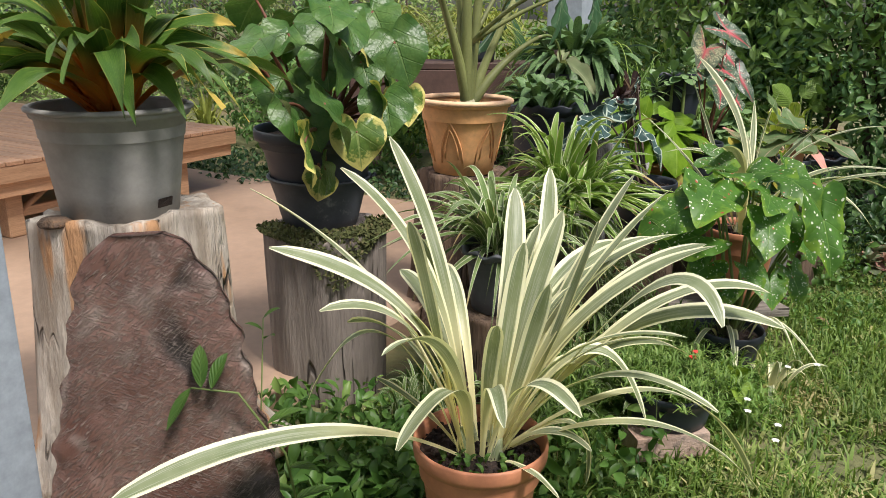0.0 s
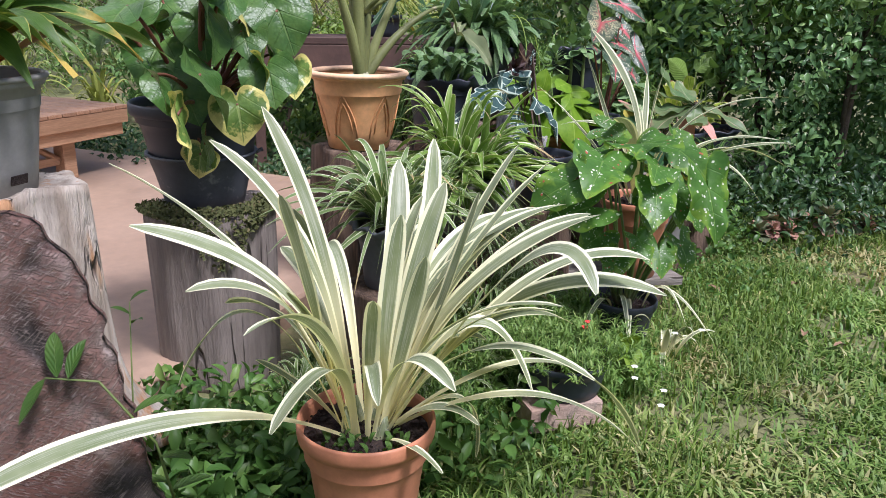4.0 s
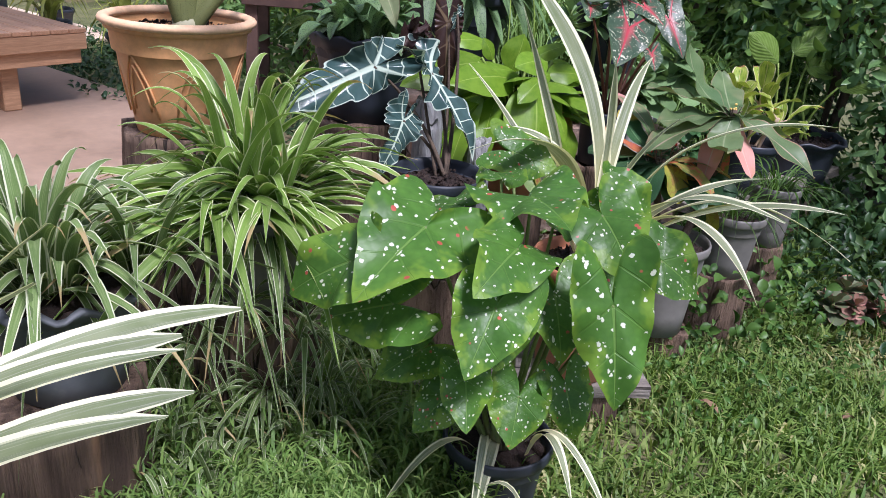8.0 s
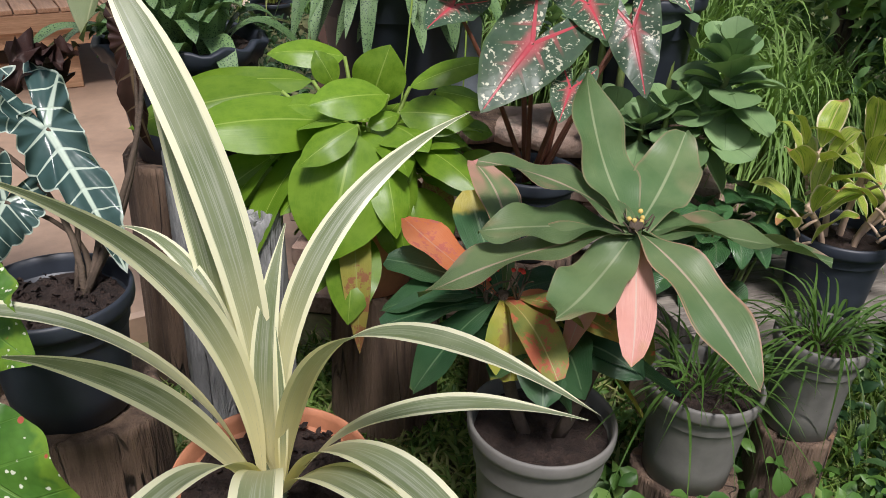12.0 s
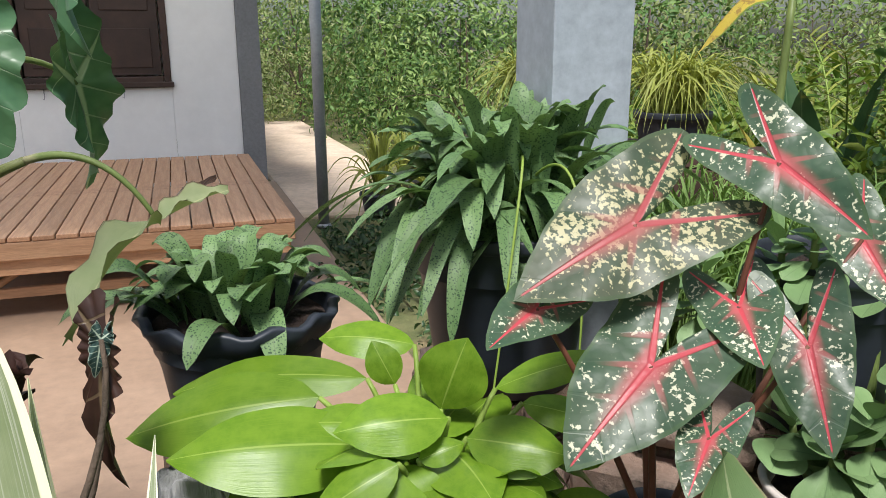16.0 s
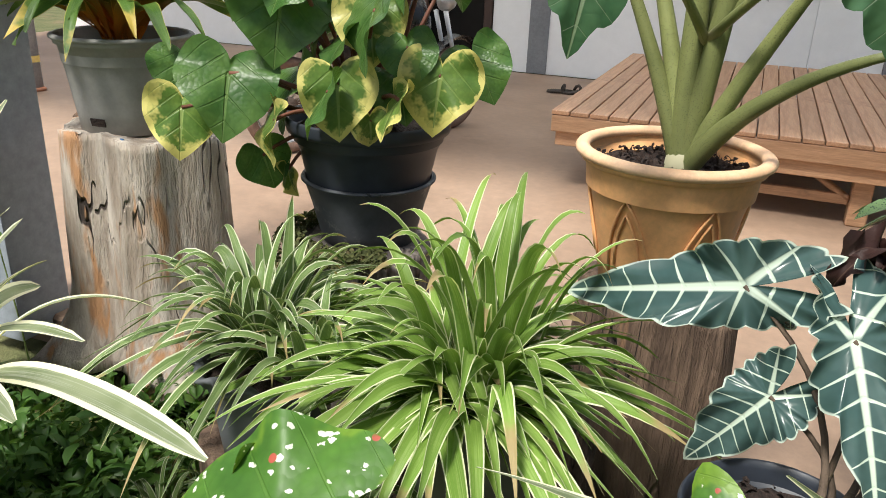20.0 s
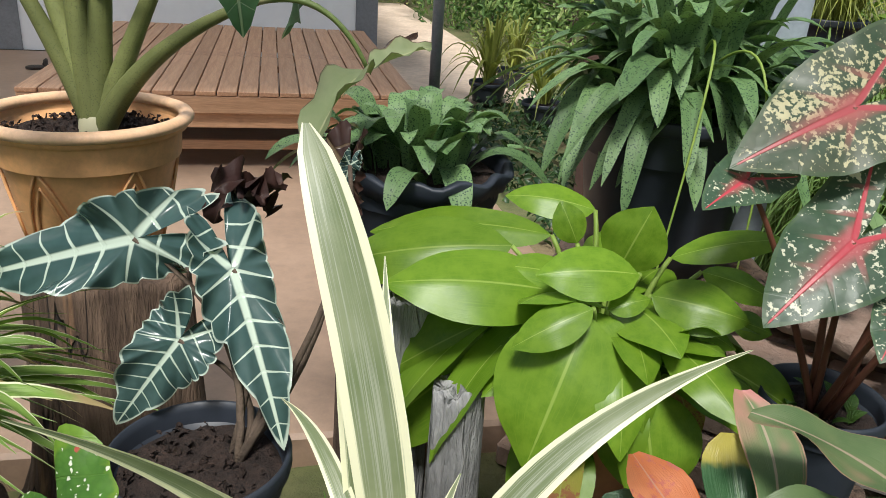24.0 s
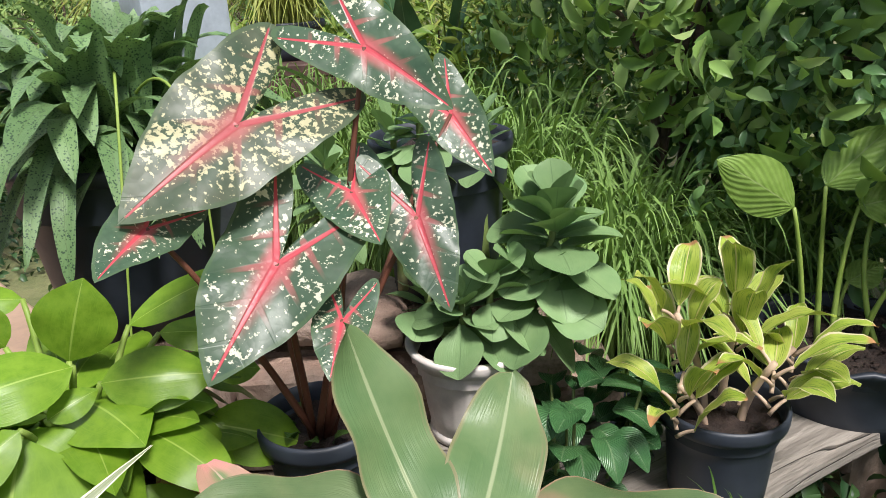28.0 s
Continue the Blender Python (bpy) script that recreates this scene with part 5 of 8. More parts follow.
# striped lily in front: tall leaves, then the low and arching ones
crinum = potted("potted_striped_lily", 0.10, 1.57, 0.02, 0.155, 0.105, 0.31, M_TERRACOTTA, "large cream-striped crinum lily in a terracotta pot on grass", seed=1, soil=0.035, rim_h=0.04)
crumbs(piece(crinum, "soil"), 0.135, 0.28, 260, 4)
LILY_TALL = (
    (-173, 0.407, 0.5, 0.429, 0.026, 0.018), (174, 0.466, 0.598, 0.412, 0.106, -0.009), (157, 0.306, 0.631, 0.465, 0.013, -0.006), (136, 0.261, 0.692, 0.442, 0.028, 0.005),
    (-162, 0.126, 0.558, 0.383, 0.077, -0.022), (-39, 0.048, 0.519, 0.261, 0.01, -0.014), (75, 0.289, 0.55, 0.323, 0.064, -0.053), (63, 0.337, 0.599, 0.367, 0.075, -0.111),
    (39, 0.44, 0.592, 0.378, 0.124, -0.056), (23, 0.429, 0.584, 0.404, 0.111, -0.045), (43, 0.206, 0.53, 0.289, 0.045, -0.023), (-54, 0.148, 0.465, 0.238, 0.057, 0.026),
    (37, 0.532, 0.404, 0.482, 0.153, -0.081), (25, 0.569, 0.43, 0.429, 0.161, -0.046), (14, 0.208, 0.535, 0.272, 0.125, -0.015))
LILY_LOW = (
    (-37, 0.453, 0.441, 0.655, 0.315, 0.133), (5, 0.592, 0.376, 0.496, 0.313, -0.011), (10, 0.68, 0.263, 0.46, 0.253, -0.015), (-37, 0.464, 0.277, 0.39, 0.184, -0.006),
    (1, 0.325, 0.083, 0.487, 0.181, -0.034), (2, 0.616, -0.112, 0.24, 0.34, -0.08), (9, 0.645, -0.137, 0.323, 0.427, -0.005), (-53, 0.2, 0.017, 0.059, 0.096, -0.002),
    (-163, 0.336, 0.187, 0.527, 0.171, -0.02), (-123, 0.273, 0.165, 0.376, 0.085, 0.053), (165, 0.202, 0.152, 0.099, 0.085, -0.008), (-6, 0.202, 0.021, 0.129, 0.102, -0.017),
    (8, 0.209, -0.104, 0.177, 0.227, -0.009), (10, 0.436, 0.214, 0.362, 0.195, -0.029), (-152, 0.738, 0.106, 0.273, 0.343, 0.037))
LILY_OVER = ((0.462, 0.66, 0.315, 0.30, 0.62), (0.512, 0.336, 0.433, 0.26, 0.60), (0.56, 0.187, 0.448, 0.28, 0.52), (0.47, 0.42, 0.40, 0.24, 0.58))
rngc = np.random.RandomState(11)
for i, (x, y, z, run, high) in enumerate(LILY_OVER):
    az = math.degrees(math.atan2(y, x))
    part("leaf", blade("leaf", polar(0.045, az, 0.27), (x * run, y * run, 0.27 + high * 0.75), (x, y, 0.27 + z), (0.062, 0.058, 0.068, 0.056)[i], 24, "tongue", 0.16, (8, -14, -10, 12)[i], 0.02, polar(1, az + 90, 0), 7, i), M_CRINUM, crinum)
for i, row in enumerate(LILY_TALL):
    bent_leaf(crinum, M_CRINUM, row, polar(0.045, row[0], 0.27), rngc.uniform(0.044, 0.058), kind="tongue", n=24, cols=7, fold=0.16, wave=0.025, twist=rngc.uniform(-38, 38), seed=i)
for i, row in enumerate(LILY_LOW):
    small = row[1] < 0.25 and row[2] < 0.16
    bent_leaf(crinum, M_CRINUM, row, polar(0.05, row[0], 0.27), 0.03 if small else rngc.uniform(0.040, 0.052), kind="tongue", n=24, cols=7, fold=0.18, wave=0.03, twist=rngc.uniform(-38, 38), seed=i)
for k in range(12):
    az = -150 + 27 * k + rngc.uniform(-10, 10)
    L = rngc.uniform(0.34, 0.52)
    arc_leaf("leaf", M_CRINUM, crinum, az, L * rngc.uniform(0.55, 0.95), L * rngc.uniform(0.5, 0.95), L * rngc.uniform(0.7, 1.0), rngc.uniform(0.030, 0.042), polar(0.04, az, 0.27), rngc.uniform(0.2, 0.4), kind="tongue", n=20, cols=7, fold=0.25, twist=rngc.uniform(-50, 50), seed=k)
for k in range(5):
    az = k * 137.5
    L = rngc.uniform(0.40, 0.62)
    arc_leaf("leaf", M_CRINUM, crinum, az, L * 0.32, L * 0.85, L * 0.6, rngc.uniform(0.028, 0.04), polar(0.03, az, 0.27), 0.3, kind="tongue", n=16, cols=7, fold=0.3, twist=rngc.uniform(-30, 30), seed=k)
for bx, by in ((-0.035, 0.0), (0.03, -0.03), (0.02, 0.035), (-0.02, 0.04)):
    part("bulb_neck", tube("bulb_neck", bez((bx, by, 0.25), (bx * 1.1, by * 1.1, 0.29), (bx * 1.3, by * 1.3, 0.33), 7), 0.026, 0.008, 10), M_CRINUM, crinum)
rngs = np.random.RandomState(71)
for k in range(34):
    a, q = rngs.uniform(200, 330), rngs.uniform(0.06, 0.125)
    part("seedling", blade("seedling", polar(q, a, 0.278), np.add(polar(q, a, 0.278), (0, 0, 0.02)), np.add(polar(q, a, 0.283), (rngs.uniform(-0.02, 0.02), rngs.uniform(-0.02, 0.02), 0.016)), 0.014, 5, "oval", cols=3), M_WEED, crinum)

# second striped lily
lily = potted("potted_striped_lily", 1.203, 2.972, 0.146, 0.146, 0.10, 0.32, M_TERRACOTTA, "cream-striped crinum lily in a terracotta pot on a plank", seed=2, soil=0.03, rim_h=0.03)
crumbs(piece(lily, "soil"), 0.125, 0.295, 220, 5)
LILY_TWO = (
    (169, 0.217, 0.689, 0.413, -0.074, 0.0, 0.05), (161, 0.236, 0.622, 0.316, 0.106, 0.0, 0.036), (145, 0.434, 0.448, 0.271, 0.172, 0.0, 0.03),
    (169, 0.307, 0.32, 0.415, 0.023, 0.0, 0.026), (-100, 0.268, 0.583, 0.387, -0.017, 0.0, 0.04), (71, 0.346, 0.5, 0.442, -0.045, 0.0, 0.038),
    (92, 0.046, 0.405, 0.223, -0.065, 0.0, 0.036), (-78, 0.353, 0.491, 0.3, 0.106, -0.057, 0.036), (-126, 0.502, 0.401, 0.45, 0.093, 0.0, 0.036),
    (-19, 0.492, 0.464, 0.463, 0.059, 0.0, 0.036), (5, 0.41, 0.287, 0.269, 0.126, 0.0, 0.034), (-22, 0.549, 0.189, 0.405, 0.202, 0.0, 0.034),
    (-29, 0.519, 0.308, 0.295, 0.187, 0.0, 0.03), (-52, 0.472, 0.129, 0.412, 0.222, 0.0, 0.034), (-66, 0.586, 0.374, 0.367, 0.185, 0.0, 0.032),
    (-27, 0.033, 0.315, 0.156, 0.044, 0.0, 0.014))
for i, row in enumerate(LILY_TWO):
    bent_leaf(lily, M_CRINUM, row[:6], polar(0.02, row[0], 0.28), row[6] * (1.16 if i == 0 else 1.0 if row[2] > 0.3 and row[1] < 0.45 else 1.62), kind="tongue" if i == 0 else "strap", face=polar(0.77, -48, 0.64) if row[2] > 0.3 and row[1] < 0.45 else None, n=26, cols=7, fold=0.16, wave=0.02, twist=rngc.uniform(-18, 18), seed=i)
for bx, by in ((-0.018, 0.0), (0.02, -0.012)):
    part("bulb_neck", tube("bulb_neck", bez((bx, by, 0.27), (bx, by, 0.30), (bx * 1.2, by * 1.2, 0.335), 7), 0.018, 0.006, 10), M_CRINUM, lily)

# orange-footed plant on the pale stump
orange = potted("potted_orange_foot_plant", -0.785, 1.855, 0.775, 0.18, 0.135, 0.265, M_PALE_GREY, "bushy plant with orange leaf feet in a large grey pot", seed=3, soil=0.04, rim_h=0.025, rim_w=0.01)
rim_ring(piece(orange, "pot"), 0.18, 0.258, 0.009, M_PALE_GREY)
tuft(orange, M_ORANGE_LEAF, 52, 0.24, 0.56, 0.30, 0.072, 21, 0.05, "lance", 16, 7, (0.3, 0.8), 0.35, wave=0.09, sag=0.3)
tuft(orange, M_ORANGE_LEAF, 22, 0.24, 0.45, 0.42, 0.07, 121, 0.04, "lance", 16, 7, (0.05, 0.4), 0.3, wave=0.07)
part("scuff", box("scuff", 0.045, 0.004, 0.022, 0.001), M_SOIL, piece(orange, "pot"), "torn hole in the pot wall", pose(0.130, -0.058, 0.04, 12, 0, 66))

# heart-leaved plant in black pot and bucket
heart = thing("potted_heart_leaf_plant", -0.40, 2.51, 0.575, 0, "heart-leaved plant with yellow-edged leaves in a black pot", "potted plant", "potted plants on the terrace edge")
part("bucket", pot_mesh("bucket", 0.166, 0.12, 0.17, 0.012, 0.004), M_BUCKET, heart, "dusty dark bucket under the pot")
rim_ring(piece(heart, "bucket"), 0.166, 0.166, 0.006, M_BUCKET)
part("handle", tube("handle", [(0.168, -0.02, 0.165), (0.182, -0.015, 0.172), (0.186, 0.0, 0.168), (0.182, 0.015, 0.172), (0.168, 0.02, 0.165)], 0.004, 0.004), M_BUCKET, piece(heart, "bucket"))
part("pot", pot_mesh("pot", 0.205, 0.145, 0.21, 0.035, 0.014), M_NAVY_POT, heart, m=pose(0, 0, 0.115))
part("soil", soil_mesh("soil", 0.185, 0.295, 9), M_SOIL, heart)
HEARTS_EAST = (
    (0.071, -0.196, 0.606, -19, -77, -21, 0.195), (0.071, -0.323, 0.431, -7, -62, -13, 0.19), (0.21, -0.079, 0.433, 4, -72, 4, 0.146), (0.151, -0.006, 0.576, 4, -57, 7, 0.139),
    (0.194, 0.074, 0.511, 8, -72, 13, 0.11), (0.225, 0.144, 0.456, -28, -73, -19, 0.157), (0.089, 0.245, 0.474, 36, -63, 43, 0.136), (0.161, 0.058, 0.425, 13, -64, 17, 0.12),
    (-0.018, -0.442, 0.441, -7, -66, -16, 0.12), (0.033, -0.44, 0.344, -11, -73, -20, 0.148), (0.221, -0.009, 0.355, 81, -89, 84, 0.08), (0.061, -0.257, 0.235, 81, -88, 75, 0.11))
HEARTS_SOUTH = (
    (0.044, -0.1, 0.551, -71, -69, 10, 0.15), (0.15, -0.051, 0.533, -67, -50, 18, 0.15), (-0.016, -0.18, 0.399, -42, -63, 36, 0.193), (0.228, -0.101, 0.419, -70, -68, 15, 0.164),
    (0.151, -0.221, 0.34, -64, -73, 19, 0.165), (0.035, -0.2, 0.193, 180, -81, -96, 0.11), (0.252, -0.001, 0.593, -45, -72, 39, 0.198), (-0.087, -0.1, 0.482, -120, -59, -39, 0.18),
    (0.031, -0.05, 0.649, -66, -53, 14, 0.16), (0.277, 0.049, 0.413, -73, -55, 14, 0.135), (-0.093, 0.05, 0.612, -103, -59, -22, 0.16), (0.082, 0.1, 0.666, -105, -56, -21, 0.16), (0.174, 0.099, 0.685, -52, -53, 31, 0.17))
HEARTS = [broad("leaf", "heart", 1.0, 1.12, 0.20, 0.35, 0.07, seed=s) for s in range(4)]
HEARTS_Y = [broad("leaf", "heart", 1.0, 1.08, 0.2, 0.45, 0.08, seed=s + 5) for s in range(3)]
rngh = np.random.RandomState(5)


def broad_leaf(parent, me, material, row, foot, r0, r1, stem, bow=0.06, grow=1.08):
    x, y, z, az, pitch, roll, size = row
    p, f = np.array((x, y, z)), np.array(foot, float)
    mid = (p + f) / 2 + np.array([(p - f)[0] * 0.1, (p - f)[1] * 0.1, bow + 0.15 * abs(p[2] - f[2])])
    stalk(parent, f, mid, p, r0, r1, stem)
    return part("leaf", me, material, parent, m=leaf_pose((x, y, z), az, pitch, roll) @ Matrix.Scale(size * grow, 4))


for i, row in enumerate(HEARTS_EAST + HEARTS_SOUTH):
    y = i in (2, 3, 5, 9, 10, 16, 17, 21)
    broad_leaf(heart, (HEARTS_Y[i % 3] if y else HEARTS[i % 4]), M_HEART_Y if y else M_HEART, row[:4] + (row[4] * (0.93 if y else 0.80), row[5] * 0.8, row[6]), polar(0.05 * rngh.uniform(0.2, 1), row[3], 0.29), 0.008, 0.004, M_STEM_RED, 0.06, 1.22 if i < 12 else 1.03)
for k in range(8):
    az = 90 + k * 32 + rngh.uniform(-10, 10)
    p = polar(rngh.uniform(0.12, 0.28), az, rngh.uniform(0.40, 0.72))
    broad_leaf(heart, HEARTS[k % 4], M_HEART, (*p, az, rngh.uniform(-50, -20), rngh.uniform(-20, 20), rngh.uniform(0.13, 0.18)), polar(0.04, az, 0.29), 0.008, 0.004, M_STEM_RED)
part("heart_stem", tube("heart_stem", bez((0.0, 0.0, 0.28), (0.02, 0.05, 0.45), (0.05, 0.12, 0.75), 9), 0.017, 0.010, 9), M_STEM_RED, heart)

# elephant ear in the ochre pot
ochre = potted("potted_elephant_ear", 0.09, 3.09, 0.648, 0.183, 0.118, 0.295, M_ORANGE_POT, "thick-stalked elephant ear plant in an ochre plastic pot", seed=6, soil=0.045, rim_h=0.03)
rim_ring(piece(ochre, "pot"), 0.180, 0.285, 0.015, M_ORANGE_RIM, "faded pale pot rim")
crumbs(piece(ochre, "soil"), 0.16, 0.255, 420, 8)
for k in range(6):
    q = 60 * k + 8
    for wd, base, top in ((20, 0.05, 0.215), (12, 0.07, 0.185)):
        pts = []
        for u in np.linspace(-1, 1, 17):
            z = base + (top - base) * (1 - abs(u)) ** 0.55
            pts.append(polar(0.118 + (0.171 - 0.118) * z / 0.265 + 0.001, q + u * wd, z))
        part("relief", tube("relief", pts, 0.003, 0.003, 6), M_ORANGE_POT, piece(ochre, "pot"))
FOOT = (0.012, 0.014, 0.24)
for p1, p2, r0, r1 in (((-0.02, -0.03, 0.42), (-0.105, -0.145, 0.70), 0.022, 0.008), ((-0.01, -0.01, 0.45), (-0.13, -0.07, 0.74), 0.025, 0.010), ((0.0, 0.0, 0.45), (0.0, 0.0, 0.92), 0.030, 0.014),
                       ((0.03, 0.03, 0.48), (0.07, 0.075, 0.92), 0.028, 0.012), ((0.07, 0.06, 0.42), (0.19, 0.14, 0.66), 0.024, 0.010), ((-0.02, 0.03, 0.5), (-0.04, 0.10, 0.90), 0.022, 0.010)):
    stalk(ochre, FOOT, p1, p2, r0, r1, M_STEM_SPECKLED, n=14, seg=12)
stalk(ochre, FOOT, (0.13, 0.06, 0.44), (0.30, 0.20, 0.52), 0.025, 0.007, M_STEM_SPECKLED, n=14, seg=12)
stalk(ochre, (0.30, 0.20, 0.52), (0.40, 0.28, 0.56), (0.421, 0.345, 0.415), 0.007, 0.004, M_STEM_GREEN, n=14, seg=8)
stalk(ochre, (0.19, 0.14, 0.66), (0.19, 0.28, 0.70), (0.162, 0.354, 0.628), 0.008, 0.004, M_STEM_GREEN, n=12, seg=8)
part("crown", lathe("crown", [(0.03, 0.22), (0.036, 0.25), (0.032, 0.28), (0.02, 0.30)], 16), M_STEM_SPECKLED, ochre, m=pose(0.012, 0.014, 0))
EARS = ((0.485, 0.04, 0.705, 24, -77, 45, 0.281), (0.162, 0.354, 0.628, 131, -64, 111, 0.353), (0.315, -0.3, 0.705, -68, -78, -52, 0.262), (0.292, 0.299, 0.90, -48, -74, 47, 0.30))
for i, row in enumerate(EARS):
    me = broad("leaf", "cala", 1.0, 0.40 if i == 1 else 0.82, 0.5 if i == 1 else 0.10, 0.35, 0.05, 0.11, 15, seed=i, seg=80)
    if i == 1:
        part("leaf", me, M_ELEPHANT, ochre, m=leaf_pose(row[:3], row[3], row[4], row[5]) @ Matrix.Scale(row[6], 4))
    else:
        broad_leaf(ochre, me, M_ELEPHANT, row, (0.02, 0.02, 0.5), 0.010, 0.005, M_STEM_SPECKLED)
for i, (az, rr, rs, w) in enumerate(((75, 0.12, 0.04, 0.055), (-60, 0.24, -0.115, 0.075), (100, 0.13, 0.055, 0.03))):
    arc_leaf("withered_leaf", M_WITHERED if i < 2 else M_MASK_DARK, ochre, az, rr, rs, 0.03 if i != 1 else 0.0, w, (0.421, 0.345, 0.415), 0.5, n=14, cols=7, fold=0.7, wave=0.14, twist=30, kind="oval")

# spider plants
sp1 = potted("potted_spider_plant", 0.203, 2.297, 0.37, 0.135, 0.10, 0.21, M_SLATE_POT, "spider plant with white-edged leaves in a grey scalloped pot", seed=7, lobes=12, lobe=0.05, lip=0.012)
tuft(sp1, M_SPIDER_B, 62, 0.19, 0.46, 0.22, 0.027, 31, 0.05, n=12, droop=(0.4, 0.9), sag=0.25, cx=-0.02)
tuft(sp1, M_SPIDER_B, 36, 0.19, 0.38, 0.28, 0.027, 531, 0.05, n=12, droop=(0.15, 0.65), cx=-0.03, cy=-0.02)
tuft(sp1, M_SPIDER_B, 28, 0.19, 0.36, 0.22, 0.025, 131, 0.05, cx=0.10, cy=0.08, n=11, droop=(0.2, 0.9))
tuft(sp1, M_SPIDER_B, 9, 0.19, 0.30, 0.10, 0.018, 331, 0.06, n=12, droop=(0.85, 1.1), sag=1.3, az0=175, az1=330)
sp2 = potted("potted_spider_plant", 0.45, 2.64, 0.42, 0.14, 0.10, 0.22, M_GREY_POT, "large white-edged spider plant spilling over its pot", seed=8)
tuft(sp2, M_SPIDER, 84, 0.20, 0.47, 0.16, 0.033, 32, 0.05, n=14, cols=5, droop=(0.55, 0.98), sag=0.5, cx=0.03, cy=-0.03)
tuft(sp2, M_SPIDER, 54, 0.20, 0.40, 0.24, 0.031, 532, 0.06, n=13, cols=5, droop=(0.25, 0.75), sag=0.4, cx=0.02)
tuft(sp2, M_SPIDER, 20, 0.20, 0.42, 0.34, 0.030, 132, 0.06, n=13, cols=5, droop=(0.12, 0.42), cx=-0.03, cy=0.03, turn=40)
tuft(sp2, M_SPIDER, 60, 0.20, 0.42, 0.14, 0.029, 232, 0.05, n=13, cols=5, droop=(0.5, 1.0), sag=0.6, cx=-0.09, cy=-0.05)
tuft(sp2, M_SPIDER_B, 46, 0.18, 0.34, 0.08, 0.017, 332, 0.08, n=12, cols=3, droop=(0.7, 1.1), sag=1.7, az0=185, az1=330)

for k, (ox, oy, oz) in enumerate(((0.02, -0.16, 0.04), (0.12, -0.12, -0.02), (0.18, -0.02, 0.0), (0.08, -0.17, -0.14), (0.17, -0.09, -0.16), (-0.07, -0.17, -0.05), (0.20, 0.06, -0.12))):
    tuft(sp2, M_SPIDER_B, 22, oz, 0.19, 0.09, 0.013, 650 + k, 0.03, n=9, cols=3, droop=(0.3, 1.15), sag=1.3, az0=170, az1=420, cx=ox, cy=oy)
for gx, gy, gn, gs in ((0.60, 2.44, 60, 0.30), (0.44, 2.30, 70, 0.30), (0.72, 2.62, 40, 0.26), (0.36, 2.12, 50, 0.26)):
    c = thing("spider_plantlet", gx, gy, 0.0, 0, "white-striped spider plantlet rooted in the grass", "spider plant", "spider plantlets on the ground")
    tuft(c, M_SPIDER_B, gn, 0.03, gs, 0.20, 0.014, 640 + gn, 0.10, n=9, cols=3, droop=(0.2, 1.0))
for gx, gy, rows in ((0.60, 2.53, ((75, 0.10, 0.30, 0.20, 0.0, 0.0, 0.045), (150, 0.22, 0.06, 0.22, 0.08, 0.0, 0.036), (-30, 0.14, 0.12, 0.14, 0.05, 0.0, 0.03))), (0.70, 2.40, ((170, 0.20, 0.05, 0.18, 0.08, 0.0, 0.04), (-20, 0.22, 0.02, 0.18, 0.10, 0.0, 0.04), (60, 0.10, 0.14, 0.12, 0.03, 0.0, 0.03)))):
    c = thing("striped_lily_seedling", gx, gy, 0.02, 0, "young cream-edged striped lily growing in the grass", "plant", "striped lily seedlings")
    for i, row in enumerate(rows):
        bent_leaf(c, M_SPIDER, row[:6], (0, 0, 0.0), row[6], kind="lance", n=14, cols=7, fold=0.3, twist=10, seed=i)

rngp = np.random.RandomState(77)
for k in range(26):
    az = rngp.uniform(0, 360)
    L = rngp.uniform(0.22, 0.42)
    lift = rngp.uniform(0.05, 1.05)
    foot = (rngp.uniform(-0.05, 0.07), rngp.uniform(-0.07, 0.05), 0.20)
    arc_leaf("leaf", M_SPIDER, sp2, az, L * math.cos(lift), L * math.sin(lift), L * (math.sin(lift) + 0.15), rngp.uniform(0.022, 0.032), foot, rngp.uniform(0.3, 0.6), kind="grass", n=13, cols=7, fold=0.35, twist=rngp.uniform(-70, 70), wave=0.03, seed=k)

# veined alocasias
alo = potted("potted_veined_alocasia", 0.80, 2.96, 0.435, 0.12, 0.09, 0.215, M_NAVY_POT, "dark alocasia with white-veined arrow leaves in a black pot", seed=9)
MASKS = ((-0.175, 0.004, 0.418, -129, -16, -69, 0.372), (-0.044, 0.081, 0.402, -4, -51, 12, 0.31), (-0.1, 0.025, 0.29, -102, -50, -60, 0.200), (-0.008, 0.238, 0.53, -146, -74, -112, 0.07))
for i, row in enumerate(MASKS):
    me = broad("leaf", "mask", 1.0, (0.66, 0.66, 1.1, 0.8)[i], 0.10, 0.25, 0.07, 0.10, 18, seed=i + 2, rings=10, seg=144)
    row = row[:2] + (row[2] + 0.035,) + row[3:]
    part("leaf", me, M_MASK, alo, m=leaf_pose(row[:3], *row[3:6]) @ Matrix.Scale(row[6] * 1.08, 4))
    stalk(alo, (0.015, 0.045, 0.18), (row[0] * 0.5 + 0.02, row[1] * 0.5 + 0.13, row[2] * 0.75), row[:3], 0.006, 0.003, M_STEM_BROWN)
DARK = (-0.03, 0.25, 0.505, -75, -74, 6, 0.25)
part("leaf", broad("leaf", "mask", 1.0, 0.66, 0.3, 0.45, 0.03, 0.08, 22, seed=12, rings=8, seg=88), M_MASK_DARK, alo, "dark wine-brown leaf", leaf_pose((DARK[0], DARK[1], DARK[2] + 0.035), *DARK[3:6]) @ Matrix.Scale(DARK[6], 4))
stalk(alo, (0.0, 0.06, 0.18), (0.0, 0.22, 0.30), (DARK[0], DARK[1], DARK[2] + 0.035), 0.005, 0.003, M_STEM_BROWN)
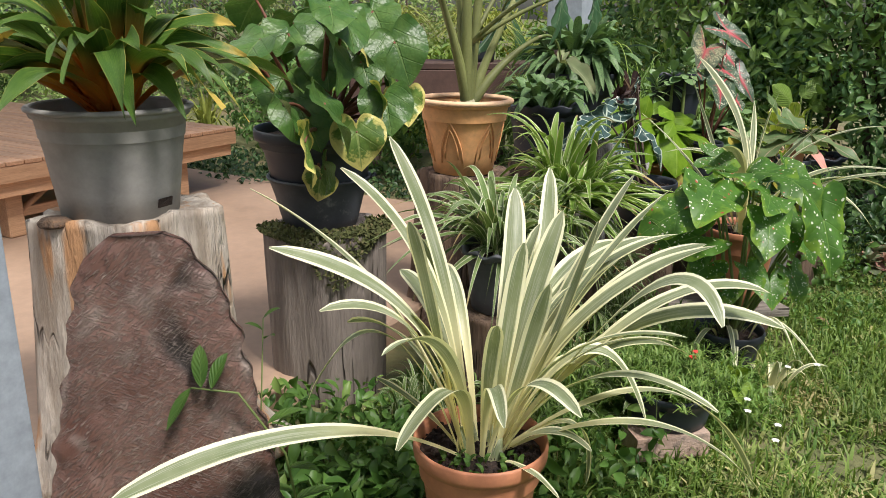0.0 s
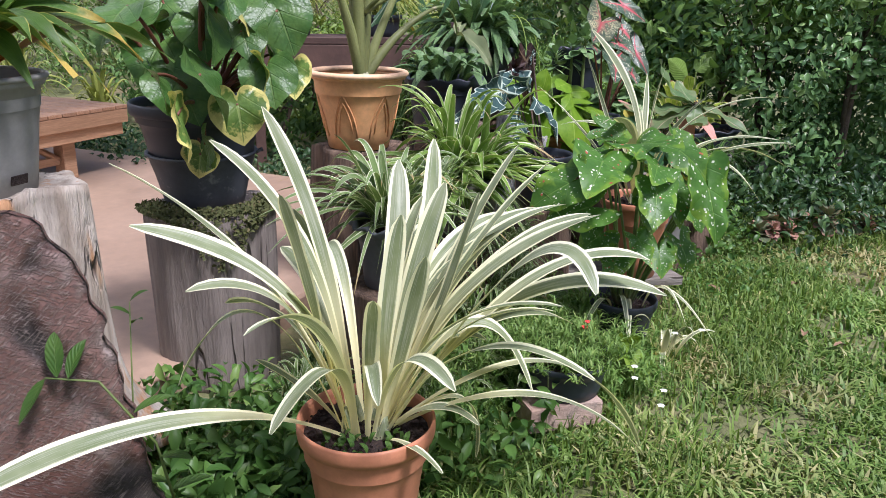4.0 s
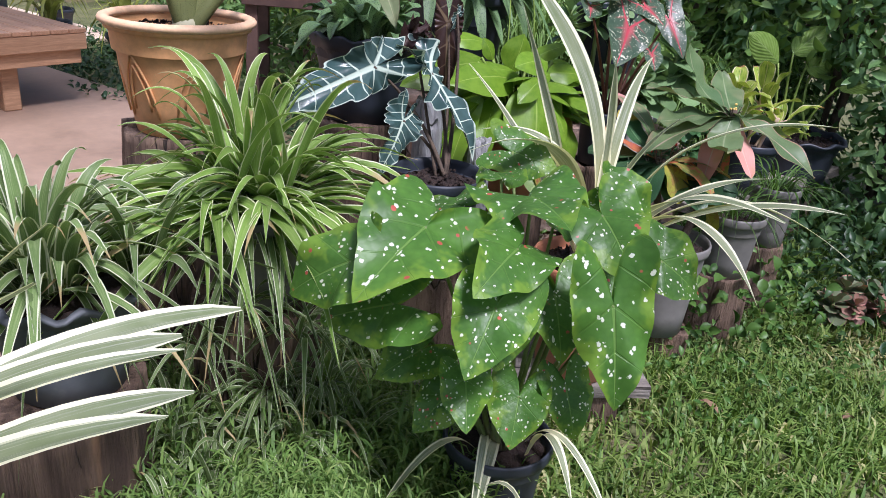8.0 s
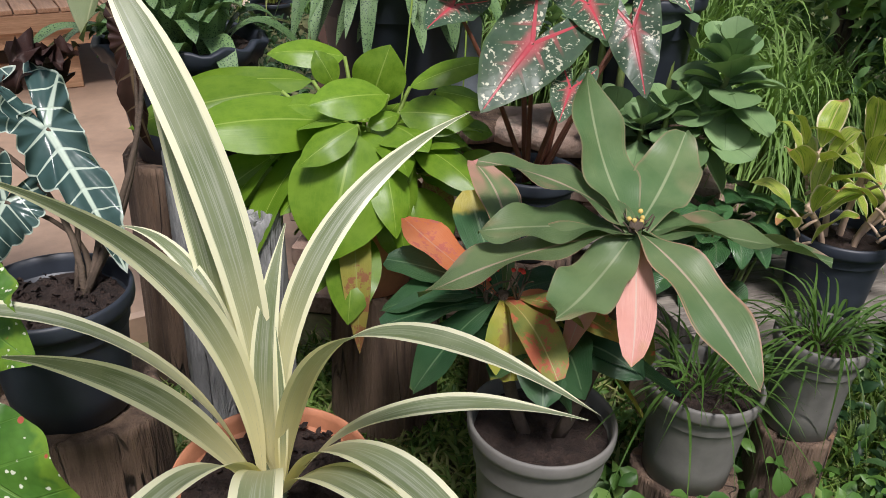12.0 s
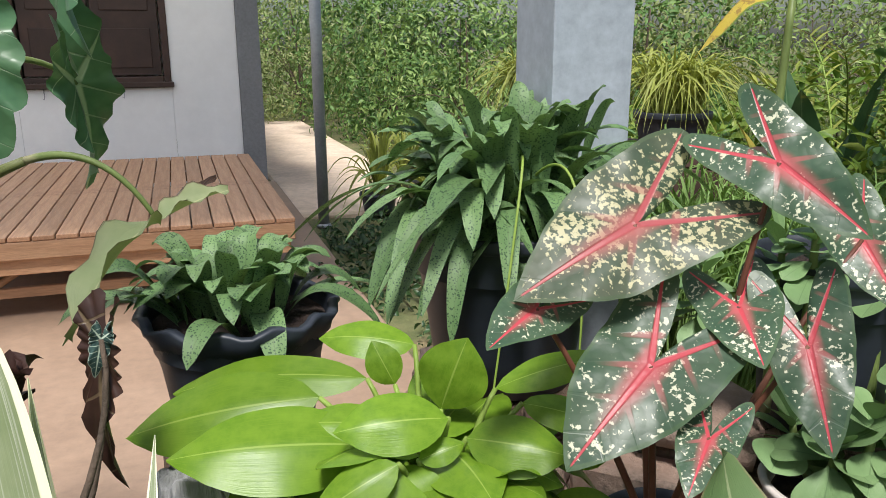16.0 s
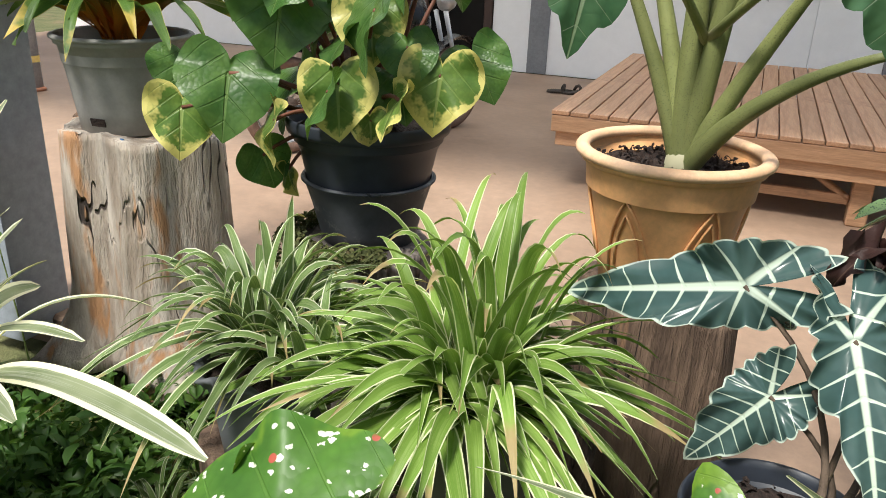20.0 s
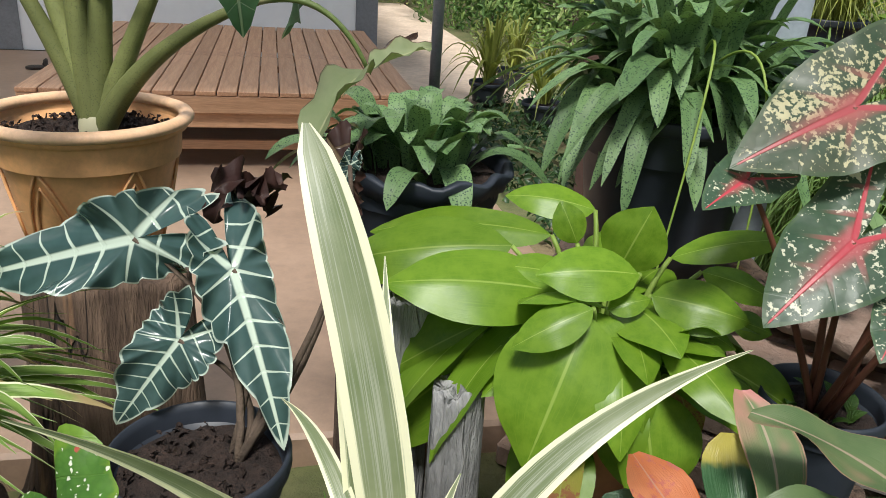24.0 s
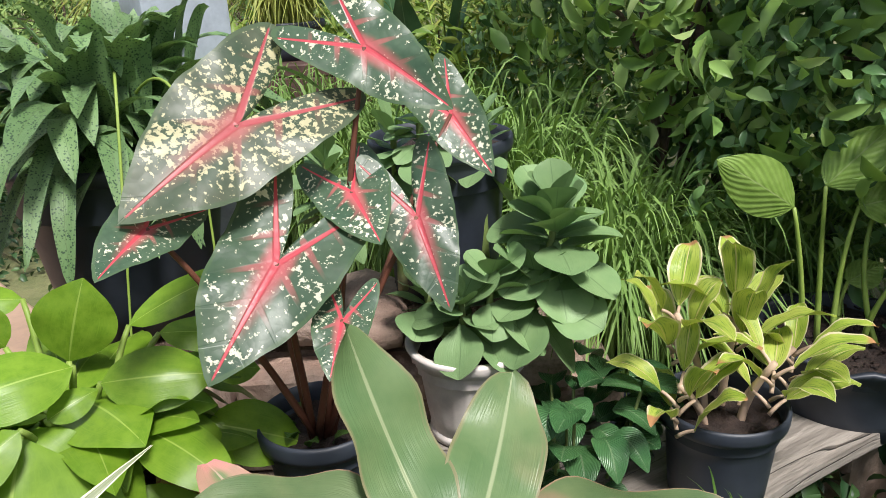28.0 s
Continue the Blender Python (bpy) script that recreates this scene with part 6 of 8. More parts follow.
rngw = np.random.RandomState(17)
for k in range(9):
    az = k * 40
    arc_leaf("withered_leaf", M_DRYDARK, alo, az, rngw.uniform(0.03, 0.06), rngw.uniform(-0.05, 0.05), rngw.uniform(0.01, 0.05), rngw.uniform(0.03, 0.05), (-0.10, 0.14, 0.50 + rngw.uniform(-0.03, 0.02)), 0.5, kind="oval", n=14, cols=7, fold=0.9, wave=0.3, twist=rngw.uniform(-80, 80), seed=k)
stalk(alo, (-0.01, 0.05, 0.18), (-0.06, 0.14, 0.34), (-0.10, 0.14, 0.50), 0.005, 0.003, M_STEM_BROWN)
crumbs(piece(alo, "soil"), 0.10, 0.188, 140, 18)

# white-dotted caladium
dot = potted("potted_dotted_caladium", 1.02, 2.52, 0.02, 0.12, 0.09, 0.20, M_NAVY_POT, "green caladium with white-dotted leaves in a low dark pot", seed=10)
DOTTED = (
    (-0.176, -0.172, 0.722, -112, -8, -24, 0.255), (-0.017, -0.217, 0.721, -109, 1, -21, 0.19), (-0.041, -0.297, 0.649, -106, -31, -18, 0.165), (0.150, -0.235, 0.650, -70, -62, 12, 0.245),
    (-0.292, -0.228, 0.667, 178, -28, -45, 0.20), (-0.22, -0.199, 0.582, -177, -16, -41, 0.191), (-0.166, -0.174, 0.482, -146, -20, -34, 0.133), (-0.076, -0.281, 0.502, -78, -27, -3, 0.122),
    (0.265, 0.003, 0.641, -9, -29, 46, 0.158), (0.136, -0.021, 0.727, -63, -20, 16, 0.194), (0.172, 0.089, 0.737, 8, -26, 52, 0.156), (-0.044, 0.228, 0.759, -8, -9, 43, 0.144),
    (0.0, -0.057, 0.76, -70, 12, 10, 0.234))
DOTTED_SMALL = (
    (-0.02, -0.20, 0.60, -95, -40, -5, 0.15), (0.06, -0.16, 0.62, -70, -45, 10, 0.16), (0.02, -0.22, 0.44, -95, -45, -5, 0.13), (0.10, -0.19, 0.46, -60, -50, 15, 0.13), (-0.11, -0.20, 0.41, -130, -30, -25, 0.12),
    (0.16, -0.08, 0.56, -45, -45, 25, 0.15), (-0.14, 0.02, 0.70, 150, -15, -20, 0.15), (0.06, 0.12, 0.66, 40, -15, 15, 0.15), (0.20, -0.02, 0.60, -20, -40, 30, 0.14), (-0.06, 0.10, 0.74, 110, 0, -5, 0.13))
for i, row in enumerate(DOTTED + DOTTED_SMALL):
    broad_leaf(dot, broad("leaf", "shield" if i % 3 == 1 else "cala", 1.0, 0.68 if i == 3 else 1.0, 0.10, 0.35, 0.07, seed=i, seg=64), M_CALGREEN, row, polar(0.03, row[3], 0.18), 0.006, 0.003, M_STEM_GREEN)
tuft(dot, M_CRINUM, 5, 0.17, 0.30, 0.22, 0.026, 77, 0.07, "strap", 14, 5, (0.7, 1.1), 0.3, 200, 350)

# spotted-leaf plants
scal = potted("potted_spotted_plant", 0.475, 3.60, 0.605, 0.175, 0.125, 0.275, M_NAVY_POT, "dark-spotted leafy plant in a scalloped slate-blue pot", seed=11, lobes=12, lobe=0.022, lip=0.012, rim_h=0.045)
tuft(scal, M_SPOTTED, 64, 0.24, 0.24, 0.16, 0.052, 33, 0.11, "oblong", 14, 7, (0.05, 0.95), 0.22, sag=0.25, turn=22, wave=0.02)
big = potted("potted_spotted_plant", 0.70, 4.13, 0.62, 0.215, 0.15, 0.36, M_NAVY_POT, "large trailing dark-spotted plant in a tall black pot", seed=12)
tuft(big, M_SPOTTED, 110, 0.36, 0.40, 0.26, 0.052, 34, 0.15, "oblong", 16, 7, (0.0, 0.85), 0.22, turn=25, wave=0.02, sag=0.4)
tuft(big, M_SPOTTED, 85, 0.35, 0.25, 0.20, 0.048, 134, 0.19, "oblong", 16, 7, (0.5, 1.0), 0.22, sag=0.55, turn=22, wave=0.02)
tuft(big, M_SPOTTED, 13, 0.35, 0.24, 0.14, 0.048, 135, 0.18, "oblong", 18, 7, (0.8, 1.0), 0.2, sag=0.95, turn=18, wave=0.02, az0=230, az1=380)
tuft(big, M_SPOTTED, 30, 0.36, 0.40, 0.24, 0.046, 136, 0.17, "oblong", 16, 7, (0.45, 0.9), 0.22, sag=0.5, turn=25, wave=0.02)
for dx, dy, h in ((0.17, -0.10, 0.0), (0.12, -0.16, 0.02)):
    part("flower_stalk", tube("flower_stalk", bez((0.05, -0.05, 0.40), (dx * 1.9, dy * 1.3, 0.74 + h), (dx * 1.8, dy * 2.1, -0.02 + h * 4), 22), 0.0032, 0.002, 7), M_LIME_STALK, big)

# lime-green broad-leaf plant
lime = potted("potted_lime_plant", 0.96, 3.60, 0.40, 0.12, 0.09, 0.22, M_TERRACOTTA, "broad-leaved lime-green plant in a clay pot", seed=13)
LIME = (
    (-0.12, -0.115, 0.436, -134, -10, -42, 0.252, 0.4), (-0.011, -0.108, 0.394, -126, 3, -39, 0.243, 0.42), (-0.115, -0.023, 0.437, -143, -6, -27, 0.277, 0.26), (-0.103, 0.073, 0.467, -143, 3, -35, 0.138, 0.4),
    (-0.022, 0.046, 0.389, 37, 71, 77, 0.109, 0.79), (0.086, -0.061, 0.45, -126, -1, -39, 0.135, 0.51), (0.004, -0.06, 0.403, -131, 8, -33, 0.142, 0.41), (0.093, -0.03, 0.41, 28, -4, 46, 0.126, 0.55),
    (0.108, 0.081, 0.427, 37, -16, 35, 0.114, 0.41), (0.028, 0.121, 0.413, 44, 15, 33, 0.169, 0.28), (0.103, 0.003, 0.372, 25, -15, 32, 0.1, 0.45), (0.073, -0.145, 0.412, -120, -26, -42, 0.114, 0.44))
LIME_FRONT = (
    (0.057, -0.132, 0.392, -82, -58, -25, 0.213, 0.71), (0.041, -0.119, 0.386, -10, -43, 30, 0.093, 0.79), (0.087, -0.085, 0.369, -7, -46, 35, 0.084, 0.78), (-0.105, -0.179, 0.325, -134, -35, -56, 0.157, 0.49),
    (-0.103, -0.177, 0.275, -130, -45, -59, 0.249, 0.43), (0.176, 0.057, 0.305, 27, -24, 49, 0.128, 0.57), (0.123, -0.058, 0.274, -22, -63, 27, 0.154, 0.79), (0.149, -0.014, 0.292, 8, -64, 53, 0.097, 0.48),
    (0.145, 0.134, 0.344, 37, -13, 41, 0.063, 0.62), (-0.08, 0.003, 0.428, -161, 60, -57, 0.067, 0.66), (0.067, -0.1, 0.396, 57, 14, 42, 0.058, 0.53))
for i, (x, y, z, az, pitch, roll, L, wd) in enumerate(LIME + LIME_FRONT):
    me = blade("leaf", (0, 0, 0), (0, 0.55, 0.16), (0, 1.0, -0.02), wd * 1.12, 16, "ovate", 0.22, rngc.uniform(-12, 12), 0.015, (1, 0, 0), 9, i)
    part("leaf", me, M_LIME_OLD if i == 19 else M_LIME, lime, m=leaf_pose((x, y, z), az, pitch, roll) @ Matrix.Scale(L * 1.15, 4))
    stalk(lime, polar(0.02, az, 0.17), (x * 0.55, y * 0.55, 0.17 + (z - 0.17) * 0.75), (x, y, z), 0.007, 0.004, M_LIME_STALK)
LIME_HANG = ((-0.10, -0.13, 0.34, -0.17, -0.36, 0.07, 0.085), (-0.05, -0.11, 0.34, -0.08, -0.30, 0.12, 0.075), (0.03, -0.11, 0.27, 0.14, -0.25, 0.0, 0.06), (0.06, -0.06, 0.31, 0.175, -0.14, 0.15, 0.07),
             (0.09, -0.04, 0.32, 0.20, 0.0, 0.38, 0.06), (-0.08, -0.03, 0.36, -0.24, -0.14, 0.26, 0.085), (-0.12, -0.10, 0.30, -0.23, -0.28, 0.10, 0.07), (0.08, 0.03, 0.34, 0.19, 0.10, 0.25, 0.065))
for i, (x, y, z, tx, ty, tz, w) in enumerate(LIME_HANG):
    f, e = np.array((x, y, z)), np.array((tx, ty, tz))
    part("leaf", blade("leaf", f, (f + e) / 2 + (0.25 * (tx - x), 0.25 * (ty - y), 0.06), e, w, 16, "ovate", 0.22, rngc.uniform(-12, 12), 0.03, None, 9, i), M_LIME_OLD if i == 2 else M_LIME, lime)
    stalk(lime, (x * 0.15, y * 0.15, 0.17), (x * 0.5, y * 0.5, z * 0.9), f, 0.006, 0.004, M_LIME_STALK)
rngm = np.random.RandomState(36)
for i in range(44):
    az = 137.5 * i
    p = polar(rngm.uniform(0.06, 0.15), az, rngm.uniform(0.18, 0.36)) if i < 26 else polar(rngm.uniform(0.02, 0.07), az, rngm.uniform(0.29, 0.37))
    me = blade("leaf", (0, 0, 0), (0, 0.55, 0.18), (0, 1.0, -0.05), rngm.uniform(0.42, 0.6), 14, "ovate", 0.22, rngm.uniform(-15, 15), 0.02, (1, 0, 0), 7, i)
    part("leaf", me, M_LIME, lime, m=leaf_pose(p, az, rngm.uniform(-55, -5) if i < 26 else rngm.uniform(-12, 22), rngm.uniform(-15, 15)) @ Matrix.Scale(rngm.uniform(0.14, 0.21), 4))
    stalk(lime, polar(0.02, az, 0.17), (p[0] * 0.5, p[1] * 0.5, p[2]), p, 0.006, 0.004, M_LIME_STALK)

# red-veined caladium
rc = potted("potted_red_caladium", 1.27, 3.74, 0.50, 0.095, 0.072, 0.185, M_NAVY_POT, "caladium with red-veined white-flecked leaves in a slate-blue pot", seed=14)
REDS = (
    (-0.049, -0.039, 0.617, -113, -21, -43, 0.258), (0.014, -0.098, 0.459, -100, -29, -27, 0.228), (0.155, 0.034, 0.482, -49, -48, 22, 0.178), (0.07, 0.025, 0.516, -51, -19, 19, 0.14),
    (0.085, 0.073, 0.696, -13, -28, 50, 0.19), (0.153, 0.241, 0.576, -30, -43, 41, 0.16), (-0.116, -0.157, 0.519, -88, -9, -29, 0.135), (0.096, -0.105, 0.392, -82, -22, -9, 0.115))
for i, row in enumerate(REDS):
    broad_leaf(rc, broad("leaf", "wing", 1.0, (0.86, 0.88, 0.74, 0.95, 0.76, 0.72, 0.8, 0.8)[i], 0.10, 0.22, 0.025, seed=i + 3, rings=8, seg=88), M_CALPALE if i == 0 else M_CALRED, row, polar(0.02, row[3], 0.155), 0.006, 0.003, M_STEM_RED, 0.03)
for k in range(8):
    a, q = k * 45.0, 0.045
    part("seedling", blade("seedling", polar(q, a, 0.156), np.add(polar(q, a, 0.156), (0, 0, 0.02)), np.add(polar(q * 1.4, a + 20, 0.16), (0, 0, 0.016)), 0.02, 5, "oval", cols=3), M_WEED, rc)


def rosette(parent, cx, cy, cz, count, size, seed, material=M_SUCC, w=0.42, stem=0.12, root=None):
    """Spoon-shaped leaves in rising whorls round a stem, the lower ones hanging."""
    rng = np.random.RandomState(seed)
    for i in range(count):
        k = i / count
        az = i * 137.5 + rng.uniform(-18, 18)
        L = size * (1.0 - 0.35 * k) * rng.uniform(0.75, 1.15)
        lift = -0.75 + 1.95 * k ** 0.9 + rng.uniform(-0.28, 0.28)
        foot = (cx, cy, cz - stem * (1 - k))
        arc_leaf("leaf", material, parent, az, L * math.cos(lift), L * math.sin(lift), L * math.sin(lift) * 0.45 + L * 0.10, L * w * 1.45, foot, 0.5, kind="spoon", n=15, cols=7, fold=0.16, twist=rng.uniform(-35, 35), seed=i)
    stalk(parent, root or (cx, cy, cz - stem - 0.22), (cx, cy, cz - stem), (cx, cy, cz - 0.01), 0.011, 0.006, M_STEM_GREEN)


urn = potted("potted_succulent", 1.395, 4.16, 0.40, 0.118, 0.078, 0.205, M_URN, "round-leaved green succulent spilling from a fluted off-white urn", seed=15, flutes=22, lip=0.008)
part("foot", lathe("foot", [(0.074, 0.0), (0.086, 0.004), (0.084, 0.016), (0.076, 0.022)], 40, cap=False), M_URN, urn)
rosette(urn, 0.16, 0.05, 0.47, 28, 0.145, 41, w=0.60, stem=0.13, root=(0.05, 0.03, 0.18))
rosette(urn, 0.13, 0.01, 0.34, 17, 0.135, 43, w=0.60, stem=0.08, root=(0.04, 0.0, 0.18))
rosette(urn, 0.00, -0.05, 0.31, 13, 0.115, 42, w=0.62, stem=0.06, root=(0.01, -0.03, 0.18))
rosette(urn, 0.05, -0.02, 0.35, 11, 0.115, 47, w=0.62, stem=0.07, root=(0.02, 0.0, 0.18))
rosette(urn, -0.08, 0.0, 0.30, 11, 0.105, 142, w=0.62, stem=0.05, root=(-0.03, 0.0, 0.18))
back = potted("potted_succulent", 1.30, 4.36, 0.62, 0.15, 0.11, 0.34, M_NAVY_POT, "small-leaved succulent in a tall black pot on bricks", seed=26)
rosette(back, 0.0, -0.14, 0.44, 26, 0.10, 44)
rosette(back, -0.17, -0.20, 0.34, 24, 0.10, 48, root=(-0.05, -0.05, 0.30))
rosette(back, 0.10, -0.06, 0.40, 18, 0.09, 45)
rosette(back, -0.06, -0.12, 0.38, 18, 0.10, 46)

# euphorbia with orange leaves
eup = potted("potted_euphorbia", 1.47, 3.36, 0.10, 0.13, 0.095, 0.30, M_GREY_POT, "large-leaved euphorbia with red flowers and orange leaves", seed=16)
EUPH_TOP = ((139, 0.184, 0.188, 0.024, 0.168, -0.032), (89, 0.243, 0.078, 0.012, 0.131, -0.004), (-178, 0.252, 0.056, 0.029, 0.13, -0.088), (-160, 0.226, -0.024, -0.033, 0.112, -0.073), (-143, 0.313, -0.094, -0.058, 0.153, -0.073),
            (-103, 0.195, -0.06, -0.092, 0.075, -0.021), (-30, 0.25, -0.12, -0.03, 0.10, 0.03), (31, 0.308, -0.051, -0.04, 0.157, 0.094), (48, 0.398, -0.113, -0.052, 0.208, 0.107))
EUPH_FALL = ((-68, 0.14, -0.13, -0.075, 0.06, 0.011), (-129, 0.091, -0.187, -0.051, 0.045, -0.022), (63, 0.09, -0.27, -0.144, 0.069, 0.058))
EUPH_LOW = ((-156, 0.192, -0.037, 0.01, 0.096, -0.012), (-141, 0.193, -0.035, 0.0, 0.093, -0.001), (-178, 0.212, 0.012, 0.01, 0.108, -0.028), (137, 0.171, 0.112, 0.036, 0.122, -0.012), (-119, 0.163, -0.119, 0.0, 0.094, 0.017),
            (-55, 0.089, -0.094, 0.0, 0.053, 0.006), (-10, 0.143, -0.163, -0.034, 0.081, -0.016), (30, 0.26, -0.242, -0.05, 0.136, 0.009), (170, 0.181, -0.014, 0.0, 0.089, -0.01), (68, 0.174, -0.027, 0.0, 0.086, 0.009))
for i, row in enumerate(EUPH_TOP):
    bent_leaf(eup, M_EUPH_PINK if i in (2, 4, 6, 8) else M_EUPH, row, (0.106, -0.003, 0.685), 0.096 if i not in (2, 6) else 0.082, kind="oblong", n=26, cols=7, fold=0.22, wave=0.10, twist=rngc.uniform(-25, 25), seed=i)
for i, row in enumerate(EUPH_FALL):
    bent_leaf(eup, M_EUPH_TURN if i == 2 else M_EUPH_SALMON, row, (0.106, -0.003, 0.675), 0.07 if i else 0.055, kind="oblong", n=14, cols=7, fold=0.2, wave=0.04, seed=i)
for i, row in enumerate(EUPH_LOW):
    bent_leaf(eup, M_EUPH_YELLOW if i in (5, 7) else M_EUPH_DARK, row, (-0.07, -0.05, 0.54), 0.085, kind="paddle", n=14, cols=7, fold=0.22, wave=0.05, twist=rngc.uniform(-25, 25), seed=i)
for i, row in enumerate(((172, 0.20, 0.077, 0.033, 0.115, 0.0), (131, 0.217, 0.146, 0.101, 0.12, -0.06), (5, 0.20, -0.03, 0.03, 0.10, 0.0), (25, 0.17, -0.06, 0.02, 0.09, 0.0), (-35, 0.16, -0.05, 0.02, 0.08, 0.0))):
    bent_leaf(eup, (M_EUPH_RED, M_EUPH_PINK, M_EUPH_TURN, M_EUPH_RED, M_EUPH_TURN)[i], row, (-0.07, -0.05, 0.54), 0.085 if i == 0 else 0.07, kind="paddle", n=14, cols=7, fold=0.2, wave=0.05, seed=i)
tuft(eup, M_EUPH_DARK, 12, 0.46, 0.20, 0.06, 0.08, 38, 0.02, "oblong", 12, 5, (0.5, 1.0), 0.22, cx=0.0, cy=-0.02, wave=0.05)
stalk(eup, (0.03, 0.0, 0.26), (0.10, 0.0, 0.46), (0.106, -0.003, 0.70), 0.012, 0.010, M_STEM_BROWN)
stalk(eup, (-0.02, -0.02, 0.26), (-0.07, -0.05, 0.40), (-0.07, -0.05, 0.55), 0.012, 0.009, M_STEM_BROWN)
rngf = np.random.RandomState(8)
for cx, cy, cz, mat, n in ((-0.085, -0.075, 0.585, M_RED_FLOWER, 4), (-0.045, -0.055, 0.595, M_RED_FLOWER, 4), (-0.095, -0.06, 0.56, M_RED_FLOWER, 3), (0.106, -0.003, 0.705, M_YELLOW, 5)):
    for k in range(n):
        q = (cx + rngf.uniform(-0.012, 0.012), cy + rngf.uniform(-0.012, 0.012), cz + rngf.uniform(-0.01, 0.01))
        part("flower", lathe("flower", [(0.001, 0), (0.003, 0.002), (0.004, 0.005), (0.0015, 0.007)], 8), mat, eup, m=pose(*q, rngf.uniform(-50, 50), rngf.uniform(-50, 50)))
    for k in range(8):
        stalk(eup, (cx, cy, cz - 0.05), (cx + rngf.uniform(-0.02, 0.02), cy + rngf.uniform(-0.02, 0.02), cz - 0.02), (cx + rngf.uniform(-0.03, 0.03), cy + rngf.uniform(-0.03, 0.03), cz + rngf.uniform(-0.02, 0.005)), 0.0018, 0.0012, M_STEM_BROWN, "thorny_stalk", 5, 4)

# aglaonema
agl = potted("potted_aglaonema", 1.865, 4.115, 0.357, 0.113, 0.085, 0.19, M_NAVY_POT, "yellow-green variegated aglaonema in a black pot", seed=17)
rnga = np.random.RandomState(39)
for cx, cy, h, lx, ly, n in ((-0.03, 0.0, 0.35, -0.06, 0.0, 8), (0.03, -0.01, 0.29, 0.04, -0.03, 7), (0.0, 0.03, 0.36, 0.02, 0.02, 8), (0.03, 0.03, 0.26, 0.09, 0.05, 6), (-0.03, -0.03, 0.26, -0.05, -0.06, 7)):
    top = np.array((cx + lx, cy + ly, h))
    stalk(agl, (cx, cy, 0.14), (cx, cy, h * 0.7), top, 0.008, 0.006, M_STEM_PINK)
    for k in range(n):
        az, lift = k * 137.5 + cx * 900, rnga.uniform(0.0, 1.0) + 0.55 * k / n
        L = rnga.uniform(0.10, 0.15)
        foot = top - (0, 0, 0.10 * (1 - k / n))
        knee = foot + polar(0.03, az, 0.025)
        stalk(agl, foot, (foot + knee) / 2 + (0, 0, 0.006), knee, 0.004, 0.003, M_STEM_PINK, n=5, seg=6)
        arc_leaf("leaf", M_AGLAO, agl, az, L * math.cos(lift), L * math.sin(lift) - 0.02, L * math.sin(lift) * 0.6 + 0.025, L * rnga.uniform(0.36, 0.46), knee, 0.5, kind="lance", n=12, cols=7, fold=0.3, wave=0.05, twist=rnga.uniform(-25, 25), seed=k)

# broad-leaved plant in the wide black pot
hosta = potted("potted_broad_leaf_plant", 2.16, 4.52, 0.32, 0.20, 0.16, 0.19, M_NAVY_POT, "sparse broad-leaved plant in a wide black pot of soil", seed=19, lobes=10, lobe=0.03, lip=0.01)
for i, (x, y, z, az, pitch, roll, L, wd) in enumerate(((-0.153, -0.043, 0.471, -157, 33, -82, 0.194, 0.5), (-0.091, -0.004, 0.507, 20, 43, 48, 0.163, 0.57), (-0.011, 0.049, 0.45, 21, 6, 53, 0.12, 0.65), (0.004, 0.105, 0.253, 29, 19, 30, 0.09, 0.7), (0.10, -0.06, 0.40, -30, 10, 20, 0.16, 0.5), (0.05, 0.12, 0.46, 80, 15, 0, 0.17, 0.5))):
    part("leaf", blade("leaf", (0, 0, 0), (0, 0.5, 0.14), (0, 1.0, 0.0), wd * 1.1, 16, "ovate", 0.25, rngc.uniform(-12, 12), 0.01, (1, 0, 0), 9, i), M_SPATH, hosta, m=leaf_pose((x, y, z), az, pitch, roll) @ Matrix.Scale(L * 1.08, 4))
    stalk(hosta, (-0.10 + 0.03 * i, -0.02, 0.15), (x * 0.5 - 0.04, y * 0.5 - 0.01, z * 0.7), (x, y, z), 0.007, 0.004, M_LIME_STALK)
crumbs(piece(hosta, "soil"), 0.18, 0.165, 200, 28)

# small grey pots of grass beside the euphorbia
for x, y, z, r, s in ((1.70, 3.55, 0.235, 0.105, 1), (1.87, 3.73, 0.285, 0.085, 2)):
    solo("log_block", log_mesh("log_block", r * 0.95, r * 0.9, z + 0.02, 90 + s, groove=0.08), M_STUMP_BROWN, pose(x, y, -0.02), "dark low log block under a small grey pot", "stump")
    g = potted("potted_grass", x, y, z, r, r * 0.75, 0.21, M_GREY_POT, "grey pot of fine trailing grass", seed=29 + s)
    tuft(g, M_WEED, 90, 0.19, 0.26, 0.12, 0.006, 60 + s, r * 0.7, n=8, cols=2, droop=(0.2, 1.1), sag=1.2)

# needle-leaved bedding plant in a black tray on a brick
tray = thing("tray_of_bedding_plant", 0.69, 2.09, 0.105, 0, "fine needle-leaved plant with a red flower in a black tray", "potted plant")
part("tray", pot_mesh("tray", 0.145, 0.115, 0.115, 0.02, 0.008), M_NAVY_POT, tray)
part("soil", soil_mesh("soil", 0.13, 0.095, 30), M_SOIL, tray)
rngn = np.random.RandomState(31)


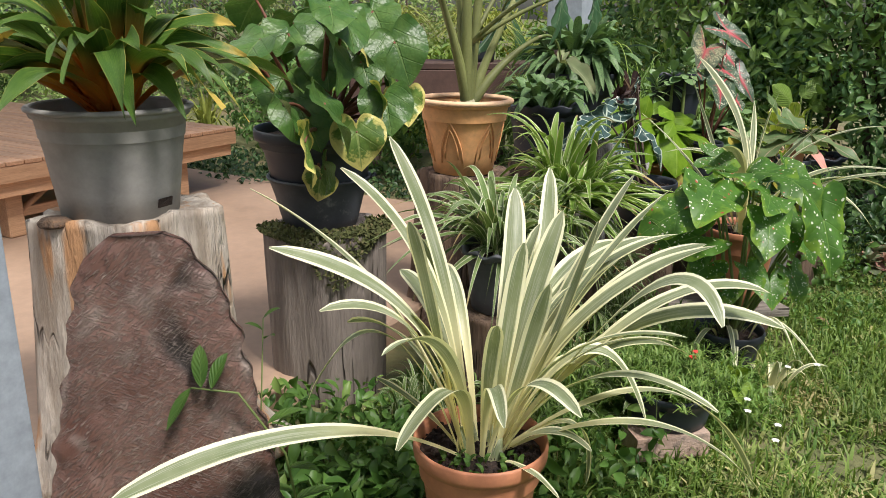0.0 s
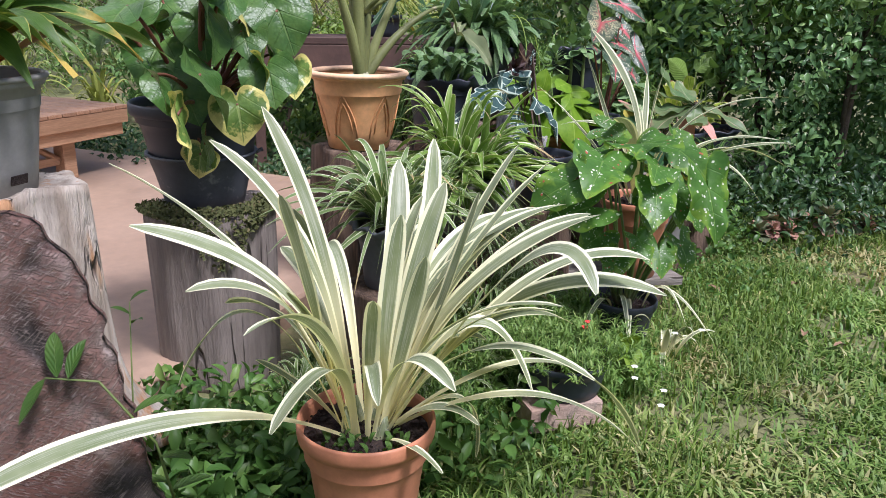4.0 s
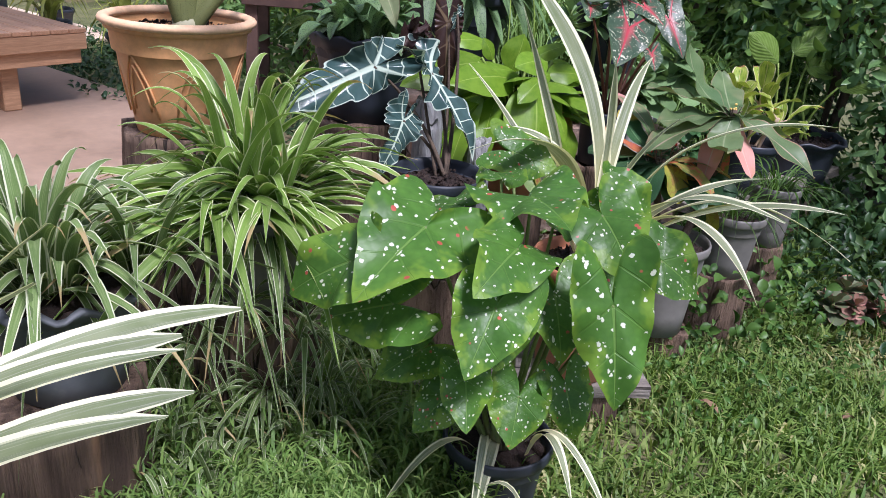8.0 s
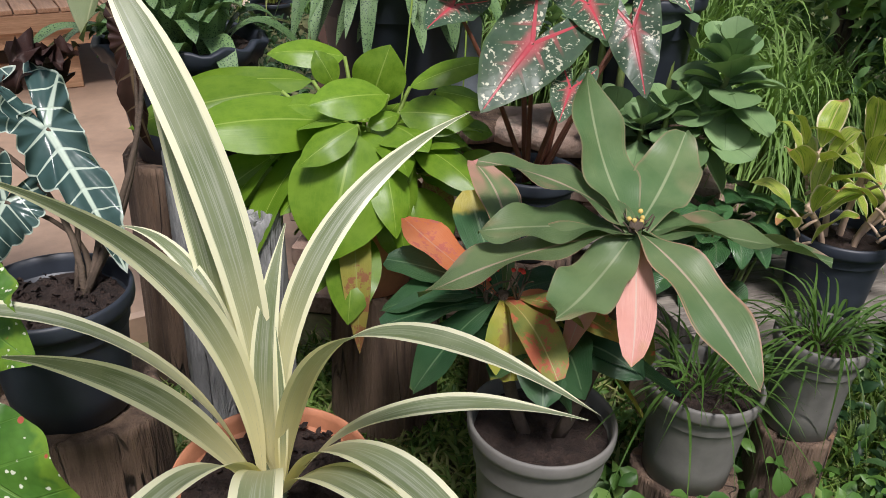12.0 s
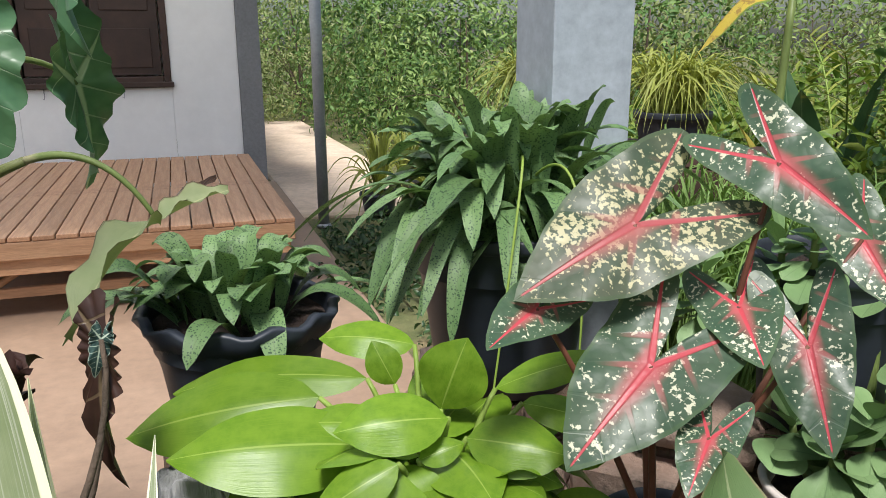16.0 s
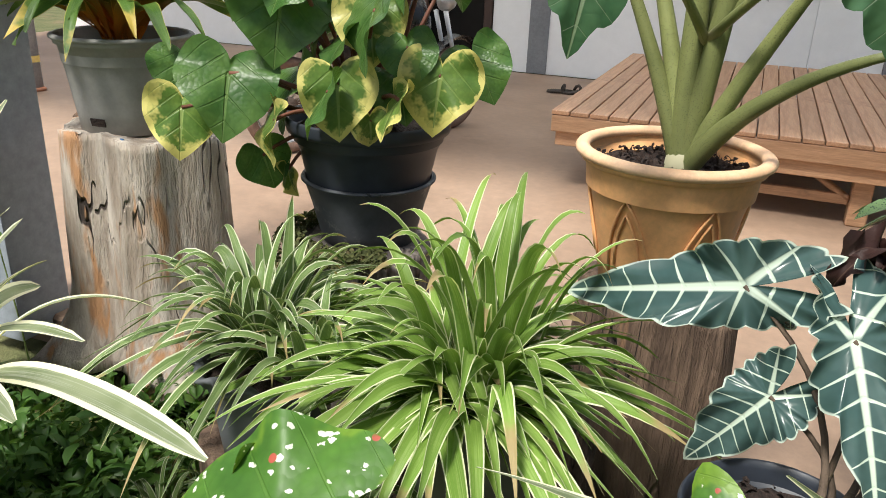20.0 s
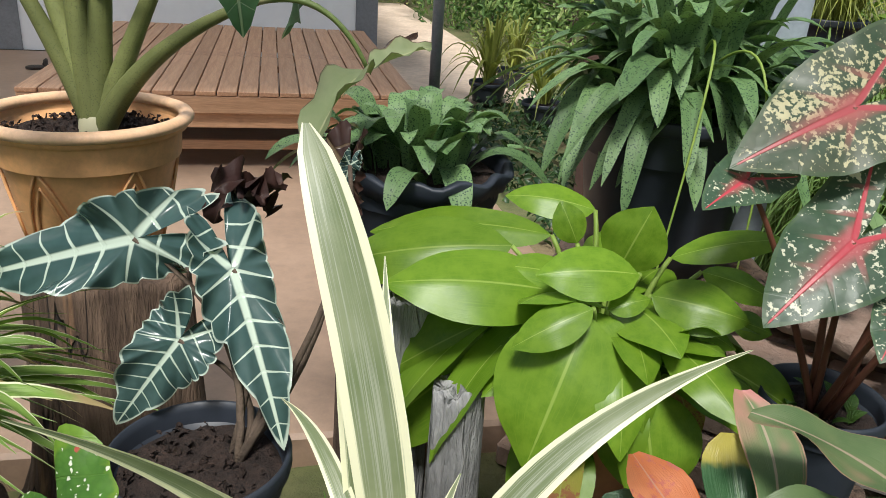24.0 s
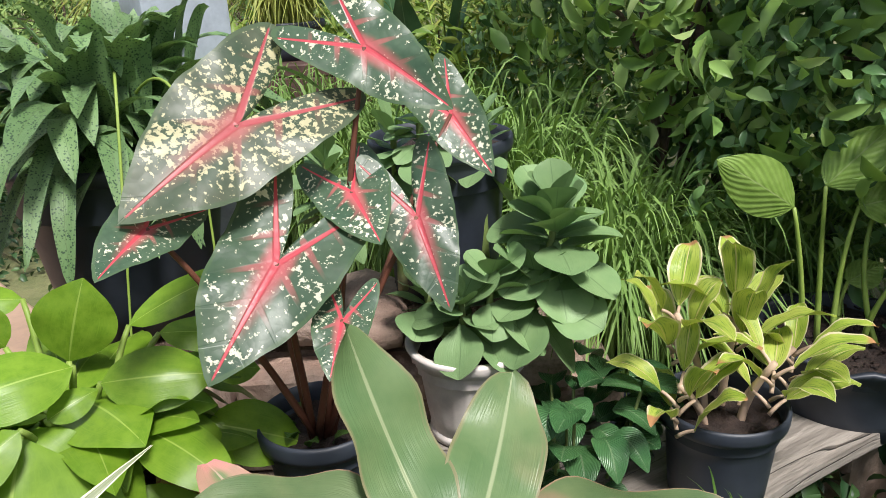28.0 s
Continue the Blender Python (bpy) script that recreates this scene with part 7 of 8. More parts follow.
def needles(n, r, z0, z1, rng):
    """Feet of short needles along leaning sprigs."""
    m = n // 22
    q, a = r * np.sqrt(rng.uniform(0, 1, m)), rng.uniform(0, 6.283, m)
    foot = np.stack([q * np.cos(a), q * np.sin(a), np.full(m, z0)], 1)
    tip = foot + np.stack([rng.normal(0, 0.035, m) + 0.25 * q * np.cos(a), rng.normal(0, 0.035, m) + 0.25 * q * np.sin(a), rng.uniform(0.35, 1, m) * (z1 - z0)], 1)
    k = rng.uniform(0.1, 1, (m, 22, 1))
    return (foot[:, None] * (1 - k) + tip[:, None] * k).reshape(-1, 3)


tagged(part("needles", grass_blades("needles", needles(4200, 0.15, 0.09, 0.20, rngn), 0.030, 0.0045, rngn, 1.3), M_FERNY, tray), kind="stuff")
for bx, by, br, bn, bh in ((0.50, 2.40, 0.24, 9000, 0.24), (0.80, 2.34, 0.22, 7000, 0.20), (0.32, 2.08, 0.16, 3600, 0.20), (0.66, 2.58, 0.20, 6500, 0.30), (0.34, 2.54, 0.16, 5000, 0.30), (0.90, 2.62, 0.16, 3600, 0.22)):
    bed = thing("bedding_plant", bx, by, 0.0, 0, "low mass of fine needle-leaved bedding plant on the ground", "plant", "needle-leaved bedding plants")
    tagged(part("needles", grass_blades("needles", needles(bn, br, 0.0, bh, rngn), 0.040, 0.0062, rngn, 1.3), M_FERNY, bed), kind="stuff")
for x, y, z, mat in ((0.075, 0.015, 0.195, M_RED_FLOWER), (0.06, 0.0, 0.185, M_RED_FLOWER)):
    for k in range(6):
        p = (x, y, z)
        arc_leaf("petal", mat, tray, k * 60, 0.012, 0.008, 0.010, 0.014, p, 0.5, kind="oval", n=5, cols=3)
solo("brick", box("brick", 0.23, 0.11, 0.075, 0.008, 2), M_BRICK, pose(0.67, 2.02, 0.068, 0, 0, 12), "old reddish brick under a plant tray", "brick", "loose bricks")


def wood_post(x, y, z1, r, seed, label):
    return solo("driftwood_post", log_mesh("driftwood_post", r * 1.05, r * 0.85, z1, seed, groove=0.22, lobes=3), M_STONE, pose(x, y, 0, 0, 0, seed * 20), label, "wood post", "whitened driftwood posts")


wood_post(0.73, 3.34, 0.74, 0.058, 31, "rough whitened driftwood post standing among the pots")
wood_post(0.87, 3.36, 0.64, 0.052, 33, "rough whitened driftwood post under the lime plant")
stump("tree_stump", 0.98, 3.64, -0.02, 0.40, 0.13, 0.12, M_STUMP_BROWN, "brown stump under the lime-green plant", 23, groove=0.08)
stump("tree_stump", 1.27, 3.75, -0.02, 0.50, 0.11, 0.10, M_STUMP_BROWN, "brown stump under the red caladium", 29, groove=0.08)
plank("plank", 1.32, 4.22, 0.398, 20, 0.62, 0.30, 0.035, "weathered grey plank under the urn")
for x, y in ((1.12, 4.18), (1.52, 4.34)):
    solo("brick", box("brick", 0.23, 0.11, 0.363, 0.008, 2), M_BRICK, pose(x, y, 0.18, 0, 0, 40), "brick pier under a plank", "brick", "loose bricks")
for x, y in ((1.62, 3.99), (2.24, 4.62)):
    solo("brick", box("brick", 0.23, 0.11, 0.325, 0.008, 2), M_BRICK, pose(x, y, 0.155, 0, 0, 46), "brick pier under a plank", "brick", "loose bricks")
for x, y in ((0.86, 2.93), (1.26, 3.01)):
    solo("brick", box("brick", 0.23, 0.11, 0.115, 0.008, 2), M_STUMP_BROWN, pose(x, y, 0.05, 0, 0, 102), "dark brown brick pier under a plank", "brick", "loose bricks")
for x, y in ((1.47, 3.33), (1.47, 3.40)):
    solo("brick", box("brick", 0.23, 0.065, 0.12, 0.008, 2), M_STUMP_BROWN, pose(x, y, 0.04, 0, 0, 8), "dark brown brick under the euphorbia pot", "brick", "loose bricks")

# brick plinth under the tall black pots
plinth = thing("brick_plinth", 0.98, 4.24, 0, 18, "stepped plinth of old bricks topped with flat stones", "plinth")
rngb = np.random.RandomState(44)
BRICK_ME = box("brick", 0.222, 0.105, 0.066, 0.007, 1)
BRICK_ME.materials.append(M_BRICK)
for row_i in range(7):
    for col in range(5):
        for dep in range(3):
            part("brick", BRICK_ME, M_BRICK, plinth, m=pose(-0.46 + col * 0.232 + (0.116 if row_i % 2 else 0) + rngb.uniform(-0.006, 0.006), -0.12 + dep * 0.115 + rngb.uniform(-0.008, 0.008), 0.035 + row_i * 0.075, 0, 0, rngb.uniform(-2, 2)))
for k in range(4):
    part("flat_stone", lathe("flat_stone", [(0.10, 0), (0.155, 0.012), (0.16, 0.05), (0.14, 0.062), (0.05, 0.066)], 14, lambda a, z, r: (r * (1 + 0.16 * math.sin(a * 3) + 0.1 * math.cos(a * 5)), z)), M_STUMP_BROWN if k % 2 else M_BRICK, plinth, "flat rough stone slab", pose(-0.38 + k * 0.25, 0.0, 0.552, 0, 0, k * 77))

# ---- hedge, bushes and ground plants ----


def blob_points(n, centre, radii, rng, shell=0.35):
    d = unit(rng.normal(size=(n, 3)))
    q = (1 - shell * rng.uniform(0, 1, n) ** 1.5)[:, None]
    wob = np.array([1 + 0.25 * noise.noise((a * 2.2 + centre[0], b * 2.2, c * 2.2)) + 0.12 * noise.noise((a * 6 + centre[1], b * 6, c * 6)) for a, b, c in d])[:, None]
    return np.asarray(centre) + d * q * wob * np.asarray(radii), d


def hedge(name, blobs, per, size, aspect, material, label, seed, category="hedge", limbs=6, shell=0.35, top=0.5, group="", lump=(2.6, 0.30)):
    rng = np.random.RandomState(seed)
    x0, y0 = blobs[0][:2]
    t = thing(name, x0, y0, 0, 0, label, category, group)
    cs, ns = [], []
    for x, y, z, rx, ry, rz in blobs:
        n = int(per * (rx * ry + ry * rz + rx * rz))
        c, d = blob_points(n, (x - x0, y - y0, z), (rx, ry, rz), rng, shell)
        bump = np.array([noise.noise((p[0] * lump[0] + seed, p[1] * lump[0], p[2] * lump[0])) for p in c])
        c = c + d * (bump * lump[1] * min(rx, ry))[:, None]
        keep = (c[:, 2] > 0.03) & (rng.uniform(-0.55, 0.05, len(c)) < bump)
        cs.append(c[keep])
        ns.append((d + rng.normal(size=d.shape) * 0.55 + [0, 0, top])[keep])
    c, nn = np.concatenate(cs), np.concatenate(ns)
    tagged(part("foliage", scatter_leaves("foliage", c, nn, size, aspect, rng), material, t), kind="stuff")
    for i, (x, y, z, rx, ry, rz) in enumerate(blobs):
        bx, by = x - x0, y - y0
        part("trunk", tube("trunk", bez((bx, by, -0.02), (bx + 0.1, by + 0.1, z * 0.6), (bx + rng.uniform(-0.2, 0.2), by + rng.uniform(-0.2, 0.2), z + rz * 0.5), 10), 0.03, 0.008, 7), M_STEM_BROWN, t)
        for k in range(limbs):
            a = rng.uniform(0, 6.283)
            part("limb", tube("limb", bez((bx, by, z * 0.4), (bx, by, z), (bx + rx * 0.8 * math.cos(a), by + ry * 0.8 * math.sin(a), z + rz * rng.uniform(-0.2, 0.7)), 8), 0.014, 0.004, 5), M_STEM_BROWN, t)
    return t


def ab(a, b):
    p = HOUSE @ Vector((a, b, 0))
    return p.x, p.y


hedge("hedge", [(2.75, 5.0, 1.0, 0.85, 0.75, 1.35), (3.65, 4.85, 0.9, 0.85, 0.75, 1.25), (4.7, 5.0, 1.0, 0.9, 0.9, 1.35), (1.95, 5.65, 1.2, 0.8, 0.7, 1.4), (5.8, 4.6, 1.0, 1.0, 0.9, 1.35)], 5600, 0.058, 0.46, M_HEDGE, "tall dense dark-green citrus hedge behind the pots", 51, limbs=9)
hedge("vine", [(2.35, 4.75, 1.25, 0.55, 0.35, 0.6), (1.75, 5.15, 1.3, 0.5, 0.35, 0.6), (3.0, 4.45, 1.35, 0.6, 0.35, 0.5)], 1900, 0.085, 0.40, M_VINE, "light-green large-leaved creeper hanging over the hedge", 53, "vine", 4, 0.5, 0.1)
for i, (a, b, rx, rz) in enumerate(((5.9, 8.0, 1.3, 1.7), (5.6, 10.6, 1.4, 1.9), (4.7, 13.9, 1.8, 2.2), (2.9, 15.2, 1.7, 2.1), (7.4, 6.4, 1.4, 1.8), (8.8, 8.6, 1.7, 2.3), (10.2, 5.6, 1.8, 2.2), (7.2, 11.6, 1.8, 2.6), (12.0, 8.5, 2.2, 2.6), (6.0, 16.5, 2.4, 3.0))):
    x, y = ab(a, b)
    hedge("bush", [(x, y, rz * 0.55, rx, rx * 0.9, rz * 0.85), (x + 0.7, y - 0.5, rz * 0.3, rx * 0.6, rx * 0.6, rz * 0.45)], 800, 0.11 if i % 2 else 0.085, 0.35, (M_BUSH, M_BUSH_DARK, M_BUSH_OLIVE)[i % 3], ("loose mid-green bush beside the path", "dense dark-green bush beside the path", "straggly olive-green bush beside the path")[i % 3], 80 + i, "bush", group="bushes beyond the path", lump=(1.7, 0.55))
for i, (x, y, r, h) in enumerate(((0.55, 7.2, 0.7, 1.15), (1.35, 6.7, 0.6, 1.25), (-0.3, 6.9, 0.6, 1.0), (0.95, 5.55, 0.35, 0.95), (2.3, 7.4, 0.9, 2.2))):
    hedge("shrub", [(x, y, h * 0.62, r, r, h * 0.5)], 1500, 0.10, 0.28, M_BUSH_LIGHT, "bright yellow-green narrow-leaved shrub behind the pillar", 95 + i, "shrub", 5, group="shrubs behind the pillar")

for i, (a, b, r, h) in enumerate(((4.5, 2.3, 0.55, 0.75), (4.7, 3.3, 0.5, 0.65), (5.2, 1.5, 0.6, 0.9), (5.4, 2.7, 0.6, 0.9), (5.2, 4.0, 0.55, 0.9))):
    x, y = ab(a, b)
    hedge("bush", [(x, y, h * 0.5, r, r, h * 0.5)], 1900, 0.075, 0.42, M_BUSH_DARK, "low dark-green leafy bush past the terrace corner", 130 + i, "bush", 5, group="low bushes past the terrace corner")

# reed clumps


def fountain(count, z, reach, rise, w, seed, spread, droop):
    """Rows of arching grass leaves for one clump."""
    rng = np.random.RandomState(seed)
    rows = []
    for i in range(count):
        az, d = rng.uniform(0, 360), rng.uniform(*droop)
        foot = np.array(polar(spread * math.sqrt(rng.uniform(0, 1)), rng.uniform(0, 360), z))
        L = reach * rng.uniform(0.55, 1.15)
        tip = foot + polar(L * (0.3 + 0.7 * d), az, rise * (1.05 - d) * rng.uniform(0.7, 1.15) - 0.10 * d)
        knee = foot + polar(L * rng.uniform(0.10, 0.35), az, rise * rng.uniform(0.85, 1.25))
        rows.append((foot, knee, tip, w * rng.uniform(0.7, 1.2), rng.uniform(-70, 70)))
    return rows


for i, (x, y, h, n, reach, z) in enumerate(((1.66, 4.72, 0.62, 900, 0.52, 0.28), (1.05, 4.92, 0.80, 700, 0.60, 0.28), (2.05, 5.0, 0.65, 420, 0.55, 0.2), (0.72, 5.0, 0.85, 600, 0.60, 0.28), (1.36, 4.94, 0.80, 600, 0.62, 0.28))):
    c = thing("reed_clump", x, y, 0.0, 0, "fine arching green grass clump behind the succulents", "grass clump", "reed clumps")
    tagged(part("foliage", many_blades("foliage", fountain(n, z, reach, h, 0.010, 400 + i, 0.14, (0.2, 1.0)), 10, 3, "grass", 0.25), M_REED, c), kind="stuff")
    part("tub", pot_mesh("tub", 0.16, 0.13, 0.28, 0.03, 0.01), M_NAVY_POT, c)

# yellow-green strap plants beside the steel post
for i, (a, b, s) in enumerate(((3.95, 4.55, 1.0), (4.35, 5.2, 0.9), (4.2, 3.9, 0.75))):
    x, y = ab(a, b)
    c = potted("potted_strap_plant", x, y, 0.044 if b > 4.5 else 0.02, 0.16, 0.12, 0.16, M_NAVY_POT, "yellow-green strap-leaved plant in a low black pot", seed=50 + i)
    tuft(c, M_BROMELIAD, 48, 0.15, 0.55 * s, 0.55 * s, 0.035, 410 + i, 0.05, "grass", 10, 3, (0.0, 0.9), 0.3)

# broad-leaved weeds: loose plants on the ground


def weeds(name, spots, size, aspect, material, label, seed, high=0.10):
    rng = np.random.RandomState(seed)
    cs = []
    for x, y, r, n in spots:
        q, a = r * np.sqrt(rng.uniform(0, 1, n)), rng.uniform(0, 6.283, n)
        cs.append(np.stack([x + q * np.cos(a), y + q * np.sin(a), 0.01 + high * rng.uniform(0, 1, n) ** 1.3], 1))
    c = np.concatenate(cs)
    nn = rng.normal(size=c.shape) * 0.5 + [0, -0.25, 1.0]
    return solo(name, scatter_leaves(name, c, nn, size, aspect, rng), material, None, label, "weeds", kind="stuff")


weeds("weeds", [(-0.22, 1.62, 0.16, 420), (-0.05, 1.80, 0.20, 360), (-0.25, 1.95, 0.25, 400), (-0.45, 2.05, 0.18, 160), (0.35, 1.95, 0.3, 420), (0.15, 1.85, 0.15, 220)], 0.055, 0.42, M_WEEDS, "lush broad-leaved green weeds round the lily pot", 121, 0.17)
weeds("weeds", [(0.75, 2.35, 0.35, 500), (0.35, 2.35, 0.25, 300), (1.55, 3.15, 0.30, 240), (1.95, 3.35, 0.35, 320), (1.85, 3.85, 0.30, 400), (1.55, 3.75, 0.2, 300), (1.2, 4.0, 0.4, 300), (1.9, 4.75, 0.4, 500)], 0.028, 0.5, M_WEEDS, "low broad-leaved weeds along the pots and hedge", 122, 0.11)
weeds("creeper", [(1.72, 3.76, 0.14, 260), (1.70, 3.88, 0.12, 160), (1.74, 3.38, 0.12, 70), (1.92, 3.55, 0.14, 80), (1.58, 3.40, 0.06, 60)], 0.042, 0.6, M_WEEDS, "green creeper between the pots", 123, 0.30)
# The hedge's shade on these shoots is in their leaf colour.
weeds("weeds", [(2.3, 4.15, 0.4, 700), (2.9, 4.15, 0.45, 800), (3.7, 4.05, 0.5, 800), (4.4, 4.0, 0.5, 700), (2.4, 3.8, 0.4, 260), (3.3, 3.75, 0.45, 260)], 0.055, 0.45, M_SHADED_UNDERGROWTH, "low shoots at the foot of the hedge, darkened in colour for shade", 125, 0.30)
x, y = ab(3.8, 3.6)
weeds("weeds", [(x, y, 0.5, 700), (*ab(3.55, 2.6), 0.5, 600), (*ab(3.9, 1.6), 0.5, 500), (*ab(4.3, 4.4), 0.5, 500), (*ab(3.6, 0.9), 0.35, 300)], 0.05, 0.5, M_SHADED_UNDERGROWTH, "low weeds at the terrace corner, their green darkened in colour for shade", 124, 0.12)

# plants seen beyond the reeds
old = thing("yellow_leaf_plant", 0.80, 5.36, 0.0, 0, "tall stalk with one big yellowing leaf", "plant")
part("stalk", tube("stalk", bez((0, 0, 0), (0.03, 0.0, 0.7), (0.03, 0.06, 1.50), 14), 0.02, 0.012, 9), M_STEM_GREEN, old)
part("leaf", blade("leaf", (0.03, 0.06, 1.50), (-0.05, -0.04, 1.60), (-0.17, -0.17, 1.30), 0.13, 16, "ovate", 0.5, 20, 0.05, (-0.6, 0.7, 0.3), 9, 3), M_OLD_LEAF, old, "yellow leaf with a green edge")
ban = thing("broad_leaf_clump", 0.75, 6.10, 0.0, 0, "dark-green upright paddle-leaved clump", "plant")
for k in range(9):
    az = k * 137.5
    arc_leaf("leaf", M_EUPH_DARK, ban, az, 0.22 + 0.03 * (k % 3), 1.35 - 0.08 * k, 1.0 - 0.05 * k, 0.17, polar(0.05, az, 0.0), 0.3, kind="stalked", n=16, cols=7, fold=0.3, wave=0.03, seed=k)
for i, (x, y, s) in enumerate(((0.80, 6.45, 1.0), (1.35, 6.2, 0.9))):
    c = thing("feather_palm", x, y, 0.0, 0, "yellow-green feathery palm seedling", "palm", "feather palms")
    for k in range(9):
        az = k * 137.5 + 20 * i
        top = np.array(polar(0.40 * s, az, 1.45 * s - 0.07 * k))
        rib = bez((0, 0, 0.1), (0.1 * math.cos(radians(az)), 0.1 * math.sin(radians(az)), 1.2 * s), top, 15)
        part("rib", tube("rib", rib, 0.007, 0.003, 6), M_LIME_STALK, c)
        for q in range(5, 15):
            for sd in (-1, 1):
                arc_leaf("leaflet", M_BROMELIAD, c, az + sd * 62, 0.17 * s, 0.06, 0.06, 0.018, rib[q], 0.5, kind="grass", n=6, cols=3, fold=0.3)

# ---- lawn ----
rngg = np.random.RandomState(61)


def lawn(name, n, x0, x1, y0, y1, h, w, test, material, label, lean=1.1):
    p = np.stack([rngg.uniform(x0, x1, n), rngg.uniform(y0, y1, n), np.zeros(n)], 1)
    clump = np.array([noise.noise((x * 2.3, y * 2.3, 0)) + 0.5 * noise.noise((x * 7, y * 7, 4)) for x, y, _ in p])
    keep = test(p[:, 0], p[:, 1]) & (rngg.uniform(-0.8, 0.35, n) < clump)
    return solo(name, grass_blades(name, p[keep], h, w, rngg, lean), material, None, label, "grass", kind="stuff")


def fade(x, y):
    """Blades thin out with the way from the pots."""
    d = np.hypot(x - 1.6, y - 2.3)
    return rngg.uniform(0, 1, len(x)) < np.exp(-np.clip(d - 1.2, 0, None) ** 2 / 5.0)


def off_terrace(x, y):
    return (y - 1.2) < (x + 0.85) * 1.73


lawn("grass", 620000, -2.6, 6.4, -2.2, 5.2, 0.055, 0.0105, lambda x, y: off_terrace(x, y) & fade(x, y), M_GRASS, "short uneven green and straw-coloured lawn grass")
lawn("tall_grass", 13000, 0.3, 2.2, 1.3, 3.3, 0.10, 0.006, lambda x, y: (y - 1.25 > (x - 0.65) * 1.15) & (y - 1.3 < (x + 0.35) * 1.5), M_WILD, "longer wild grass growing round the pots", 0.8)
lawn("edge_grass", 14000, 1.6, 4.2, 3.4, 4.4, 0.10, 0.007, lambda x, y: y > 3.3 + 0.1 * x, M_WILD, "longer wild grass along the hedge", 0.9)

# ---- small things ----


def motorbike(fa, fb, ra, rb):
    """Small motorbike on its stand: front wheel at (fa, fb), rear at (ra, rb) in the house frame."""
    f, r = HOUSE @ Vector((fa, fb, 0.10)), HOUSE @ Vector((ra, rb, 0.10))
    d = f - r
    t = thing("motorbike", r.x, r.y, 0.10, math.degrees(math.atan2(d.y, d.x)), "small muddy motorbike with black and white fairing on the terrace", "motorbike")
    wb, R = d.length, 0.28

    def ring(name, rad, w, sq=1.0):
        prof = [(rad + w * math.cos(a), w * sq * math.sin(a)) for a in np.linspace(0, 2 * math.pi, 12, endpoint=False)]
        seg = 40
        ang = np.linspace(0, 2 * np.pi, seg, endpoint=False)
        verts = [(q * math.cos(a), h, q * math.sin(a)) for q, h in prof for a in ang]
        faces = grid_faces(12, seg, True) + [(11 * seg + j, 11 * seg + (j + 1) % seg, (j + 1) % seg, j) for j in range(seg)]
        return mesh_of(name, verts, faces)
    for x in (0.0, wb):
        w = part("wheel", ring("wheel", R - 0.065, 0.016), M_CHROME, t, m=pose(x, 0, R, 0, 0, 12 if x else 0))
        part("tyre", ring("tyre", R - 0.034, 0.034), M_RUBBER, w)
        part("hub", lathe("hub", [(0.05, -0.035), (0.055, 0.0), (0.05, 0.035)], 16), M_ENGINE, w, m=pose(0, 0, 0, 90))
        for k in range(18):
            a = 2 * math.pi * k / 18
            part("spoke", tube("spoke", [(0.045 * math.cos(a), 0.015 * (-1) ** k, 0.045 * math.sin(a)), ((R - 0.07) * math.cos(a + 0.2), 0, (R - 0.07) * math.sin(a + 0.2))], 0.002, 0.002, 4), M_CHROME, w)
    for s in (-0.05, 0.05):
        part("fork", tube("fork", [(wb, s, R), (wb - 0.05, s, 0.5), (wb - 0.13, s, 0.78)], 0.014, 0.017, 8), M_CHROME, t)
    part("front_mudguard", blade("front_mudguard", (wb + 0.20, 0, R + 0.20), (wb + 0.02, 0, R + 0.46), (wb - 0.24, 0, R + 0.12), 0.11, 14, "oval", -0.6, side=(0, 1, 0)), M_BIKE_BLACK, t)
    part("leg_shield", lathe("leg_shield", [(0.03, 0.20), (0.11, 0.28), (0.15, 0.46), (0.14, 0.60), (0.05, 0.68)], 20, lambda a, z, q: (q * (1.0 + 0.3 * math.cos(2 * a)), z)), M_BIKE_WHITE, t, "white plastic leg shield", pose(wb - 0.27, 0, -0.04, 0, -12))
    part("front_fairing", lathe("front_fairing", [(0.04, 0.52), (0.13, 0.60), (0.15, 0.74), (0.12, 0.90), (0.04, 0.96)], 20), M_BIKE_BLACK, t, m=pose(wb - 0.22, 0, 0.0, 0, -14))
    part("headlight", lathe("headlight", [(0.0, 0.0), (0.06, 0.01), (0.07, 0.05), (0.05, 0.09), (0.0, 0.10)], 18), M_CHROME, t, m=pose(wb - 0.13, 0, 0.84, 0, 90))
    part("handlebar", tube("handlebar", [(wb - 0.30, -0.33, 0.97), (wb - 0.22, -0.15, 1.0), (wb - 0.20, 0, 0.96), (wb - 0.22, 0.15, 1.0), (wb - 0.30, 0.33, 0.97)], 0.012, 0.012), M_BIKE_BLACK, t)
    for s in (-1, 1):
        m = part("mirror_stem", tube("mirror_stem", [(wb - 0.26, 0.25 * s, 0.98), (wb - 0.24, 0.30 * s, 1.12)], 0.005, 0.005, 6), M_BIKE_BLACK, t)
        part("mirror", lathe("mirror", [(0.0, 0), (0.05, 0.004), (0.055, 0.015), (0.0, 0.03)], 16), M_CHROME, m, m=pose(wb - 0.24, 0.31 * s, 1.14, 0, -80))
    part("body", lathe("body", [(0.03, 0.0), (0.09, 0.08), (0.11, 0.3), (0.10, 0.6), (0.05, 0.85), (0.01, 0.9)], 18, lambda a, z, q: (q * (1 + 0.25 * math.cos(2 * a)), z)), M_BIKE_BLACK, t, m=pose(wb - 0.36, 0, 0.52, 0, -80))
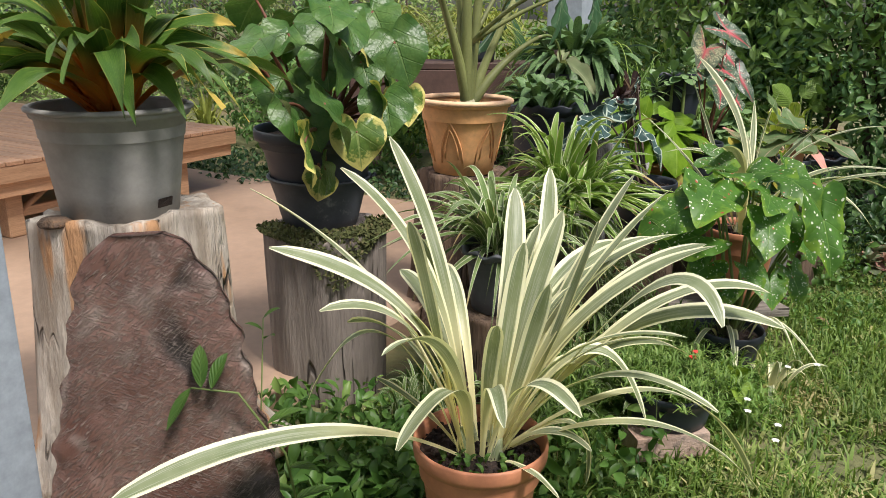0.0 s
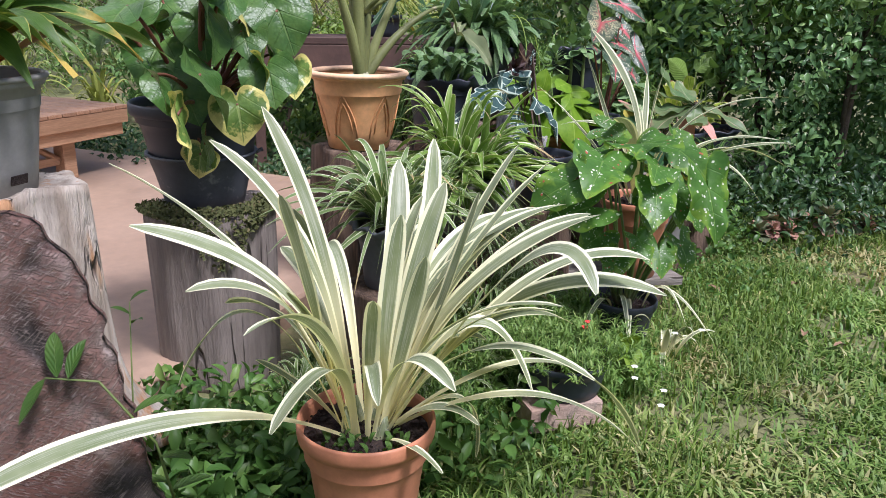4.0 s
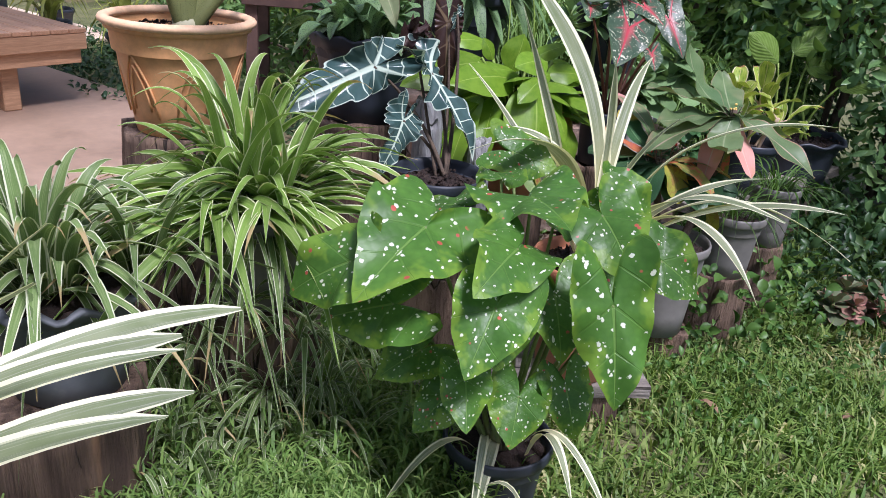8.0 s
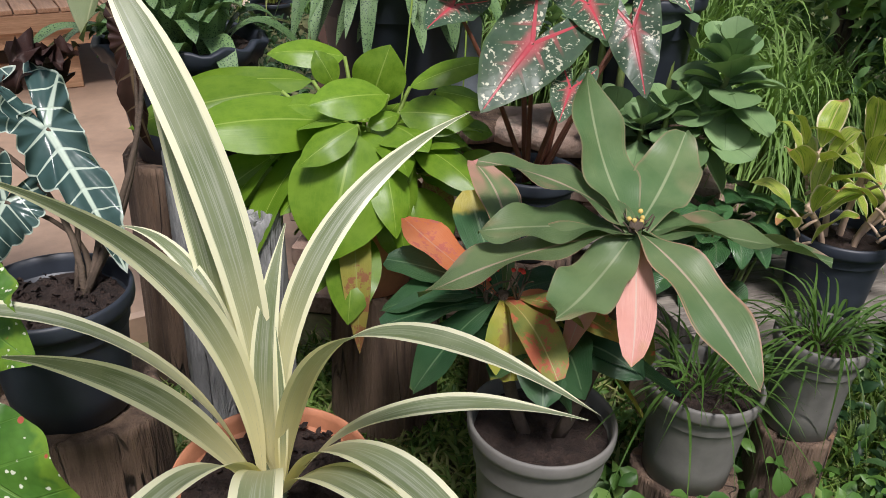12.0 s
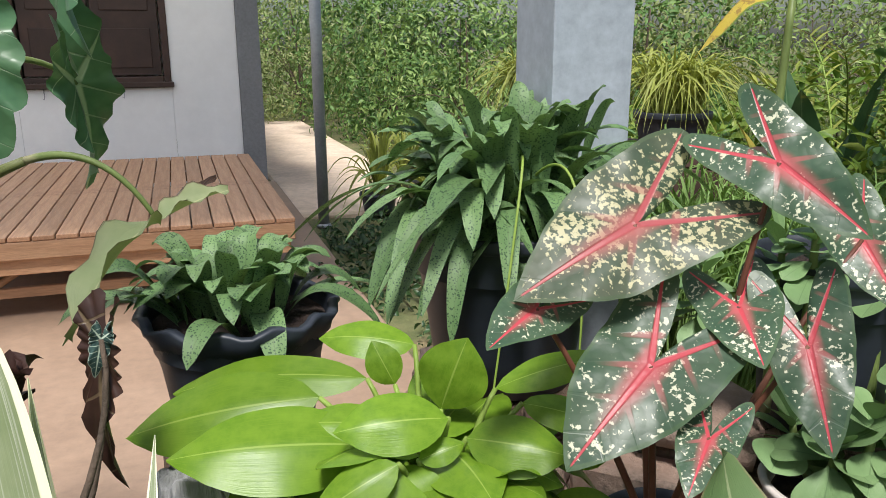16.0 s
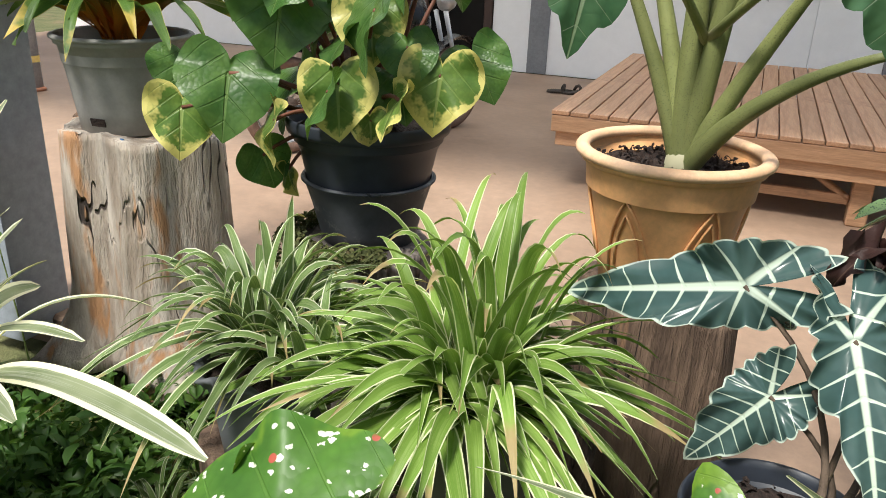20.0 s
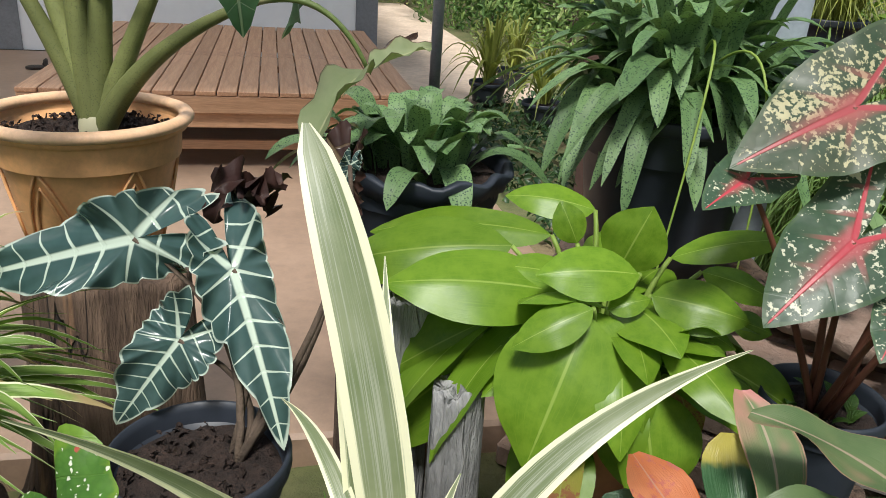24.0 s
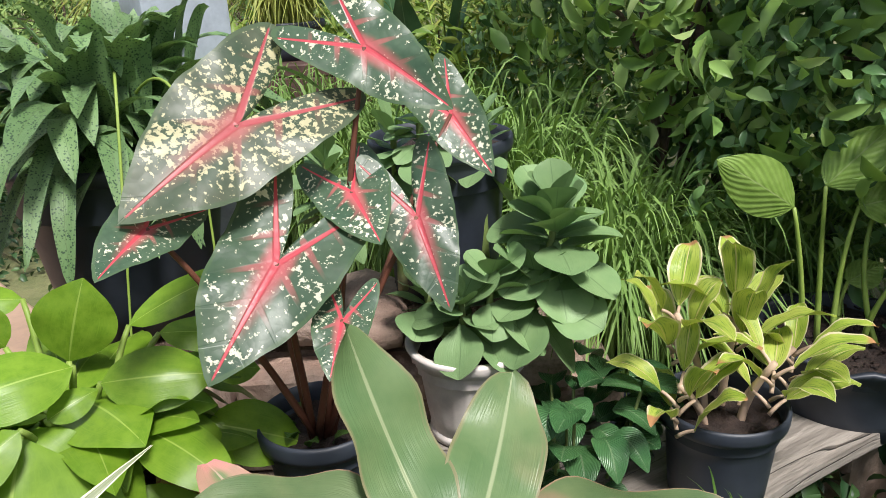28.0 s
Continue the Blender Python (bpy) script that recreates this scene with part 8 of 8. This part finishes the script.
    part("seat", box("seat", 0.62, 0.22, 0.09, 0.04, 3, (0.22, 0, 0.76)), M_SANDAL, t, "worn black seat")
    part("engine", box("engine", 0.26, 0.20, 0.20, 0.04, 2, (wb * 0.47, 0, 0.30)), M_ENGINE, t)
    part("cylinder", lathe("cylinder", [(0.055, 0), (0.065, 0.02), (0.055, 0.04), (0.065, 0.06), (0.055, 0.08), (0.065, 0.1), (0.05, 0.14)], 16), M_ENGINE, t, m=pose(wb * 0.56, 0, 0.32, 0, 80))
    part("exhaust", tube("exhaust", [(wb * 0.62, 0.10, 0.28), (wb * 0.45, 0.13, 0.18), (0.05, 0.14, 0.22), (-0.22, 0.14, 0.30)], 0.020, 0.035, 10), M_ENGINE, t)
    part("crash_bar", tube("crash_bar", [(wb * 0.66, -0.13, 0.20), (wb * 0.45, -0.15, 0.14), (wb * 0.25, -0.14, 0.20)], 0.012, 0.012, 8), M_ENGINE, t)
    part("rear_mudguard", blade("rear_mudguard", (-0.32, 0, 0.50), (-0.05, 0, 0.72), (0.20, 0, 0.55), 0.15, 12, "oval", -0.5, side=(0, 1, 0)), M_BIKE_BLACK, t)
    part("swing_arm", tube("swing_arm", [(0.0, 0.07, R), (wb * 0.4, 0.07, 0.30)], 0.018, 0.018), M_ENGINE, t)
    part("stand", tube("stand", [(wb * 0.4, -0.08, 0.24), (wb * 0.36, -0.24, 0.0)], 0.010, 0.010), M_ENGINE, t)


motorbike(0.144, 3.38, -0.449, 2.27)

for i, (a, b, rz) in enumerate(((0.47, 5.15, 20), (0.60, 5.17, 52))):
    s = thing("sandal", 0, 0, 0, 0, "dark worn rubber sandal lying on the terrace", "sandal", "pair of sandals")
    s.matrix_world = at_house(a, b, 0.10, rz)
    part("sole", lathe("sole", [(0.04, 0), (0.05, 0.004), (0.05, 0.018), (0.045, 0.022)], 20, lambda q, z, r: (r * (1.0 + 1.5 * math.cos(q) ** 2 * (1 if math.cos(q) > 0 else 0.9)), z)), M_SANDAL, s)
    part("strap", tube("strap", [(0.02, -0.045, 0.015), (0.03, -0.03, 0.055), (0.035, 0.0, 0.066), (0.03, 0.03, 0.055), (0.02, 0.045, 0.015)], 0.014, 0.014, 6), M_SANDAL, s)

# moss on the grey log
rngm = np.random.RandomState(91)
q, a = 0.20 * np.sqrt(rngm.uniform(0.45, 1, 2600)), rngm.uniform(math.radians(-170), math.radians(20), 2600)
z = np.full(2600, 0.582) + rngm.uniform(0, 0.02, 2600)
fall = rngm.uniform(0, 1, 2600) < 0.45
front = np.exp(-((a + 1.25) / 0.45) ** 2)
z = np.where(fall, 0.585 - rngm.uniform(0, 0.17, 2600) * front, z)
q = np.where(fall, 0.203 + rngm.uniform(0, 0.015, 2600), q)
moss_c = np.stack([q * np.cos(a), q * np.sin(a), z], 1)
solo("moss", scatter_leaves("moss", moss_c, rngm.normal(size=moss_c.shape) * 0.6 + np.stack([np.cos(a), np.sin(a), np.full(2600, 0.8)], 1), 0.016, 0.5, rngm), M_MOSS, pose(-0.38, 2.48, 0), "cushion of green moss over the top of the grey log", "moss", kind="stuff")
solo("pebble", lathe("pebble", [(0.01, 0), (0.034, 0.006), (0.038, 0.014), (0.026, 0.024), (0.006, 0.027)], 18, lambda q, z, r: (r * (1 + 0.25 * math.cos(q)), z)), M_STUMP_BROWN, pose(-0.885, 1.70, 0.772, 0, 0, 30), "smooth brown pebble on the stump", "stone")
solo("blue_cap", lathe("blue_cap", [(0.014, 0), (0.016, 0.003), (0.016, 0.014), (0.012, 0.016)], 16), M_BLUE, pose(-0.60, 1.86, 0.772) @ Matrix.Scale(0.75, 4), "small blue plastic bottle cap on the stump", "bottle cap")

# sprig of climbing weed over the sawn slab
sprig = thing("weed_sprig", -0.30, 1.50, 0.02, 0, "thin weed sprig with lance leaves across the wood slab", "weed")
path = [(0.0, 0.0, 0.10), (-0.02, -0.06, 0.34), (-0.10, -0.10, 0.50), (-0.19, -0.11, 0.515)]
part("stem", tube("stem", path, 0.0035, 0.002, 6), M_STEM_GREEN, sprig)
for (x, y, zz), az, rise, L in (((-0.17, -0.11, 0.515), 100, 0.08, 0.03), ((-0.19, -0.11, 0.515), 230, -0.07, 0.06), ((-0.15, -0.11, 0.512), 60, 0.06, 0.05), ((-0.05, -0.08, 0.42), 20, 0.02, 0.08), ((-0.02, -0.05, 0.30), 330, 0.02, 0.09), ((-0.01, -0.02, 0.22), 200, 0.02, 0.08), ((-0.01, -0.02, 0.2), 30, 0.0, 0.09)):
    arc_leaf("leaf", M_WEED, sprig, az, L, rise, rise * 0.6 + 0.01, 0.032, (x, y, zz), 0.5, kind="lance", n=9, cols=5, fold=0.3)
sprig2 = thing("weed_sprig", -0.42, 1.62, 0.0, 0, "thin weed sprig with two small leaves by the slab", "weed")
part("stem", tube("stem", [(0, 0, 0.0), (0.01, -0.01, 0.35), (0.03, -0.02, 0.60)], 0.003, 0.0015, 6), M_STEM_GREEN, sprig2)
for az, zz in ((20, 0.60), (-40, 0.55), (190, 0.57)):
    arc_leaf("leaf", M_WEED, sprig2, az, 0.04, 0.02, 0.02, 0.02, (0.03, -0.02, zz), 0.5, kind="lance", n=7, cols=3)

# rosettes along the hedge
ros = thing("ground_rosette", 2.20, 3.74, 0.05, 0, "grey-green succulent rosette on the soil by the hedge", "succulent", "ground rosettes")
rosette(ros, 0, 0, 0.10, 22, 0.085, 201, M_ROSETTE_LEAF, 0.5, 0.05)
ros2 = thing("ground_rosette", 2.32, 3.70, 0.03, 0, "brownish-pink succulent rosette on the soil by the hedge", "succulent", "ground rosettes")
rosette(ros2, 0, 0, 0.08, 20, 0.07, 202, M_ROSETTE_PINK, 0.5, 0.04)
rngr = np.random.RandomState(203)
for k in range(16):
    x, y = 2.10 + 0.075 * k + rngr.uniform(-0.04, 0.04), 3.66 + rngr.uniform(-0.05, 0.16) + 0.012 * k
    copy_thing(ros2 if k % 3 == 1 else ros, pose(x, y, 0.02 + rngr.uniform(-0.02, 0.05), rngr.uniform(-15, 15), rngr.uniform(-15, 15), rngr.uniform(0, 360)) @ Matrix.Scale(rngr.uniform(0.7, 1.15), 4))

# quilted dark-leaved plant among the pots
quilt = thing("quilted_leaf_plant", 1.60, 4.08, 0.0, 0, "glossy dark quilted-leaf plant growing between the pots", "plant")
rngq = np.random.RandomState(211)
for k in range(130):
    az = k * 137.5
    p = polar(0.13 * math.sqrt(rngq.uniform(0, 1)), az, rngq.uniform(0.14, 0.60))
    arc_leaf("leaf", M_QUILT, quilt, az + rngq.uniform(-40, 40), rngq.uniform(0.06, 0.10), rngq.uniform(-0.05, 0.02), 0.02, rngq.uniform(0.05, 0.07), p, 0.5, kind="oval", n=9, cols=5, fold=0.25, twist=rngq.uniform(-20, 20))
    if k % 4 == 0:
        stalk(quilt, (p[0] * 0.3, p[1] * 0.3, 0.0), (p[0] * 0.6, p[1] * 0.6, p[2] * 0.6), p, 0.004, 0.003, M_STEM_GREEN)

# small striped plants and seedlings in the grass
for i, (x, y, n, r, mat) in enumerate(((0.70, 2.24, 9, 0.24, M_SPIDER), (0.60, 2.10, 8, 0.20, M_SPIDER_B), (0.25, 2.02, 30, 0.20, M_SPIDER_B), (0.42, 2.22, 30, 0.22, M_SPIDER_B), (-0.10, 2.10, 26, 0.20, M_SPIDER_B), (1.12, 2.36, 10, 0.24, M_CRINUM), (0.05, 2.02, 24, 0.18, M_SPIDER_B), (0.36, 2.42, 40, 0.30, M_SPIDER_B), (0.58, 2.46, 40, 0.32, M_SPIDER_B), (0.20, 2.14, 34, 0.26, M_SPIDER_B), (0.68, 2.66, 26, 0.28, M_SPIDER_B), (-0.04, 2.16, 26, 0.24, M_SPIDER_B), (0.48, 2.32, 36, 0.26, M_SPIDER_B), (0.50, 2.45, 60, 0.38, M_SPIDER_B), (0.64, 2.50, 50, 0.36, M_SPIDER_B), (0.36, 2.44, 50, 0.36, M_SPIDER_B))):
    c = thing("striped_seedling", x, y, 0.0, 0, "small white-striped strap-leaved plant rooted in the ground", "plant", "striped seedlings")
    tuft(c, mat, n, 0.02, r, r * 1.0, 0.016 if n > 12 else 0.026, 300 + i, 0.03, "grass", 10, 3, (0.1, 0.9), 0.3)
seed = thing("arrow_leaf_seedling", 0.93, 2.22, 0.0, 0, "light-green arrow-leaved seedling in the grass", "plant")
for az, zz in ((200, 0.16), (300, 0.14), (60, 0.18)):
    broad_leaf(seed, broad("leaf", "shield", 1.0, 1.0, 0.15, 0.3, 0.03, seed=az), M_LIMEBROAD, (*polar(0.04, az, zz), az, -35, 0, 0.12), (0, 0, 0), 0.004, 0.002, M_LIME_STALK, 0.02)

# white flowers, fallen leaves
for x, y, zz in ((0.79, 1.765, 0.295), (1.04, 1.94, 0.345), (0.86, 1.74, 0.27), (0.80, 1.80, 0.31), (0.84, 1.70, 0.25), (0.58, 1.86, 0.33), (1.0, 2.02, 0.30)):
    f = thing("white_flower", x, y, 0.0, 0, "tiny white wild flower on a thin stalk", "flower", "white flowers in the grass")
    part("stalk", tube("stalk", bez((0.01, 0.02, 0.0), (0.02, 0.0, zz * 0.5), (0, 0, zz), 7), 0.0012, 0.001, 5), M_STEM_GREEN, f)
    for k in range(5):
        arc_leaf("petal", M_WHITE_FLOWER, f, k * 72, 0.010, 0.003, 0.005, 0.010, (0, 0, zz), 0.5, kind="oval", n=5, cols=3)
rngl = np.random.RandomState(221)
for k, (x, y) in enumerate(((1.84, 2.43), (1.62, 2.98), (1.75, 2.55), (2.4, 2.7), (2.0, 3.05))):
    f = thing("fallen_leaf", x, y, 0.045, rngl.uniform(0, 360), "curled dry brown leaf lying on the lawn", "leaf", "fallen leaves")
    arc_leaf("dry_blade", M_LITTER, f, 0, rngl.uniform(0.04, 0.065), 0.01, 0.025, rngl.uniform(0.02, 0.035), (0, 0, 0), 0.5, kind="oval", n=8, cols=5, fold=0.5, wave=0.1)

# brown stand with black tubs behind the pillar
stand = thing("plant_stand", 0.05, 5.85, 0.0, 8, "dark brown wooden plant stand holding black tubs", "plant stand")
part("top", box("top", 1.5, 0.45, 0.05, 0.006, 1, (0, 0, 0.905)), M_TROUGH, stand)
for y in (-0.21, 0.21):
    part("apron", box("apron", 1.46, 0.03, 0.20, 0.004, 1, (0, y, 0.778)), M_TROUGH, stand)
for x in (-0.68, 0.68):
    for y in (-0.18, 0.18):
        part("leg", box("leg", 0.07, 0.03, 0.678, 0.004, 1, (x, y, 0.339)), M_TROUGH, stand)
for i, (dx, r) in enumerate(((-0.42, 0.15), (0.20, 0.16))):
    c = potted("potted_fern_palm", 0.05 + dx, 5.85 + dx * 0.14, 0.93, r, r * 0.8, 0.15, M_NAVY_POT, "light-green feathery plant in a black tub on a stand", seed=70 + i)
    tagged(part("foliage", many_blades("foliage", fountain(260, 0.12, 0.42, 0.36, 0.012, 420 + i, r * 0.7, (0.3, 1.0)), 9, 3, "grass", 0.25), M_BROMELIAD, c), kind="stuff")
